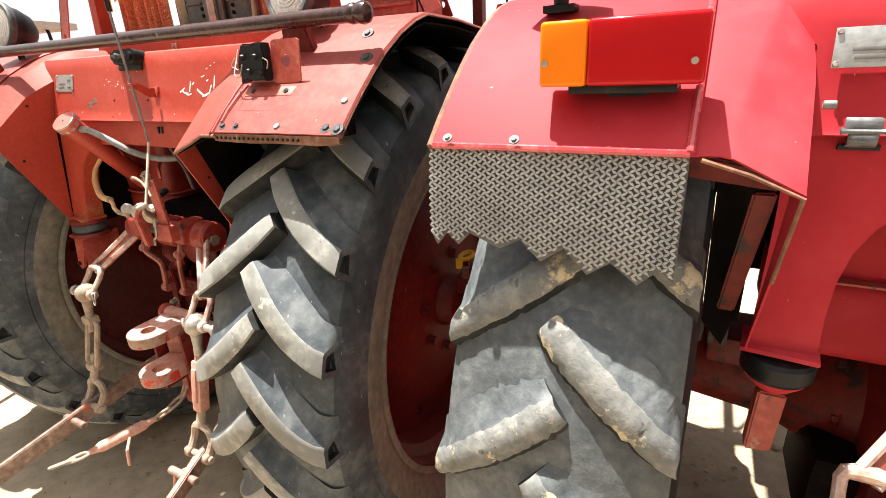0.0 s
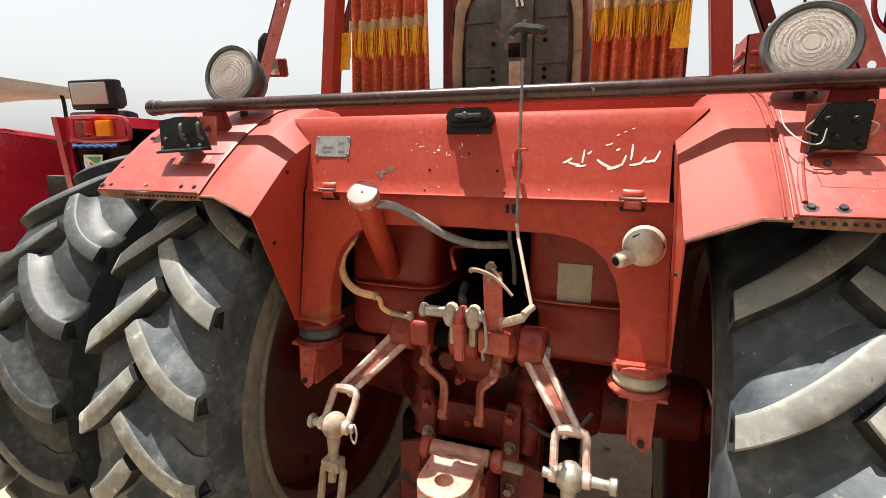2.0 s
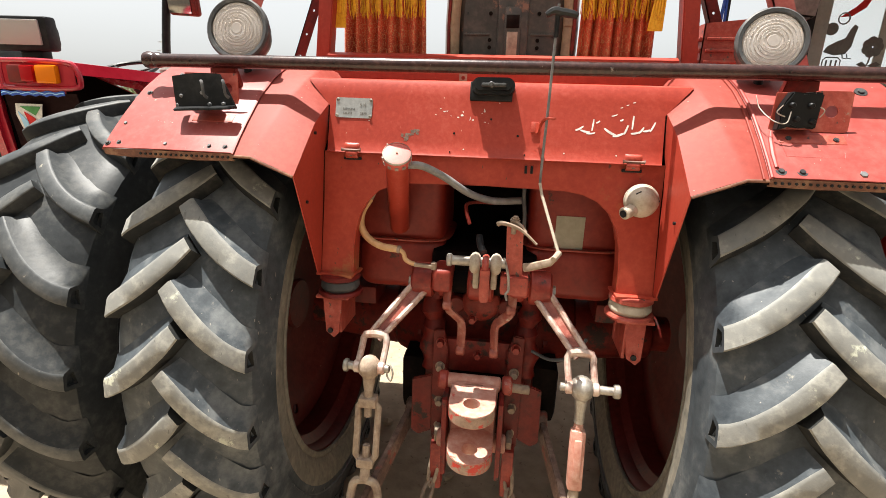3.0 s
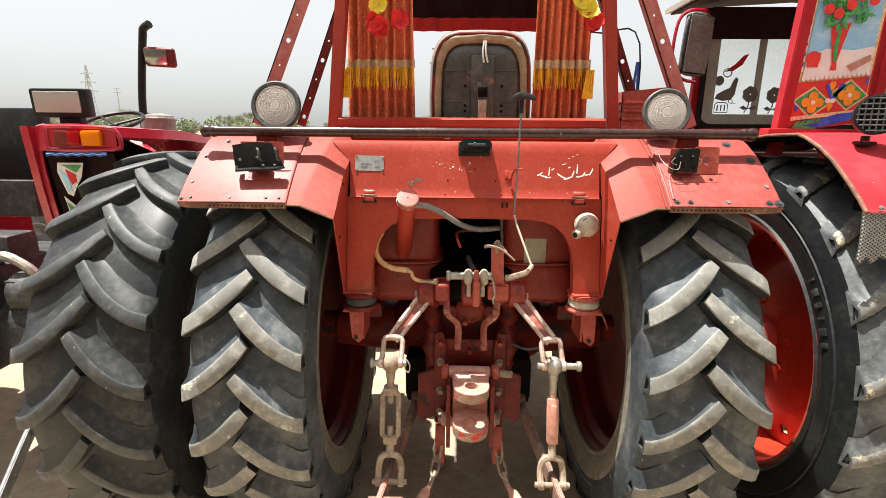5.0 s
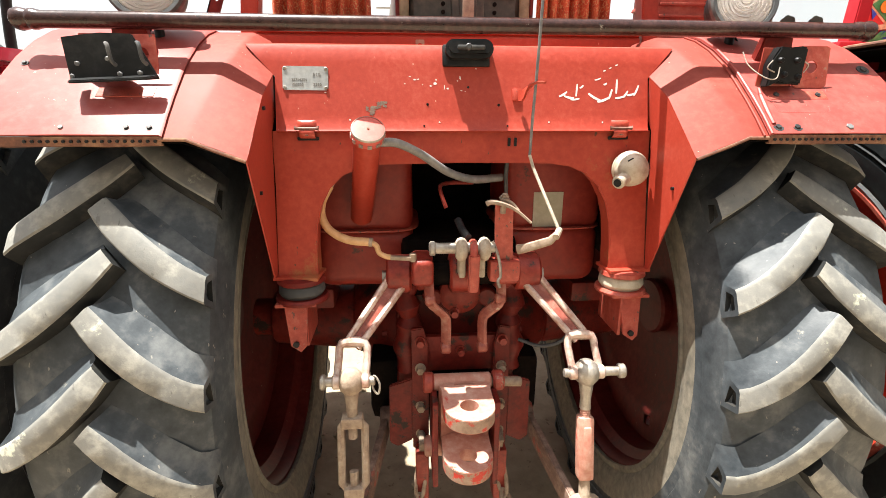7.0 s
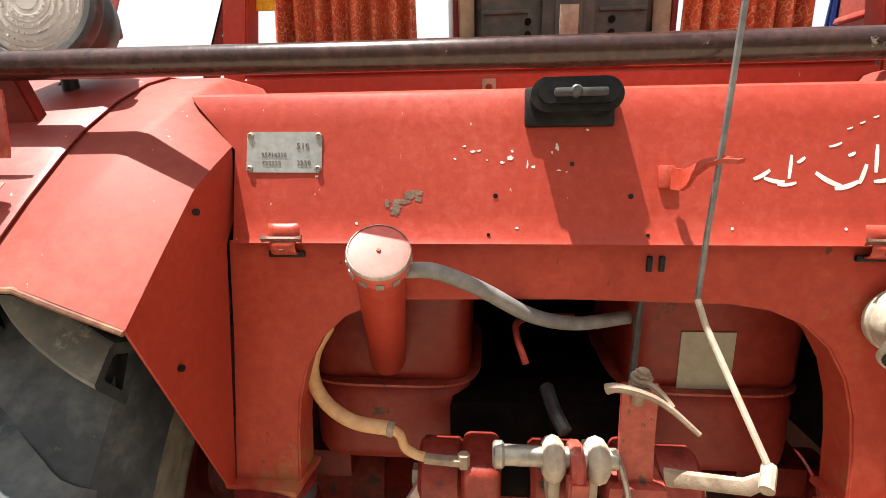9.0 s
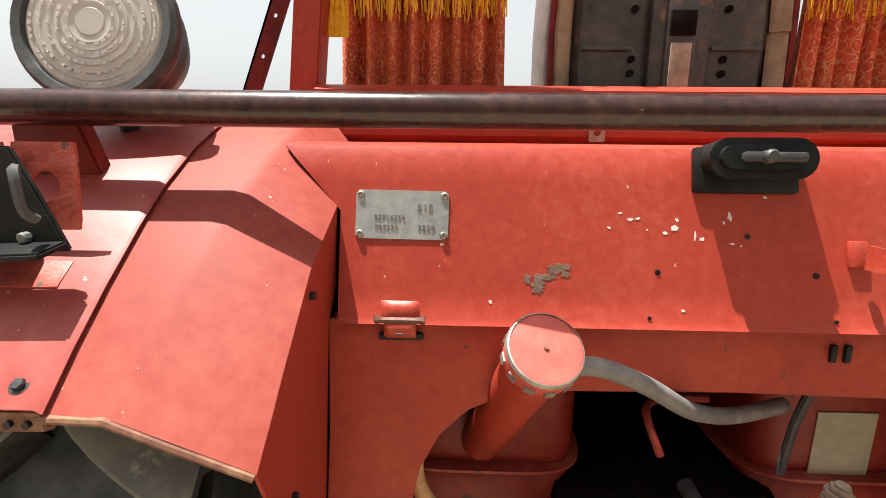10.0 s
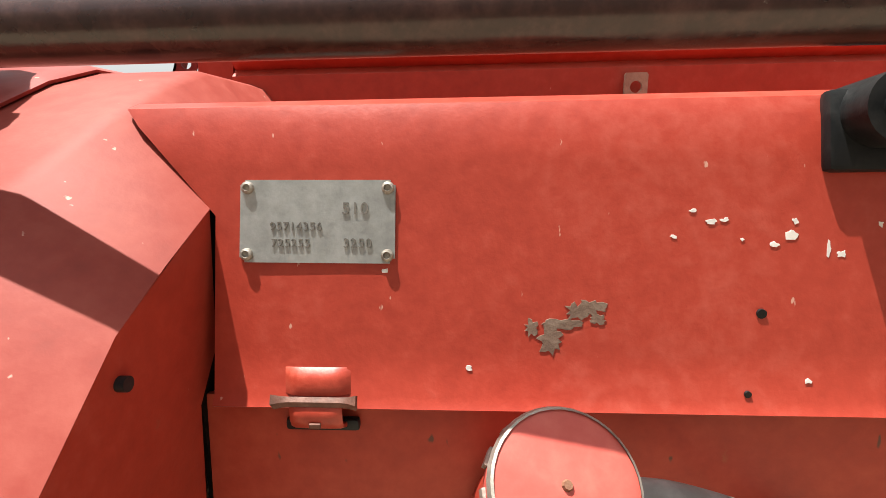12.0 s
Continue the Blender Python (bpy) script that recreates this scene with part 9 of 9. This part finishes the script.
def far_woods():
    """A belt of low crowns beyond the trees, each of many small leaf clumps."""
    rnd = random.Random(9)
    verts, faces = [], []
    for k in range(120):
        at = Vector((-400 + k * 5.4 + rnd.uniform(-3, 3), rnd.uniform(150, 185), 0))
        tall = rnd.uniform(3.2, 6.2)
        for _ in range(520):
            d = Vector((rnd.gauss(0, 1), rnd.gauss(0, 1), rnd.gauss(0, 1))).normalized() * rnd.uniform(0.55, 1.05)
            lump = 1 + 0.3 * noise.noise(d * 2.2 + Vector((k, 0, 0)))
            p = at + Vector((d.x * 3.6 * lump, d.y * 3.6 * lump, tall * 0.5 + d.z * tall * 0.5 * lump))
            s = rnd.uniform(0.16, 0.40)
            u = Vector((rnd.gauss(0, 1), rnd.gauss(0, 1), rnd.gauss(0, 1))).normalized()
            v = u.orthogonal().normalized()
            b = len(verts)
            verts += [tuple(p - u * s), tuple(p + v * s * 0.7), tuple(p + u * s), tuple(p - v * s * 0.7)]
            faces.append((b, b + 1, b + 2, b + 3))
    me = bpy.data.meshes.new("far_woods")
    me.from_pydata(verts, [], faces)
    me.materials.append(LEAF)
    return tagged(new("far_woods", me), "hazy belt of far green trees", "trees", kind="stuff")


far_woods()


def utility_pole(x, y, h, lean=0):
    pl = thing("utility_pole", "slender power pole with crossarms", "pole", (x, y, 0), 0, "power poles")
    one("pole", lambda bm: tube(bm, [(0, 0, 0), (lean * h, 0, h)], [0.13, 0.08], 8), CONCRETE, pl)
    one("crossarm", lambda bm: [bx(bm, (lean * h, 0, h - dz), (w, 0.1, 0.1), bev=0) for dz, w in ((0.2, 1.9), (1.1, 2.2))], CONCRETE, pl)
    return pl


def pylon(x, y, h):
    py = thing("pylon", "pale steel lattice pylon on the horizon", "pylon", (x, y, 0))

    def lattice(bm):
        for j in range(9):
            z0, z1 = h * j / 9, h * (j + 1) / 9
            w0, w1 = 0.15 * h * (1 - 0.92 * z0 / h) / 2, 0.15 * h * (1 - 0.92 * z1 / h) / 2
            for a in range(4):
                s, t = ((1, 1), (1, -1), (-1, -1), (-1, 1))[a], ((1, -1), (-1, -1), (-1, 1), (1, 1))[a]
                tube(bm, [(s[0] * w0, s[1] * w0, z0), (s[0] * w1, s[1] * w1, z1)], 0.11, 4)
                tube(bm, [(s[0] * w0, s[1] * w0, z0), (t[0] * w1, t[1] * w1, z1)], 0.07, 4)
                tube(bm, [(t[0] * w0, t[1] * w0, z0), (s[0] * w1, s[1] * w1, z1)], 0.07, 4)
        for z, w in ((h * 0.62, 0.16), (h * 0.75, 0.13), (h * 0.88, 0.10)):
            tube(bm, [(-w * h, 0, z), (0, 0, z + 0.4), (w * h, 0, z)], 0.13, 4)
            tube(bm, [(-w * h, 0, z), (0, 0, z - 0.3), (w * h, 0, z)], 0.09, 4)
    one("lattice", lattice, HAZE_STEEL, py, smooth=0)
    return py


pylon(-148, 202, 26)
utility_pole(-90, 132.5, 12)
utility_pole(-1.2, 34, 7.2, 0.06)
